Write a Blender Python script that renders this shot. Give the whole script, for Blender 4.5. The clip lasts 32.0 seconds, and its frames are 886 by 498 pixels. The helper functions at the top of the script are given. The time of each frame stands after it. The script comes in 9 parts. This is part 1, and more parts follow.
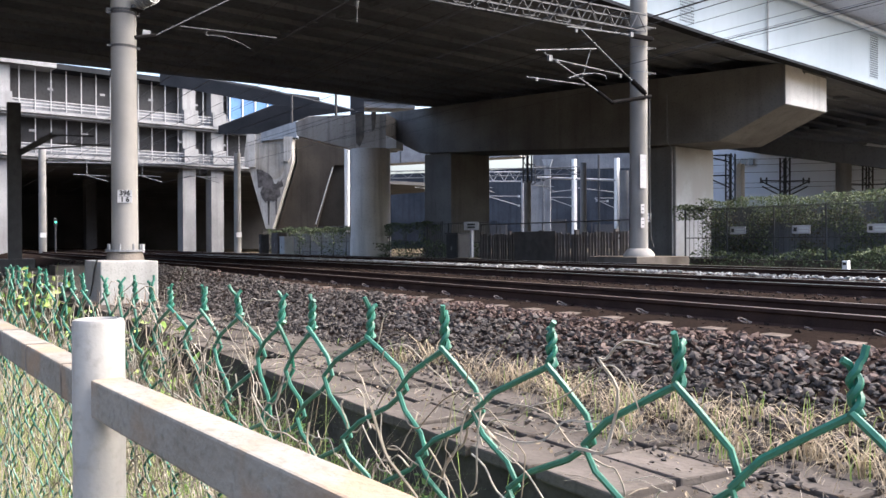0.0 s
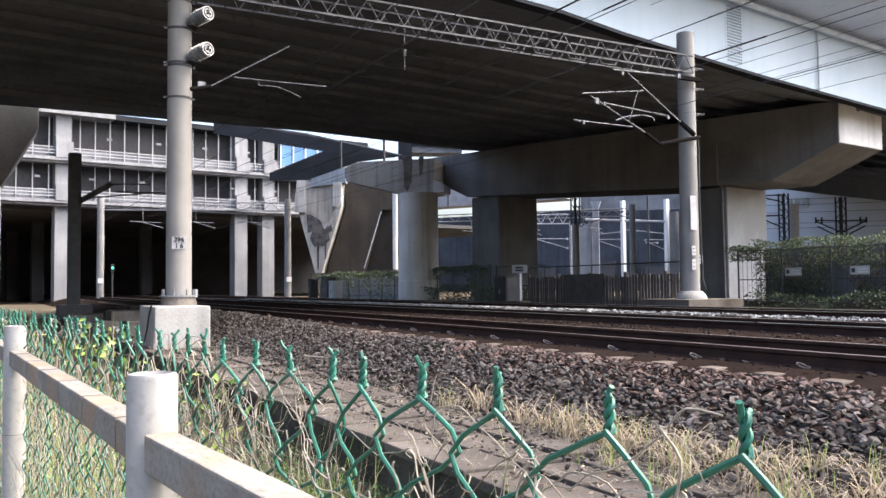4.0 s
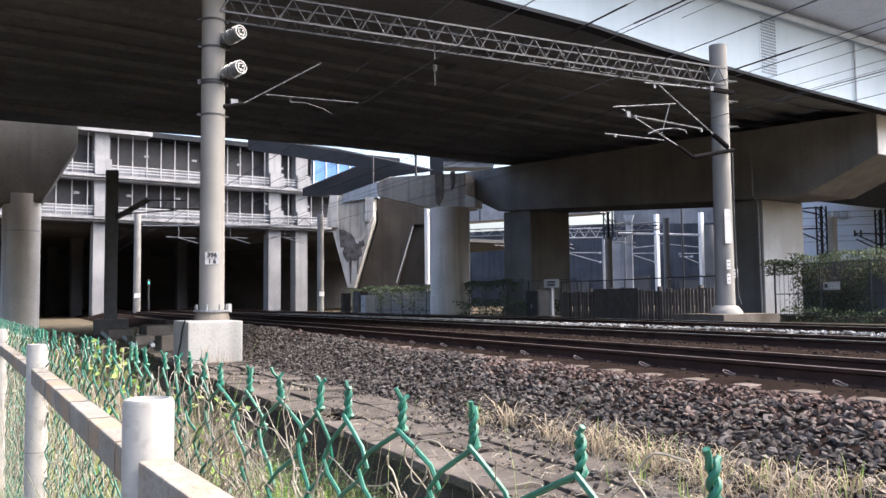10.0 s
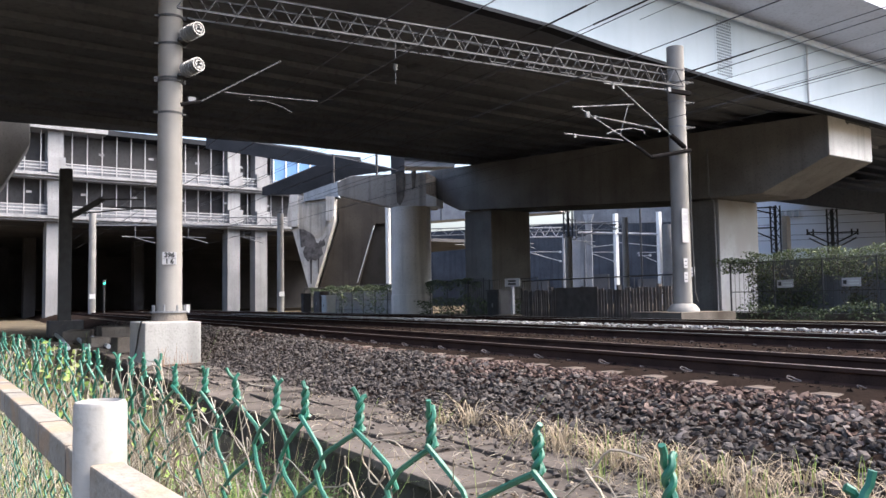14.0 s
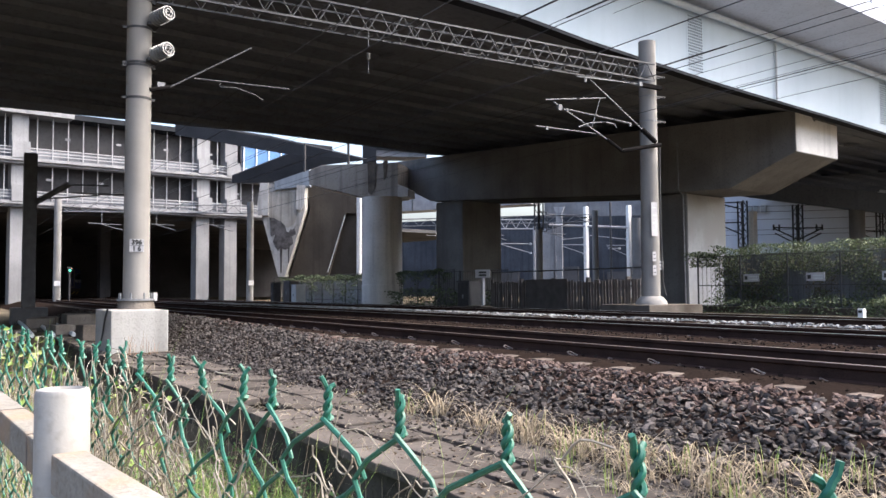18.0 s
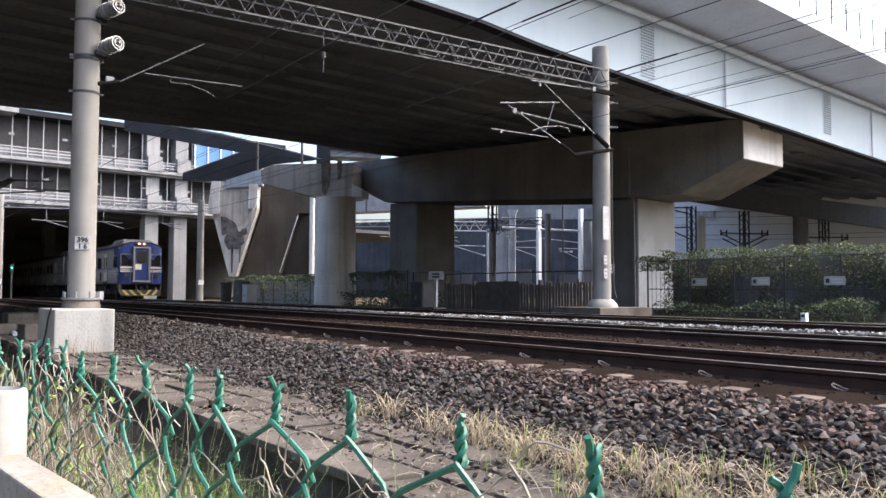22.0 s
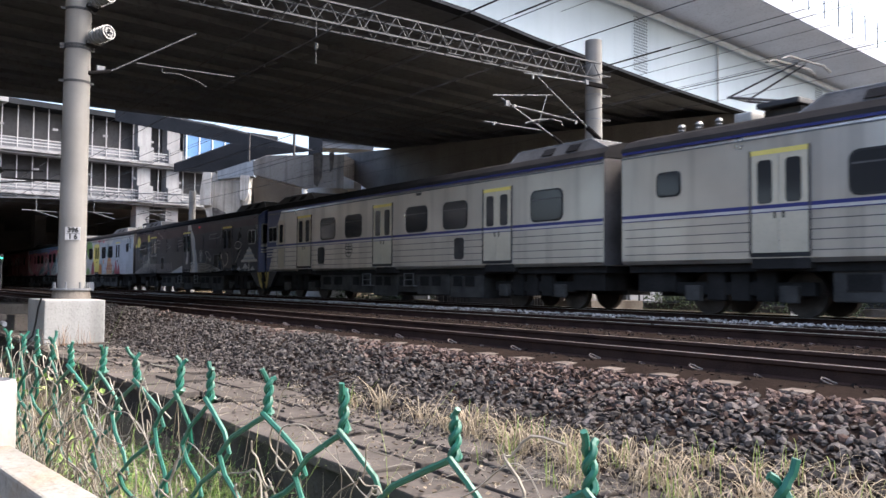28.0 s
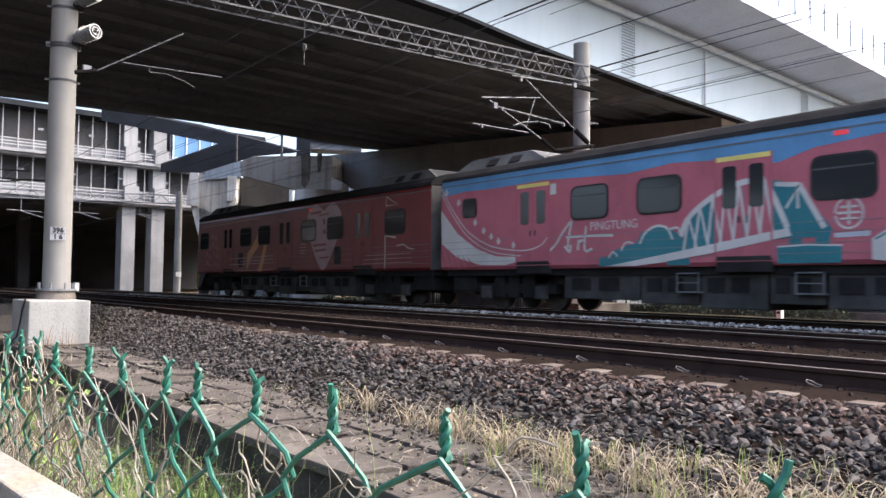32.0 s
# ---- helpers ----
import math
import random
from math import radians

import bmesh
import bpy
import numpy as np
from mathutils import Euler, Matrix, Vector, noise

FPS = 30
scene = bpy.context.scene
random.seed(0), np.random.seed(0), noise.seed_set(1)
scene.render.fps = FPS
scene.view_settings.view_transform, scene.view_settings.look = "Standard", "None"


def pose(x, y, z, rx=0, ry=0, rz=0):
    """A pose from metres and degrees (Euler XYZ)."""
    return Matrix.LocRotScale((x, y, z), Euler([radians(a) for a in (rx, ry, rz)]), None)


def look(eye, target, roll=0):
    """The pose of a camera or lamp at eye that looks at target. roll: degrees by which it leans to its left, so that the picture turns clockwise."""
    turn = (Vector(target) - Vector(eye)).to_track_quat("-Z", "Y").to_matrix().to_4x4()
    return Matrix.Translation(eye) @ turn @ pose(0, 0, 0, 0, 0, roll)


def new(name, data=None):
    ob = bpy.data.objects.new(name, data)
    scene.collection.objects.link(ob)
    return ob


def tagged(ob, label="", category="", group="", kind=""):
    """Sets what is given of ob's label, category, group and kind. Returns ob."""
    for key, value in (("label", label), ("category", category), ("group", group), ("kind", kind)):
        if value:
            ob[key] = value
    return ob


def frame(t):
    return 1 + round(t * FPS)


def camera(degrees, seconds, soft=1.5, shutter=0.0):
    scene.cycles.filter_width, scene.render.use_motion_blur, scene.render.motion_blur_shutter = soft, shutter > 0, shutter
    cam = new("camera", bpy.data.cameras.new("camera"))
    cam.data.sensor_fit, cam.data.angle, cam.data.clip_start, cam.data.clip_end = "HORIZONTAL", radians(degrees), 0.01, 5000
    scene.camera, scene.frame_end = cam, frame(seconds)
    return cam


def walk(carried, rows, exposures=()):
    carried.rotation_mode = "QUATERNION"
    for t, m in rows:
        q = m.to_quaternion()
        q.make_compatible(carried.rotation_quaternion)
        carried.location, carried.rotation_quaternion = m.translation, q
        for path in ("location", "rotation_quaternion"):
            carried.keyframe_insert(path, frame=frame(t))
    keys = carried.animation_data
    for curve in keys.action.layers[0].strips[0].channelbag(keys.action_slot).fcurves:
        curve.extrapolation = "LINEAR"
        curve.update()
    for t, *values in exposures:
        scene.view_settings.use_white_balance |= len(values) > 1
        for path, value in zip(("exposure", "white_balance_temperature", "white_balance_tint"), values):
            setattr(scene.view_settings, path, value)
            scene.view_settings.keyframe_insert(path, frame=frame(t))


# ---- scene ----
cam = camera(56.63, 32.0, shutter=0.12)
PATH = [
    (0, (0.0037, -0.0471, 0.5742), (-1.6865, 1.0220, 0.5573), -0.22),
    (0.5, (-0.0003, -0.0496, 0.5786), (-1.6999, 1.0047, 0.5733), -0.46),
    (1, (0.0072, -0.0510, 0.5827), (-1.6966, 0.9955, 0.6284), -0.91),
    (1.5, (0.0115, -0.0540, 0.5841), (-1.7149, 0.9526, 0.6651), -1.04),
    (2, (0.0129, -0.0544, 0.5854), (-1.7407, 0.9031, 0.6763), -1.18),
    (2.5, (0.0078, -0.0522, 0.5846), (-1.7353, 0.9239, 0.6791), -1.00),
    (4.5, (-0.0040, -0.0394, 0.5868), (-1.7514, 0.9298, 0.6732), -0.43),
    (5, (-0.0060, -0.0205, 0.5852), (-1.7302, 0.9918, 0.6369), -0.48),
    (5.5, (-0.0145, -0.0140, 0.5975), (-1.7307, 1.0087, 0.6899), -0.59),
    (6, (-0.0004, 0.0017, 0.6000), (-1.7874, 0.8932, 0.7094), -0.13),
    (6.5, (0.0040, -0.0029, 0.6017), (-1.7714, 0.9016, 0.7748), -0.91),
    (7, (0.0040, -0.0024, 0.6009), (-1.7785, 0.8869, 0.7786), -0.96),
    (7.5, (0.0028, -0.0030, 0.5995), (-1.7767, 0.8966, 0.7540), -0.62),
    (8, (0.0029, -0.0033, 0.5991), (-1.7711, 0.9091, 0.7431), -0.48),
    (8.5, (0.0022, -0.0027, 0.5987), (-1.7644, 0.9252, 0.7332), -0.39),
    (9, (0.0005, 0.0001, 0.5983), (-1.7617, 0.9376, 0.7244), -0.51),
    (9.5, (-0.0008, 0.0006, 0.5980), (-1.7708, 0.9234, 0.7228), -0.56),
    (10, (-0.0005, -0.0006, 0.5980), (-1.7830, 0.8980, 0.7223), -0.60),
    (10.5, (0.0002, -0.0010, 0.5984), (-1.7736, 0.9134, 0.7317), -0.79),
    (11, (0.0021, -0.0009, 0.5997), (-1.7629, 0.9278, 0.7485), -1.07),
    (11.5, (0.0018, -0.0004, 0.5999), (-1.7613, 0.9316, 0.7512), -1.13),
    (12, (-0.0006, 0.0005, 0.5987), (-1.7606, 0.9403, 0.7366), -1.02),
    (12.5, (-0.0020, 0.0014, 0.5977), (-1.7568, 0.9525, 0.7251), -0.93),
    (13, (-0.0017, 0.0022, 0.5980), (-1.7503, 0.9644, 0.7279), -0.91),
    (13.5, (-0.0040, 0.0038, 0.5976), (-1.7471, 0.9759, 0.7265), -0.86),
    (14, (-0.0036, 0.0042, 0.5970), (-1.7418, 0.9860, 0.7187), -0.88),
    (14.5, (-0.0042, 0.0047, 0.5973), (-1.7378, 0.9949, 0.7166), -0.81),
    (16.5, (-0.0096, 0.0059, 0.5948), (-1.7335, 1.0154, 0.6901), -0.36),
    (17, (-0.0091, 0.0069, 0.5949), (-1.7233, 1.0331, 0.6862), -0.36),
    (17.5, (-0.0095, 0.0070, 0.5948), (-1.7193, 1.0406, 0.6869), -0.31),
    (18, (-0.0087, 0.0070, 0.5955), (-1.7124, 1.0500, 0.6940), -0.31),
    (18.5, (-0.0126, 0.0086, 0.5949), (-1.7037, 1.0716, 0.6958), -0.25),
    (19, (-0.0145, 0.0096, 0.5943), (-1.6948, 1.0894, 0.6962), -0.13),
    (19.5, (-0.0145, 0.0098, 0.5942), (-1.6890, 1.0987, 0.6974), -0.03),
    (20, (-0.0156, 0.0101, 0.5940), (-1.6876, 1.1027, 0.6979), -0.02),
    (20.5, (-0.0161, 0.0104, 0.5938), (-1.6811, 1.1134, 0.6989), -0.00),
    (21, (-0.0183, 0.0119, 0.5935), (-1.6716, 1.1325, 0.6975), 0.05),
    (21.5, (-0.0200, 0.0134, 0.5934), (-1.6645, 1.1471, 0.6956), 0.12),
    (22, (-0.0194, 0.0132, 0.5936), (-1.6612, 1.1507, 0.6957), 0.17),
    (22.5, (-0.0207, 0.0136, 0.5936), (-1.6610, 1.1534, 0.6938), 0.14),
    (23, (-0.0210, 0.0136, 0.5937), (-1.6614, 1.1534, 0.6935), 0.08),
    (23.5, (-0.0210, 0.0137, 0.5937), (-1.6619, 1.1528, 0.6928), 0.10),
    (24, (-0.0220, 0.0134, 0.5935), (-1.6612, 1.1552, 0.6910), 0.23),
    (24.5, (-0.0220, 0.0133, 0.5935), (-1.6609, 1.1555, 0.6912), 0.25),
    (25, (-0.0230, 0.0135, 0.5937), (-1.6593, 1.1595, 0.6901), 0.28),
    (25.5, (-0.0233, 0.0133, 0.5936), (-1.6544, 1.1666, 0.6896), 0.37),
    (27.5, (-0.0247, 0.0141, 0.5933), (-1.6570, 1.1667, 0.6782), 0.53),
    (28, (-0.0245, 0.0146, 0.5937), (-1.6557, 1.1688, 0.6774), 0.45),
    (28.5, (-0.0244, 0.0146, 0.5936), (-1.6555, 1.1689, 0.6778), 0.44),
    (29, (-0.0248, 0.0147, 0.5943), (-1.6552, 1.1696, 0.6847), 0.47),
    (29.5, (-0.0235, 0.0146, 0.5944), (-1.6561, 1.1663, 0.6852), 0.41),
    (30, (-0.0243, 0.0151, 0.5945), (-1.6550, 1.1697, 0.6832), 0.37),
    (30.5, (-0.0241, 0.0172, 0.5957), (-1.6468, 1.1830, 0.6836), 0.13),
    (31, (-0.0291, 0.0152, 0.5926), (-1.6505, 1.1828, 0.6807), 0.16),
    (31.5, (-0.0288, 0.0159, 0.5926), (-1.6469, 1.1881, 0.6830), 0.36),
    (32, (-0.0280, 0.0149, 0.5927), (-1.6415, 1.1933, 0.6812), 0.65),
]
walk(cam, [(t, look(eye, target, roll)) for t, eye, target, roll in PATH], [(0, 1.95, 6250, 10), (9, 2.0, 6250, 10), (15, 1.9, 6250, 10), (22, 1.83, 6250, 10), (32, 1.88, 6250, 10)])

# ---- light ----
SUN = Vector((0.38, 0.72, 0.95)).normalized()
world = bpy.data.worlds.new("sky")
scene.world = world
world.use_nodes = True
wn = world.node_tree.nodes
sky = wn.new("ShaderNodeTexSky")
sky.sky_type = "NISHITA"
sky.sun_disc = False
sky.sun_elevation = math.asin(SUN.z)
sky.sun_rotation = math.atan2(SUN.x, SUN.y)
sky.air_density, sky.dust_density, sky.ozone_density = 1.0, 8.0, 2.0
wn["Background"].inputs["Strength"].default_value = 0.20
world.node_tree.links.new(sky.outputs[0], wn["Background"].inputs[0])
sun = new("sun", bpy.data.lights.new("sun", "SUN"))
sun.data.energy, sun.data.angle, sun.data.color = 0.47, radians(3.0), (1.0, 0.95, 0.87)
sun.matrix_world = look(SUN * 60, (0, 0, 0))


# ---- materials ----
def surf(name, base, dark, scale=3.0, fine=40.0, rough=0.8, bump=0.3, metal=0.0, streak=0.0, stain=None, amount=0.5, vary=0.0, spec=0.5):
    """A worn surface: two colours mixed at two scales, upright streaks, stains and a fine relief."""
    m = bpy.data.materials.new(name)
    m.use_nodes = True
    nt = m.node_tree
    n, link = nt.nodes, nt.links.new
    b = n["Principled BSDF"]
    b.inputs["Metallic"].default_value = metal
    b.inputs["Specular IOR Level"].default_value = spec
    tc = n.new("ShaderNodeTexCoord")

    def tex(size, detail, stretch=None):
        t = n.new("ShaderNodeTexNoise")
        t.inputs["Scale"].default_value = size
        t.inputs["Detail"].default_value = detail
        if stretch:
            mp = n.new("ShaderNodeMapping")
            mp.inputs["Scale"].default_value = stretch
            link(tc.outputs["Object"], mp.inputs["Vector"])
            link(mp.outputs[0], t.inputs["Vector"])
        else:
            link(tc.outputs["Object"], t.inputs["Vector"])
        return t

    def ramp(src, lo, hi):
        r = n.new("ShaderNodeMapRange")
        r.inputs[1].default_value, r.inputs[2].default_value = lo, hi
        link(src, r.inputs[0])
        return r.outputs[0]

    def mix(fac, a, c):
        x = n.new("ShaderNodeMix")
        x.data_type = "RGBA"
        link(fac, x.inputs[0])
        for sock, v in ((x.inputs[6], a), (x.inputs[7], c)):
            if isinstance(v, tuple):
                sock.default_value = (*v, 1)
            else:
                link(v, sock)
        return x.outputs[2]

    big, small = tex(scale, 5), tex(fine, 4)
    col = mix(ramp(big.outputs[0], 0.35, 0.68), base, dark)
    half = tuple(0.55 * d for d in dark)
    spot = ramp(small.outputs[0], 0.52, 0.75)
    col = mix(spot, col, half) if amount >= 1 else mix(scaled(nt, spot, amount), col, half)
    if streak:
        s = tex(1.0, 4, (2.5, 2.5, 0.12))
        col = mix(scaled(nt, ramp(s.outputs[0], 0.5, 0.7), streak), col, tuple(0.35 * d for d in dark))
    if stain:
        s = tex(scale * 0.5, 6)
        col = mix(scaled(nt, ramp(s.outputs[0], 0.5, 0.62), 0.85), col, stain)
    if vary:
        oi = n.new("ShaderNodeObjectInfo")
        hv = n.new("ShaderNodeHueSaturation")
        link(ramp_to(nt, oi.outputs["Random"], 1 - vary, 1 + vary), hv.inputs["Value"])
        link(col, hv.inputs["Color"])
        col = hv.outputs[0]
    link(col, b.inputs["Base Color"])
    link(ramp_to(nt, big.outputs[0], max(0.04, rough - 0.12), min(1, rough + 0.12)), b.inputs["Roughness"])
    if bump:
        bp = n.new("ShaderNodeBump")
        bp.inputs["Strength"].default_value = bump
        bp.inputs["Distance"].default_value = 0.01
        link(small.outputs[0], bp.inputs["Height"])
        link(bp.outputs[0], b.inputs["Normal"])
    return m


def scaled(nt, sock, k):
    x = nt.nodes.new("ShaderNodeMath")
    x.operation = "MULTIPLY"
    x.inputs[1].default_value = k
    nt.links.new(sock, x.inputs[0])
    return x.outputs[0]


def ramp_to(nt, sock, lo, hi):
    r = nt.nodes.new("ShaderNodeMapRange")
    r.inputs[3].default_value, r.inputs[4].default_value = lo, hi
    nt.links.new(sock, r.inputs[0])
    return r.outputs[0]


def island(name, ca, cb, cc, rough=0.85, bump=0.4, fine=60.0, trans=0.0):
    """Loose pieces, each with a shade of its own between three colours."""
    m = bpy.data.materials.new(name)
    m.use_nodes = True
    nt = m.node_tree
    n, link = nt.nodes, nt.links.new
    b = n["Principled BSDF"]
    g = n.new("ShaderNodeNewGeometry")
    r = n.new("ShaderNodeValToRGB")
    r.color_ramp.elements[0].color, r.color_ramp.elements[1].color = (*ca, 1), (*cc, 1)
    r.color_ramp.elements.new(0.5).color = (*cb, 1)
    link(g.outputs["Random Per Island"], r.inputs[0])
    t = n.new("ShaderNodeTexNoise")
    t.inputs["Scale"].default_value = fine
    tc = n.new("ShaderNodeTexCoord")
    link(tc.outputs["Object"], t.inputs["Vector"])
    hv = n.new("ShaderNodeHueSaturation")
    link(ramp_to(nt, t.outputs[0], 0.6, 1.4), hv.inputs["Value"])
    link(r.outputs[0], hv.inputs["Color"])
    link(hv.outputs[0], b.inputs["Base Color"])
    b.inputs["Roughness"].default_value = rough
    b.inputs["Specular IOR Level"].default_value = 0.0 if bump else 0.2
    if bump:
        bp = n.new("ShaderNodeBump")
        bp.inputs["Strength"].default_value = bump
        bp.inputs["Distance"].default_value = 0.005
        link(t.outputs[0], bp.inputs["Height"])
        link(bp.outputs[0], b.inputs["Normal"])
    if trans:
        tr = n.new("ShaderNodeBsdfTranslucent")
        link(hv.outputs[0], tr.inputs[0])
        mx = n.new("ShaderNodeMixShader")
        mx.inputs[0].default_value = trans
        link(b.outputs[0], mx.inputs[1])
        link(tr.outputs[0], mx.inputs[2])
        link(mx.outputs[0], n["Material Output"].inputs[0])
    return m


def glow(name, color, strength):
    m = bpy.data.materials.new(name)
    m.use_nodes = True
    b = m.node_tree.nodes["Principled BSDF"]
    b.inputs["Base Color"].default_value = (*color, 1)
    b.inputs["Emission Color"].default_value = (*color, 1)
    b.inputs["Emission Strength"].default_value = strength
    return m


def glassy(name, color=(0.02, 0.025, 0.03), rough=0.06):
    m = bpy.data.materials.new(name)
    m.use_nodes = True
    b = m.node_tree.nodes["Principled BSDF"]
    b.inputs["Base Color"].default_value = (*color, 1)
    b.inputs["Roughness"].default_value = rough
    b.inputs["IOR"].default_value = 1.5
    return m


CONCRETE = surf("concrete", (0.19, 0.188, 0.185), (0.13, 0.128, 0.126), 0.5, 14, 0.9, 0.4, streak=0.2, spec=0.0)
DECK_CONC = surf("deck concrete", (0.182, 0.194, 0.216), (0.126, 0.135, 0.152), 0.25, 6, 0.95, 0.15, streak=0.2, spec=0.0)
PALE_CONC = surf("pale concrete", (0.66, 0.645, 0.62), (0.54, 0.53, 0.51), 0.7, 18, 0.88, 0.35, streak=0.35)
POLE_CONC = surf("spun concrete", (0.26, 0.252, 0.24), (0.20, 0.194, 0.185), 1.2, 30, 0.8, 0.25, streak=0.25)
OLD_CONC = surf("weathered concrete", (0.15, 0.132, 0.115), (0.095, 0.083, 0.072), 1.5, 22, 0.95, 0.7, stain=(0.065, 0.055, 0.045), vary=0.2, spec=0.0)
GROUND = surf("soil", (0.12, 0.10, 0.07), (0.075, 0.062, 0.045), 0.8, 20, 1.0, 0.8, spec=0.0)
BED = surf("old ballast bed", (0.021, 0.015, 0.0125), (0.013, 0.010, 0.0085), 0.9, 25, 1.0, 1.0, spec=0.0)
STONE = island("ballast stone", (0.039, 0.034, 0.0315), (0.058, 0.051, 0.047), (0.105, 0.094, 0.087), 0.85)
STONE_PIECE = surf("ballast stone piece", (0.125, 0.108, 0.10), (0.07, 0.06, 0.055), 12, 60, 0.9, 0.5, vary=0.5, spec=0.0)
PALE_STONE = island("fresh ballast", (0.13, 0.128, 0.125), (0.23, 0.226, 0.222), (0.36, 0.353, 0.346), 0.9)
RUST_RAIL = surf("rusted rail steel", (0.055, 0.033, 0.026), (0.033, 0.021, 0.018), 4, 60, 0.85, 0.5, spec=0.0)
RAIL_HEAD = surf("worn rail head", (0.13, 0.092, 0.075), (0.09, 0.064, 0.053), 3, 60, 0.5, 0.1, metal=0.6)
BRIGHT_HEAD = surf("polished rail head", (0.5, 0.48, 0.46), (0.40, 0.38, 0.36), 3, 60, 0.32, 0.05, metal=1.0)
SLEEPER = surf("sleeper concrete", (0.155, 0.132, 0.116), (0.10, 0.08, 0.068), 5, 40, 0.95, 0.5, vary=0.15, spec=0.0)
STEEL = surf("galvanised steel", (0.21, 0.215, 0.225), (0.145, 0.15, 0.16), 5, 40, 0.7, 0.1, metal=0.2)
DARK_STEEL = surf("dark painted steel", (0.035, 0.035, 0.038), (0.022, 0.022, 0.025), 4, 30, 0.6, 0.2)
WIRE = surf("cable", (0.05, 0.05, 0.055), (0.03, 0.03, 0.03), 4, 30, 0.6, 0)
PORCELAIN = surf("glazed insulator", (0.20, 0.20, 0.197), (0.13, 0.13, 0.127), 6, 40, 0.3, 0)
WHITE_PAINT = surf("white paint", (0.78, 0.78, 0.77), (0.66, 0.66, 0.65), 6, 50, 0.55, 0.1)
PIPE_PAINT = surf("cream painted pipe", (0.285, 0.274, 0.255), (0.245, 0.234, 0.216), 8, 70, 0.45, 0.1)
RAIL_PAINT = surf("chalky painted tube", (0.255, 0.238, 0.208), (0.195, 0.178, 0.15), 14, 90, 0.8, 0.3, stain=(0.27, 0.20, 0.14), spec=0.0)
BLACK = surf("black lettering", (0.02, 0.02, 0.02), (0.015, 0.015, 0.015), 5, 40, 0.6, 0)
GREEN_WIRE = surf("green plastic coating", (0.011, 0.115, 0.073), (0.008, 0.08, 0.052), 20, 120, 0.48, 0.15)
GIRDER_BLUE = surf("pale blue girder paint", (0.448, 0.527, 0.581), (0.4, 0.477, 0.533), 0.3, 6, 0.6, 0.02, streak=0.05, amount=0.06)
FRAME_GREY = surf("grey painted steel", (0.45, 0.47, 0.48), (0.36, 0.38, 0.39), 2, 30, 0.55, 0.1)
SLAB_WHITE = surf("painted concrete", (0.25, 0.252, 0.262), (0.185, 0.187, 0.197), 0.5, 10, 0.8, 0.2, streak=0.3)
# walls deep under roofs: their shade is put in the colour
SHADE_WALL = surf("wall coloured for deep shade", (0.075, 0.073, 0.075), (0.045, 0.044, 0.046), 0.3, 5, 0.9, 0.1)

GAP_DARK = surf("dark floor in the joints", (0.022, 0.018, 0.015), (0.014, 0.012, 0.01), 4, 30, 1.0, 0.5, spec=0.0)
LID_CONC = surf("trough lid concrete", (0.103, 0.09, 0.08), (0.068, 0.059, 0.052), 2.2, 26, 0.95, 0.8, stain=(0.075, 0.06, 0.048), vary=0.25, spec=0.0)
TROUGH_DARK = surf("dark trough wall", (0.075, 0.066, 0.058), (0.04, 0.036, 0.032), 2.5, 22, 0.95, 0.7, spec=0.0)
FOOT_CONC = surf("footing concrete", (0.31, 0.305, 0.288), (0.24, 0.235, 0.222), 1.3, 22, 0.9, 0.4, streak=0.3)
POLE_DARK = surf("grimy spun concrete", (0.225, 0.214, 0.20), (0.172, 0.163, 0.15), 1.0, 60, 0.85, 0.2, streak=0.4, amount=0.25)
# darker copy of the galvanised steel, for shade under the deck
SHADE_STEEL = surf("weathered steel darkened as shade", (0.072, 0.074, 0.08), (0.044, 0.046, 0.05), 3, 40, 0.7, 0.1, metal=0.15)
# edges and undersides away from the sky: shade is put in this colour
SHADE_CONC = surf("concrete coloured as shaded", (0.035, 0.037, 0.042), (0.024, 0.026, 0.03), 0.6, 10, 0.95, 0.1, spec=0.0)
RAIL_GREY = surf("dull white railing", (0.36, 0.36, 0.37), (0.28, 0.28, 0.29), 2, 30, 0.7, 0)
# grey darkened in the colour for walls standing in shade
MID_WALL = surf("grey wall coloured as shaded", (0.19, 0.20, 0.22), (0.08, 0.085, 0.095), 0.3, 8, 0.9, 0.1, streak=0.3)


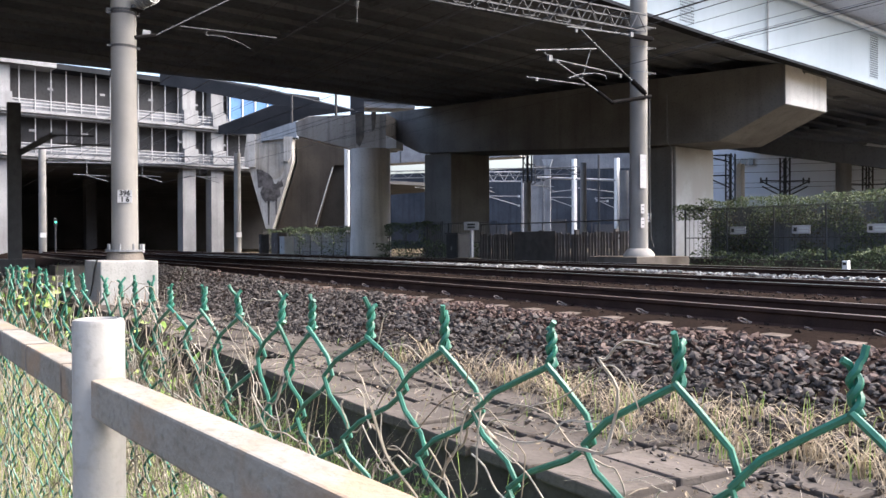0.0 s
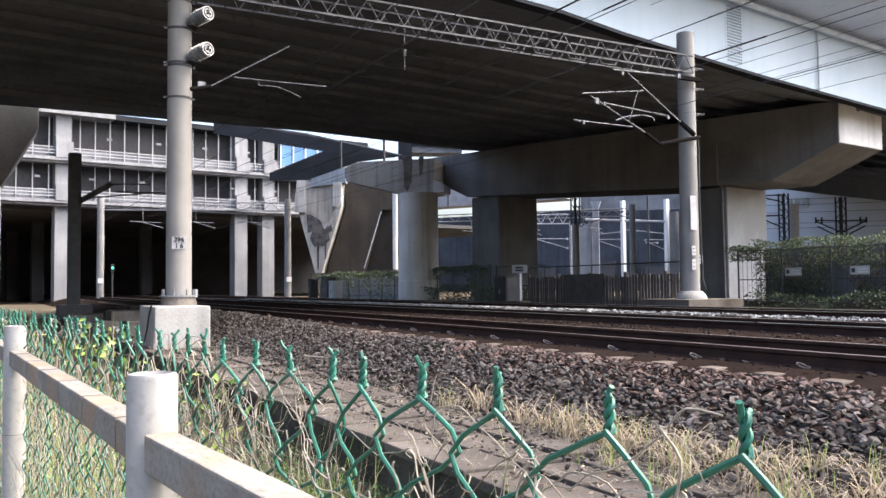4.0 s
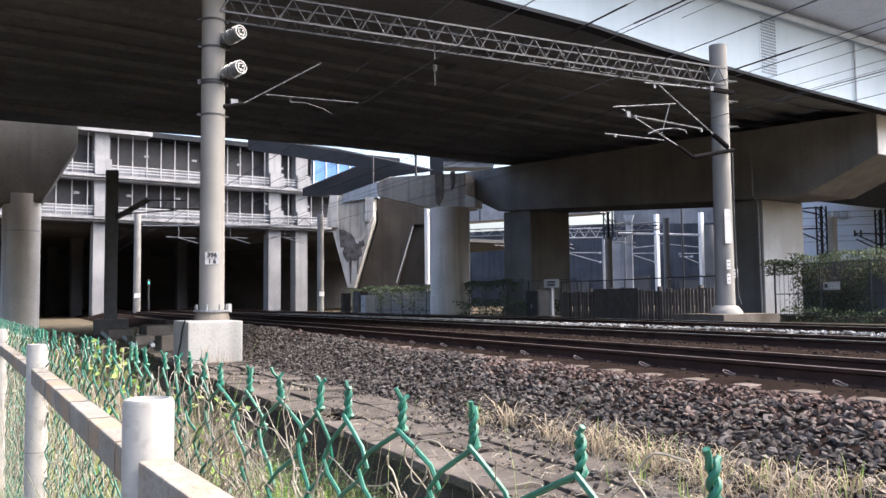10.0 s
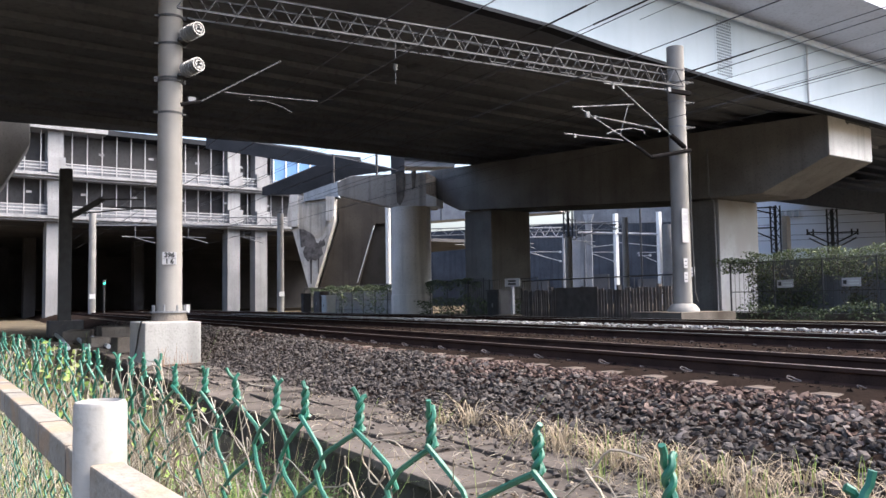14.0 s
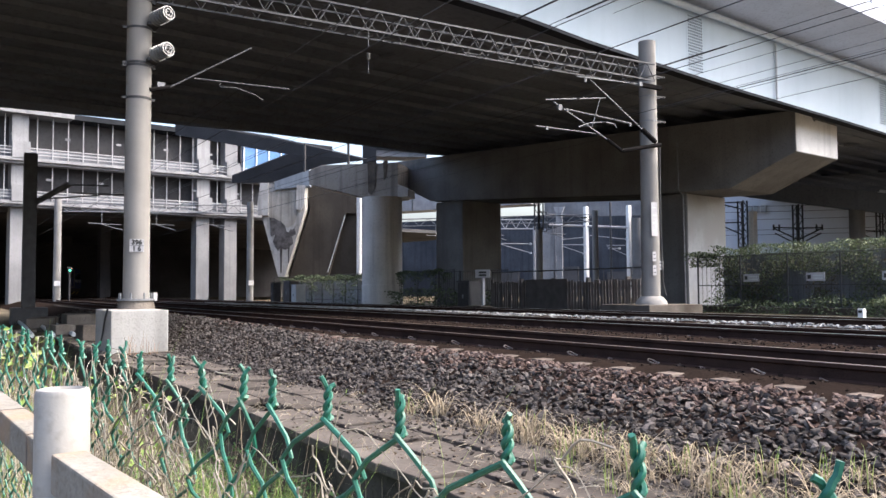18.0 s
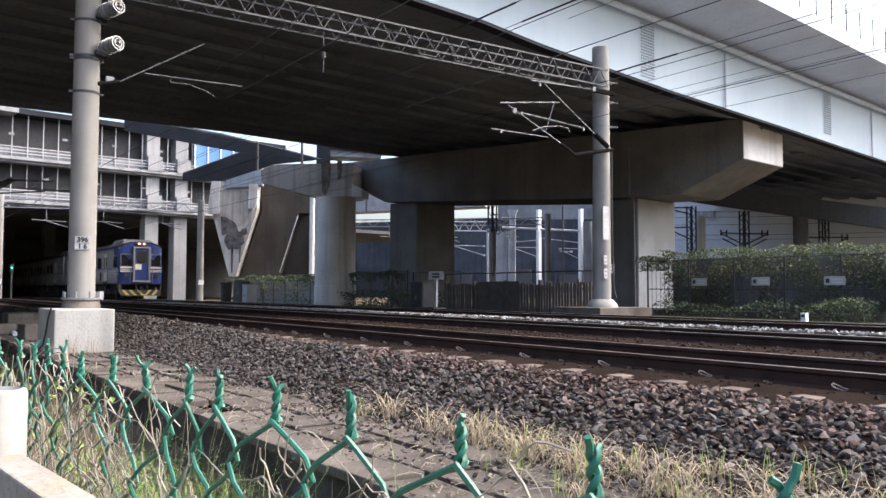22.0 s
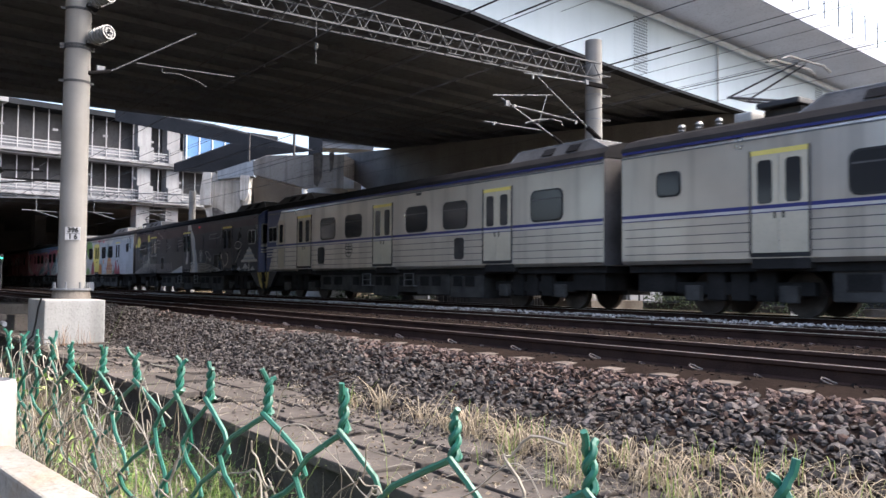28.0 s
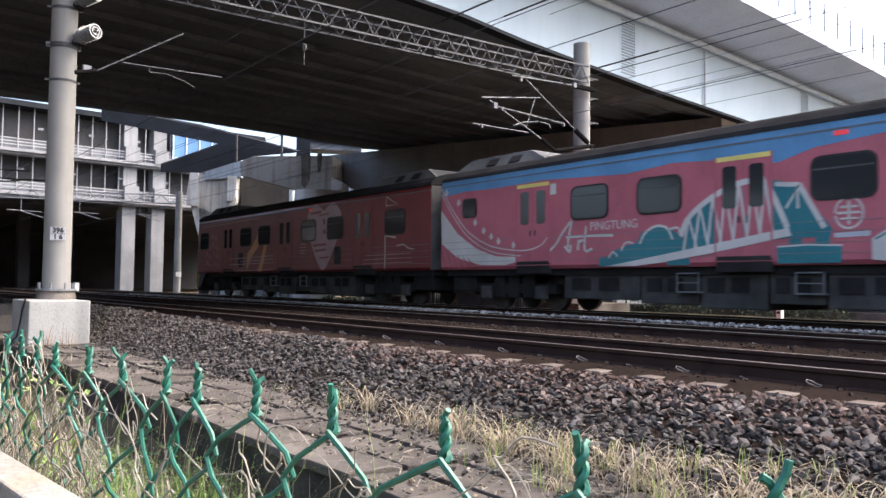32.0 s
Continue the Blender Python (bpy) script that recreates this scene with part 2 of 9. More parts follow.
# ---- building tools ----
class Geo:
    """Collects the corners and faces of one mesh."""

    def __init__(self):
        self.v, self.f, self.smooth = [], [], False

    def add(self, pts, faces):
        o = len(self.v)
        self.v += [tuple(p) for p in pts]
        self.f += [tuple(i + o for i in q) for q in faces]
        return self

    def box(self, x0, x1, y0, y1, z0, z1, m=None):
        pts = [Vector((x, y, z)) for z in (z0, z1) for x, y in ((x0, y0), (x1, y0), (x1, y1), (x0, y1))]
        if m:
            pts = [m @ p for p in pts]
        return self.add(pts, [(3, 2, 1, 0), (4, 5, 6, 7), (0, 1, 5, 4), (1, 2, 6, 5), (2, 3, 7, 6), (3, 0, 4, 7)])

    def prism(self, ring, offset):
        """A flat outline, pushed along offset."""
        n, off = len(ring), Vector(offset)
        a = [Vector(p) for p in ring]
        self.add(a + [p + off for p in a], [tuple(range(n))[::-1], tuple(range(n, 2 * n))] + [(i, (i + 1) % n, n + (i + 1) % n, n + i) for i in range(n)])
        return self

    def tube(self, p, q, r, r2=None, n=8, caps=True):
        p, q = Vector(p), Vector(q)
        r2 = r if r2 is None else r2
        ax = (q - p).normalized()
        u = ax.orthogonal().normalized()
        w = ax.cross(u)
        ring = lambda c, k: [c + (u * math.cos(a) + w * math.sin(a)) * k for a in (2 * math.pi * i / n for i in range(n))]
        faces = [(i, (i + 1) % n, n + (i + 1) % n, n + i) for i in range(n)]
        if caps:
            faces += [tuple(range(n))[::-1], tuple(range(n, 2 * n))]
        return self.add(ring(p, r) + ring(q, r2), faces)

    def path(self, pts, r, n=5, taper=1.0):
        """A round bar along a line of points."""
        pts = [Vector(p) for p in pts]
        out, faces, up = [], [], None
        for i, p in enumerate(pts):
            ax = (pts[min(i + 1, len(pts) - 1)] - pts[max(i - 1, 0)]).normalized()
            u = ax.orthogonal().normalized() if up is None else (up - ax * up.dot(ax)).normalized()
            up = u
            w = ax.cross(u)
            k = r * (1 + (taper - 1) * i / max(1, len(pts) - 1))
            out += [p + (u * math.cos(a) + w * math.sin(a)) * k for a in (2 * math.pi * j / n for j in range(n))]
        for i in range(len(pts) - 1):
            faces += [(i * n + j, i * n + (j + 1) % n, (i + 1) * n + (j + 1) % n, (i + 1) * n + j) for j in range(n)]
        faces += [tuple(range(n))[::-1], tuple(range((len(pts) - 1) * n, len(pts) * n))]
        return self.add(out, faces)

    def lathe(self, prof, m=None, n=24):
        """Turns (radius, height) pairs about z."""
        pts = [Vector((r * math.cos(2 * math.pi * j / n), r * math.sin(2 * math.pi * j / n), z)) for r, z in prof for j in range(n)]
        if m:
            pts = [m @ p for p in pts]
        k = len(prof)
        faces = [(i * n + j, i * n + (j + 1) % n, (i + 1) * n + (j + 1) % n, (i + 1) * n + j) for i in range(k - 1) for j in range(n)]
        faces += [tuple(range(n))[::-1], tuple(range((k - 1) * n, k * n))]
        return self.add(pts, faces)

    def mesh(self, name, mat, smooth=False, bevel=0.0):
        me = bpy.data.meshes.new(name)
        me.from_pydata(self.v, [], self.f)
        if bevel:
            bm = bmesh.new()
            bm.from_mesh(me)
            bmesh.ops.bevel(bm, geom=[e for e in bm.edges if len(e.link_faces) == 2 and e.calc_face_angle(0) > 0.6], offset=bevel, segments=2, affect="EDGES", profile=0.6)
            bm.to_mesh(me)
            bm.free()
        me.materials.append(mat)
        if smooth:
            me.polygons.foreach_set("use_smooth", [True] * len(me.polygons))
            me.set_sharp_from_angle(angle=radians(40))
        me.update()
        return me


def part(name, geo, mat, parent=None, label="", smooth=False, bevel=0.0, kind=""):
    """One mesh object, under a thing or a part where one is given."""
    ob = new(name, geo.mesh(name, mat, smooth, bevel) if isinstance(geo, Geo) else geo)
    if parent:
        ob.parent = parent
    return tagged(ob, label, kind=kind)


def thing(name, label, category, group="", at=None, kind=""):
    ob = new(name)
    ob.empty_display_size = 0.2
    if at is not None:
        ob.matrix_world = at
    return tagged(ob, label, category, group, kind)


def solid(name, geo, mat, label, category="", group="", smooth=False, bevel=0.0, kind=""):
    return tagged(part(name, geo, mat, None, "", smooth, bevel), label, category, group, kind)


def wobble(x, y, k=1.0):
    return noise.noise(Vector((x * k, y * k, 3.7)))


# ---- ground, ballast and tracks; x runs along the line, y across it, z = 0 is the top of the rails ----
def land(x, y):
    """Height of the soil."""
    pts = ((-900, -1.0), (-1.0, -1.0), (0.7, -1.0), (1.3, -1.18), (2.5, -1.2), (2.7, -0.75), (4.5, -0.75), (5.5, -0.7), (17, -0.7), (18.5, -0.35), (60, -0.4), (900, -0.4))
    z = float(np.interp(y, [p[0] for p in pts], [p[1] for p in pts]))
    if x < -21 and y < 4.2:
        k = min(1, (-21 - x) / 4)
        z = z * (1 - k) + k * (-0.62)
    return z


def ground():
    g = Geo()
    xs = [-900, -500, -300, -180, -120, -90, -75, -60, -50, -42, -36, -32, -28] + [-26 + 0.5 * i for i in range(56)] + [3, 5, 8, 14, 25, 60, 150, 400, 900]
    ys = [-900, -300, -100, -40, -15, -6, -3] + [-2 + 0.25 * i for i in range(27)] + [5.2, 6, 8, 11, 14, 17, 18.5, 21, 25, 32, 45, 70, 110, 200, 400, 900]
    for x in xs:
        for y in ys:
            near = 1 if abs(x) < 30 and -4 < y < 5 else 0
            g.v.append((x, y, land(x, y) + near * 0.06 * wobble(x, y, 1.7) + near * 0.02 * wobble(x, y, 6)))
    n = len(ys)
    g.f = [(i * n + j, (i + 1) * n + j, (i + 1) * n + j + 1, i * n + j + 1) for i in range(len(xs) - 1) for j in range(n - 1)]
    tagged(part("ground", g, GROUND, smooth=True), "brown soil with dry litter beside the railway", "ground", kind="structure")


TRACKS = (6.58, 10.42, 14.92)


def bed_height(x, y):
    """Height of the ballast: a slope on the near side, a heap by the mast, and the bed of three tracks."""
    heap = max(0.0, 1 - ((x + 20) / 8.5) ** 2)
    heap += 0.3 * max(0, 1 - ((x + 10) / 4) ** 2)
    shoulder = -0.235 + 0.235 * heap
    pts = ((3.75, -0.68), (5.2, shoulder), (5.48, -0.17), (5.62, -0.158), (5.7, -0.135), (17.0, -0.135), (18.2, -0.45))
    z = float(np.interp(y, [p[0] for p in pts], [p[1] for p in pts]))
    if 11.5 < y < 13.0:
        z += 0.10 * math.sin((y - 11.5) / 1.5 * math.pi)
    return z + 0.03 * wobble(x, y, 1.3) * (1 if y < 5.4 else 0.25)


def ballast():
    g = Geo()
    xs = [-150, -110, -80, -60, -48] + [-40 + 0.5 * i for i in range(92)] + [8, 12, 20, 40, 80]
    ys = [3.6, 3.75] + [3.9 + 0.15 * i for i in range(13)] + [6.2, 7.2, 8.4, 9.6, 11, 11.5, 11.8, 12.1, 12.4, 12.7, 13.0, 14, 15, 16, 17, 17.6, 18.2]
    for x in xs:
        for y in ys:
            g.v.append((x, y, bed_height(x, y) if y > 3.7 else -0.9))
    n = len(ys)
    g.f = [(i * n + j, (i + 1) * n + j, (i + 1) * n + j + 1, i * n + j + 1) for i in range(len(xs) - 1) for j in range(n - 1)]
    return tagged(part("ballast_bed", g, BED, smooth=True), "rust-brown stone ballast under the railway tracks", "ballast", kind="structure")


ICO = bmesh.new()
bmesh.ops.create_icosphere(ICO, subdivisions=1, radius=1.0)
ICO_V, ICO_F = [v.co.copy() for v in ICO.verts], [tuple(v.index for v in f.verts) for f in ICO.faces]
ICO.free()


def pebble(rng, size, fine=True):
    """A broken stone, its corners pulled about; flattened, with rounded arrises when fine."""
    s = [size * rng.uniform(0.75, 1.2), size * rng.uniform(0.55, 0.95), size * rng.uniform(0.28, 0.55)]
    m = Euler((rng.gauss(0, 0.5), rng.gauss(0, 0.5), rng.uniform(0, 6.3))).to_matrix()
    if fine:
        return [m @ Vector([c * k * 1.05 for c, k in zip(q * rng.uniform(0.5, 1.35), s)]) for q in ICO_V], ICO_F
    pts = [m @ Vector([c * k * rng.uniform(0.55, 1.0) for c, k in zip(q, s)]) for q in
           ((-1, -1, -1), (1, -1, -1), (1, 1, -1), (-1, 1, -1), (-1, -1, 1), (1, -1, 1), (1, 1, 1), (-1, 1, 1))]
    return pts, ((3, 2, 1, 0), (4, 5, 6, 7), (0, 1, 5, 4), (1, 2, 6, 5), (2, 3, 7, 6), (3, 0, 4, 7))


def stones(bed):
    rng = random.Random(5)
    grey, rusty = Geo(), Geo()
    for x0, x1, per, fine in ((-8, 1.5, 680, True), (-16, -8, 540, True), (-26, -16, 330, True), (-40, -26, 90, False)):
        for _ in range(int((x1 - x0) * 1.75 * per)):
            x, y = rng.uniform(x0, x1), rng.uniform(3.72, 5.46)
            pts, fs = pebble(rng, rng.choice((0.016, 0.020, 0.024, 0.028, 0.032, 0.037, 0.045)), fine)
            z = bed_height(x, y) + rng.uniform(-0.008, 0.03) * (1 if y < 5.1 else 0.4)
            rust = (y - 4.75) * 1.6 + 0.5 * wobble(x, y, 0.9) - (0.5 if x < -9 else 0)
            (rusty if rng.random() < rust else grey).add([(p.x + x, p.y + y, p.z + z) for p in pts], fs)
    part("ballast_stones", grey, STONE, bed, "loose grey-brown broken stone", kind="stuff")
    part("rusty_stones", rusty, RUSTY, bed, "loose rust-tinted broken stone near the rail", kind="stuff")
    # the stones lying loose on top of the slope
    kinds = []
    for i in range(12):
        pts, fs = pebble(rng, 0.05)
        kinds.append(Geo().add(pts, fs).mesh("stone", STONE_PIECE))
    for _ in range(300):
        x, y = rng.uniform(-4.6, 0.2), rng.uniform(3.85, 5.3)
        ob = new("stone", rng.choice(kinds))
        ob.parent = bed
        ob.matrix_basis = pose(x, y, bed_height(x, y) + 0.025, 0, 0, rng.uniform(0, 360)) @ Matrix.Scale(rng.uniform(0.55, 1.1), 4)
    g = Geo()
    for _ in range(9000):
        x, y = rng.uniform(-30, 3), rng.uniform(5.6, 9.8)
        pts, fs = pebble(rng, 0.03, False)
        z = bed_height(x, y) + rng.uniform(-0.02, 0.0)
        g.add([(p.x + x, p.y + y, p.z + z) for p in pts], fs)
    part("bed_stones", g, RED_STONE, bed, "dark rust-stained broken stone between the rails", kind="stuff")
    g = Geo()
    for _ in range(4200):
        x, y = -45 + 48 * rng.random() ** 0.8, rng.gauss(12.5, 0.28)
        pts, fs = pebble(rng, 0.034, False)
        z = bed_height(x, y) + rng.uniform(-0.01, 0.03)
        g.add([(p.x + x, p.y + y, p.z + z) for p in pts], fs)
    part("pale_stones", g, PALE_STONE, bed, "fresh pale grey broken stone in a low ridge", kind="stuff")


RUSTY = island("rust-tinted stone", (0.046, 0.031, 0.0265), (0.08, 0.057, 0.049), (0.135, 0.104, 0.093), 0.95)
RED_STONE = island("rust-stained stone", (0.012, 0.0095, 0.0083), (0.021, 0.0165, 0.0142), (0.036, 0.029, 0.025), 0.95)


def rails():
    prof = [(-0.06, -0.15), (0.06, -0.15), (0.06, -0.138), (0.012, -0.12), (0.012, -0.045), (0.033, -0.03), (0.033, -0.003), (-0.033, -0.003), (-0.033, -0.03), (-0.012, -0.045), (-0.012, -0.12), (-0.06, -0.138)]
    for k, yc in enumerate(TRACKS):
        for side in (-0.55, 0.55):
            t = thing("rail", "rusty steel running rail with a worn bright top, clipped to sleepers", "rail", "running rails")
            part("rail_web", Geo().prism([(-160, yc + side + a, b) for a, b in prof], (240, 0, 0)), RUST_RAIL, t)
            part("rail_head", Geo().box(-160, 80, yc + side - 0.029, yc + side + 0.029, -0.003, 0.002), RAIL_HEAD if k == 0 else BRIGHT_HEAD, t, "worn shiny running surface")


def sleepers():
    me = None
    clip = None
    for k, yc in enumerate(TRACKS):
        for i in range(90 if k == 0 else 60):
            x = 3.2 - 0.6 * i
            if me is None:
                ring = [(-0.12, -1.13, -0.30), (0.12, -1.13, -0.30), (0.10, -1.13, -0.15), (-0.10, -1.13, -0.15)]
                me = Geo().prism(ring, (0, 2.26, 0)).mesh("sleeper", SLEEPER, bevel=0.012)
                hook = [(0.06, 0.02, 0.015), (0.03, -0.02, 0.02), (-0.02, -0.06, 0.045), (-0.055, -0.075, 0.07), (-0.06, -0.05, 0.085), (-0.03, -0.02, 0.075), (0.02, 0.01, 0.045), (0.06, 0.03, 0.03)]
                clip = Geo().path(hook, 0.0085, 6).mesh("clip", CLIP)
            t = tagged(new("sleeper", me), "grey concrete sleeper half buried in ballast", "sleeper", "sleepers")
            t.matrix_world = pose(x, yc, 0, 0, 0, 0)
            if k < 2 and i < 34:
                for side in (-0.62, 0.62):
                    c = new("clip", clip)
                    c.parent = t
                    c.matrix_basis = pose(0.0, side, -0.15, 0, 0, 0 if side < 0 else 180) @ Matrix.Scale(0.72 if k == 0 and side < 0 and i % 2 else 0.4, 4)


CLIP = surf("clip steel", (0.26, 0.21, 0.185), (0.16, 0.12, 0.1), 20, 80, 0.7, 0.2, metal=0.3)


def walkway():
    """The cable trough beside the line: a low wall with loose concrete lids."""
    t = thing("cable_trough", "weathered concrete cable trough with cracked and shifted lids", "cable trough", kind="structure")
    x = -38.0
    rng = random.Random(11)
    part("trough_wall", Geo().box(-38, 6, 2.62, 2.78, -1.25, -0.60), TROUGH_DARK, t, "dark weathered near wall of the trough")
    # near-black floor so that the gaps between lids read dark
    part("trough_floor", Geo().box(-38, 6, 2.78, 3.85, -1.25, -0.68), GAP_DARK, t, "dark trough floor below the joints")
    meshes = {}
    while x < 5.5:
        w = rng.choice((0.6, 0.6, 0.5, 0.9))
        for y0, y1 in ((2.58, 3.0), (3.045, 3.41), (3.455, 3.84)):
            if rng.random() < 0.05:
                continue
            key = (w, round(y1 - y0, 2), rng.randrange(3))
            if key not in meshes:
                r2 = random.Random(hash(key[2]) + 3)
                ring = [(0.016 + r2.uniform(0, 0.02), 0, 0), (w - 0.016 - r2.uniform(0, 0.03), 0, 0), (w - 0.016, y1 - y0 - r2.uniform(0, 0.03), 0), (w * 0.5, y1 - y0 - 0.005, 0), (0.016, y1 - y0, 0)]
                meshes[key] = Geo().prism(ring, (0, 0, 0.07)).mesh("lid", LID_CONC, bevel=0.012)
            ob = new("lid", meshes[key])
            ob.parent = t
            ob.matrix_basis = pose(x, y0, -0.655 + rng.uniform(-0.014, 0.018), rng.uniform(-1.8, 1.8), rng.uniform(-1.0, 1.0), rng.uniform(-1.3, 1.3))
        x += w


ground()
bed = ballast()
stones(bed)
rails()
sleepers()
walkway()


# ---- the viaduct: a skewed double deck across the line ----
SKEW = Vector((-0.1357, 0.9907, 0))
ACROSS = Vector((-0.9907, -0.1357, 0))
CORNER = Vector((-21.01, 30.29, 0))


def vp(s, dpt, z):
    """A point s metres along the bent from its free end, dpt metres behind its face."""
    return CORNER + ACROSS * s + SKEW * dpt + Vector((0, 0, z))


def edge_point(y, u, z):
    return Vector((-15.85 - 0.137 * y, y, z)) + ACROSS * u


def bent():
    t = thing("viaduct_bent", "grey concrete portal pier carrying the wide viaduct deck", "viaduct pier", kind="structure")
    prof = [(0.0, 7.86), (0.0, 6.15), (3.0, 4.93), (5.4, 5.0), (8.0, 5.12), (21.4, 6.02), (24.0, 6.2), (27.3, 7.5), (28.4, 7.9), (28.4, 9.2)]
    part("cap_beam", Geo().prism([vp(s, -0.55, z) for s, z in prof][::-1], SKEW * 3.6), CONCRETE, t, "deep crossbeam with tapered free ends", bevel=0.05)
    # paler plate over the beam end puts its daylight into the colour
    part("end_face", Geo().prism([vp(-0.035, -0.53, 6.18), vp(-0.035, 3.03, 6.18), vp(-0.035, 3.03, 7.62), vp(-0.035, 1.2, 7.66), vp(-0.035, 1.05, 7.55), vp(-0.035, 0.85, 7.66), vp(-0.035, 0.8, 7.83), vp(-0.035, -0.53, 7.84)], ACROSS * 0.03), PALE_CONC, t, "end face of the crossbeam, coloured pale as its lit side")
    for s0, s1, ztop in ((5.46, 7.95, 5.0), (21.3, 23.9, 6.1)):
        part("column", Geo().prism([vp(s0, -0.22, -0.9), vp(s1, -0.22, -0.9), vp(s1, 3.0, -0.9), vp(s0, 3.0, -0.9)], (0, 0, ztop + 0.9)), CONCRETE, t, bevel=0.08)
    # lit side of the right column: the light is put in a paler colour
    part("lit_face", Geo().prism([vp(5.43, -0.16, -0.5), vp(5.43, 2.95, -0.5), vp(5.43, 2.95, 4.95), vp(5.43, -0.16, 4.95)], ACROSS * 0.028), PALE_GREY_CONC, t, "column side coloured paler as its lit side")
    part("drain_pipe", Geo().path([vp(5.6, -0.63, 7.3), vp(5.58, -0.63, 5.15), vp(5.56, -0.32, 4.85), vp(5.52, -0.32, -0.4)], 0.04, 8), STEEL, t, "grey rainwater pipe", smooth=True)
    for k in range(9):
        part("bearing_pad", Geo().box(-0.3, 0.3, -0.3, 0.3, 0, 0.12, Matrix.Translation(vp(1.2 + 3.1 * k, 1.5, 7.87 + 0.05 * (1.2 + 3.1 * k)))), CONCRETE, t)


def loft(rings):
    """A closed body through a row of outlines with as many corners each."""
    g, n = Geo(), len(rings[0])
    faces = [tuple(range(n)), tuple(range((len(rings) - 1) * n, len(rings) * n))[::-1]]
    for i in range(len(rings) - 1):
        faces += [(i * n + j, (i + 1) * n + j, (i + 1) * n + (j + 1) % n, i * n + (j + 1) % n) for j in range(n)]
    return g.add([p for r in rings for p in r], faces)


def deck():
    t = thing("viaduct_deck", "broad dark concrete viaduct deck with ribbed underside", "viaduct deck", kind="structure")
    y0, y1 = -60.0, 95.0
    rise = lambda u: 8.0 + 0.048 * u
    length = SKEW * ((y1 - y0) / 0.9907)
    # the outer edge dips as the deck runs on: distance across the line, height of the edge
    dips = ((y0, 8.02), (8, 8.02), (13.5, 7.98), (16, 7.82), (19.7, 7.70), (23, 7.60), (27, 7.55), (31.5, 7.50), (37, 7.40), (50, 7.2), (y1, 6.9))
    lip = lambda u0, u1, d0, d1: loft([[edge_point(y, u0, z + d0), edge_point(y, u0, z + d1), edge_point(y, u1, z + d1 + 0.05), edge_point(y, u1, z + d0)] for y, z in dips])
    part("slab", loft([[edge_point(y, 0, z), edge_point(y, 0, z + 0.02), edge_point(y, 4.2, rise(4.2) + 0.56), edge_point(y, 24.6, rise(24.6) + 0.9), edge_point(y, 24.6, rise(24.6) + 0.42), edge_point(y, 4.0, rise(4) + 0.42)] for y, z in dips]), DECK_CONC, t)
    # the edge's shade is in its colour
    part("edge_beam", lip(-0.05, 0.32, -0.05, 0.05), SHADE_CONC, t, "edge beam of the deck, coloured dark as shade")
    part("far_edge_beam", Geo().prism([edge_point(y0, u, rise(u) + dz) for u, dz in ((24.3, -0.06), (24.3, 1.0), (24.66, 1.0), (24.66, -0.06))], length), DECK_CONC, t)
    wing = [edge_point(25, 24.6, rise(24.6) + 0.1), edge_point(y0, 24.6, rise(24.6) + 0.1), edge_point(y0, 36, rise(24.6) + 0.1)]
    part("widening", Geo().prism(wing, (0, 0, 0.7)), DECK_CONC, t, "widening wedge of the deck")
    for k in range(1, 12):
        u = 1.9 + 2.05 * k
        part("girder", Geo().prism([edge_point(y0, u + a, rise(u) + b) for a, b in ((-0.42, 0.22), (-0.46, 0.44), (0.46, 0.44), (0.42, 0.22))], length), DECK_CONC, t)
    for k, yy in enumerate((-28, -14, 0, 14, 44, 58)):
        part("cross_rib", Geo().prism([edge_point(yy, 4.3, rise(4.3) + 0.27), edge_point(yy, 24.3, rise(24.3) + 0.27), edge_point(yy, 24.3, rise(24.3) + 0.44), edge_point(yy, 4.3, rise(4.3) + 0.44)], SKEW * 0.5), DECK_CONC, t)


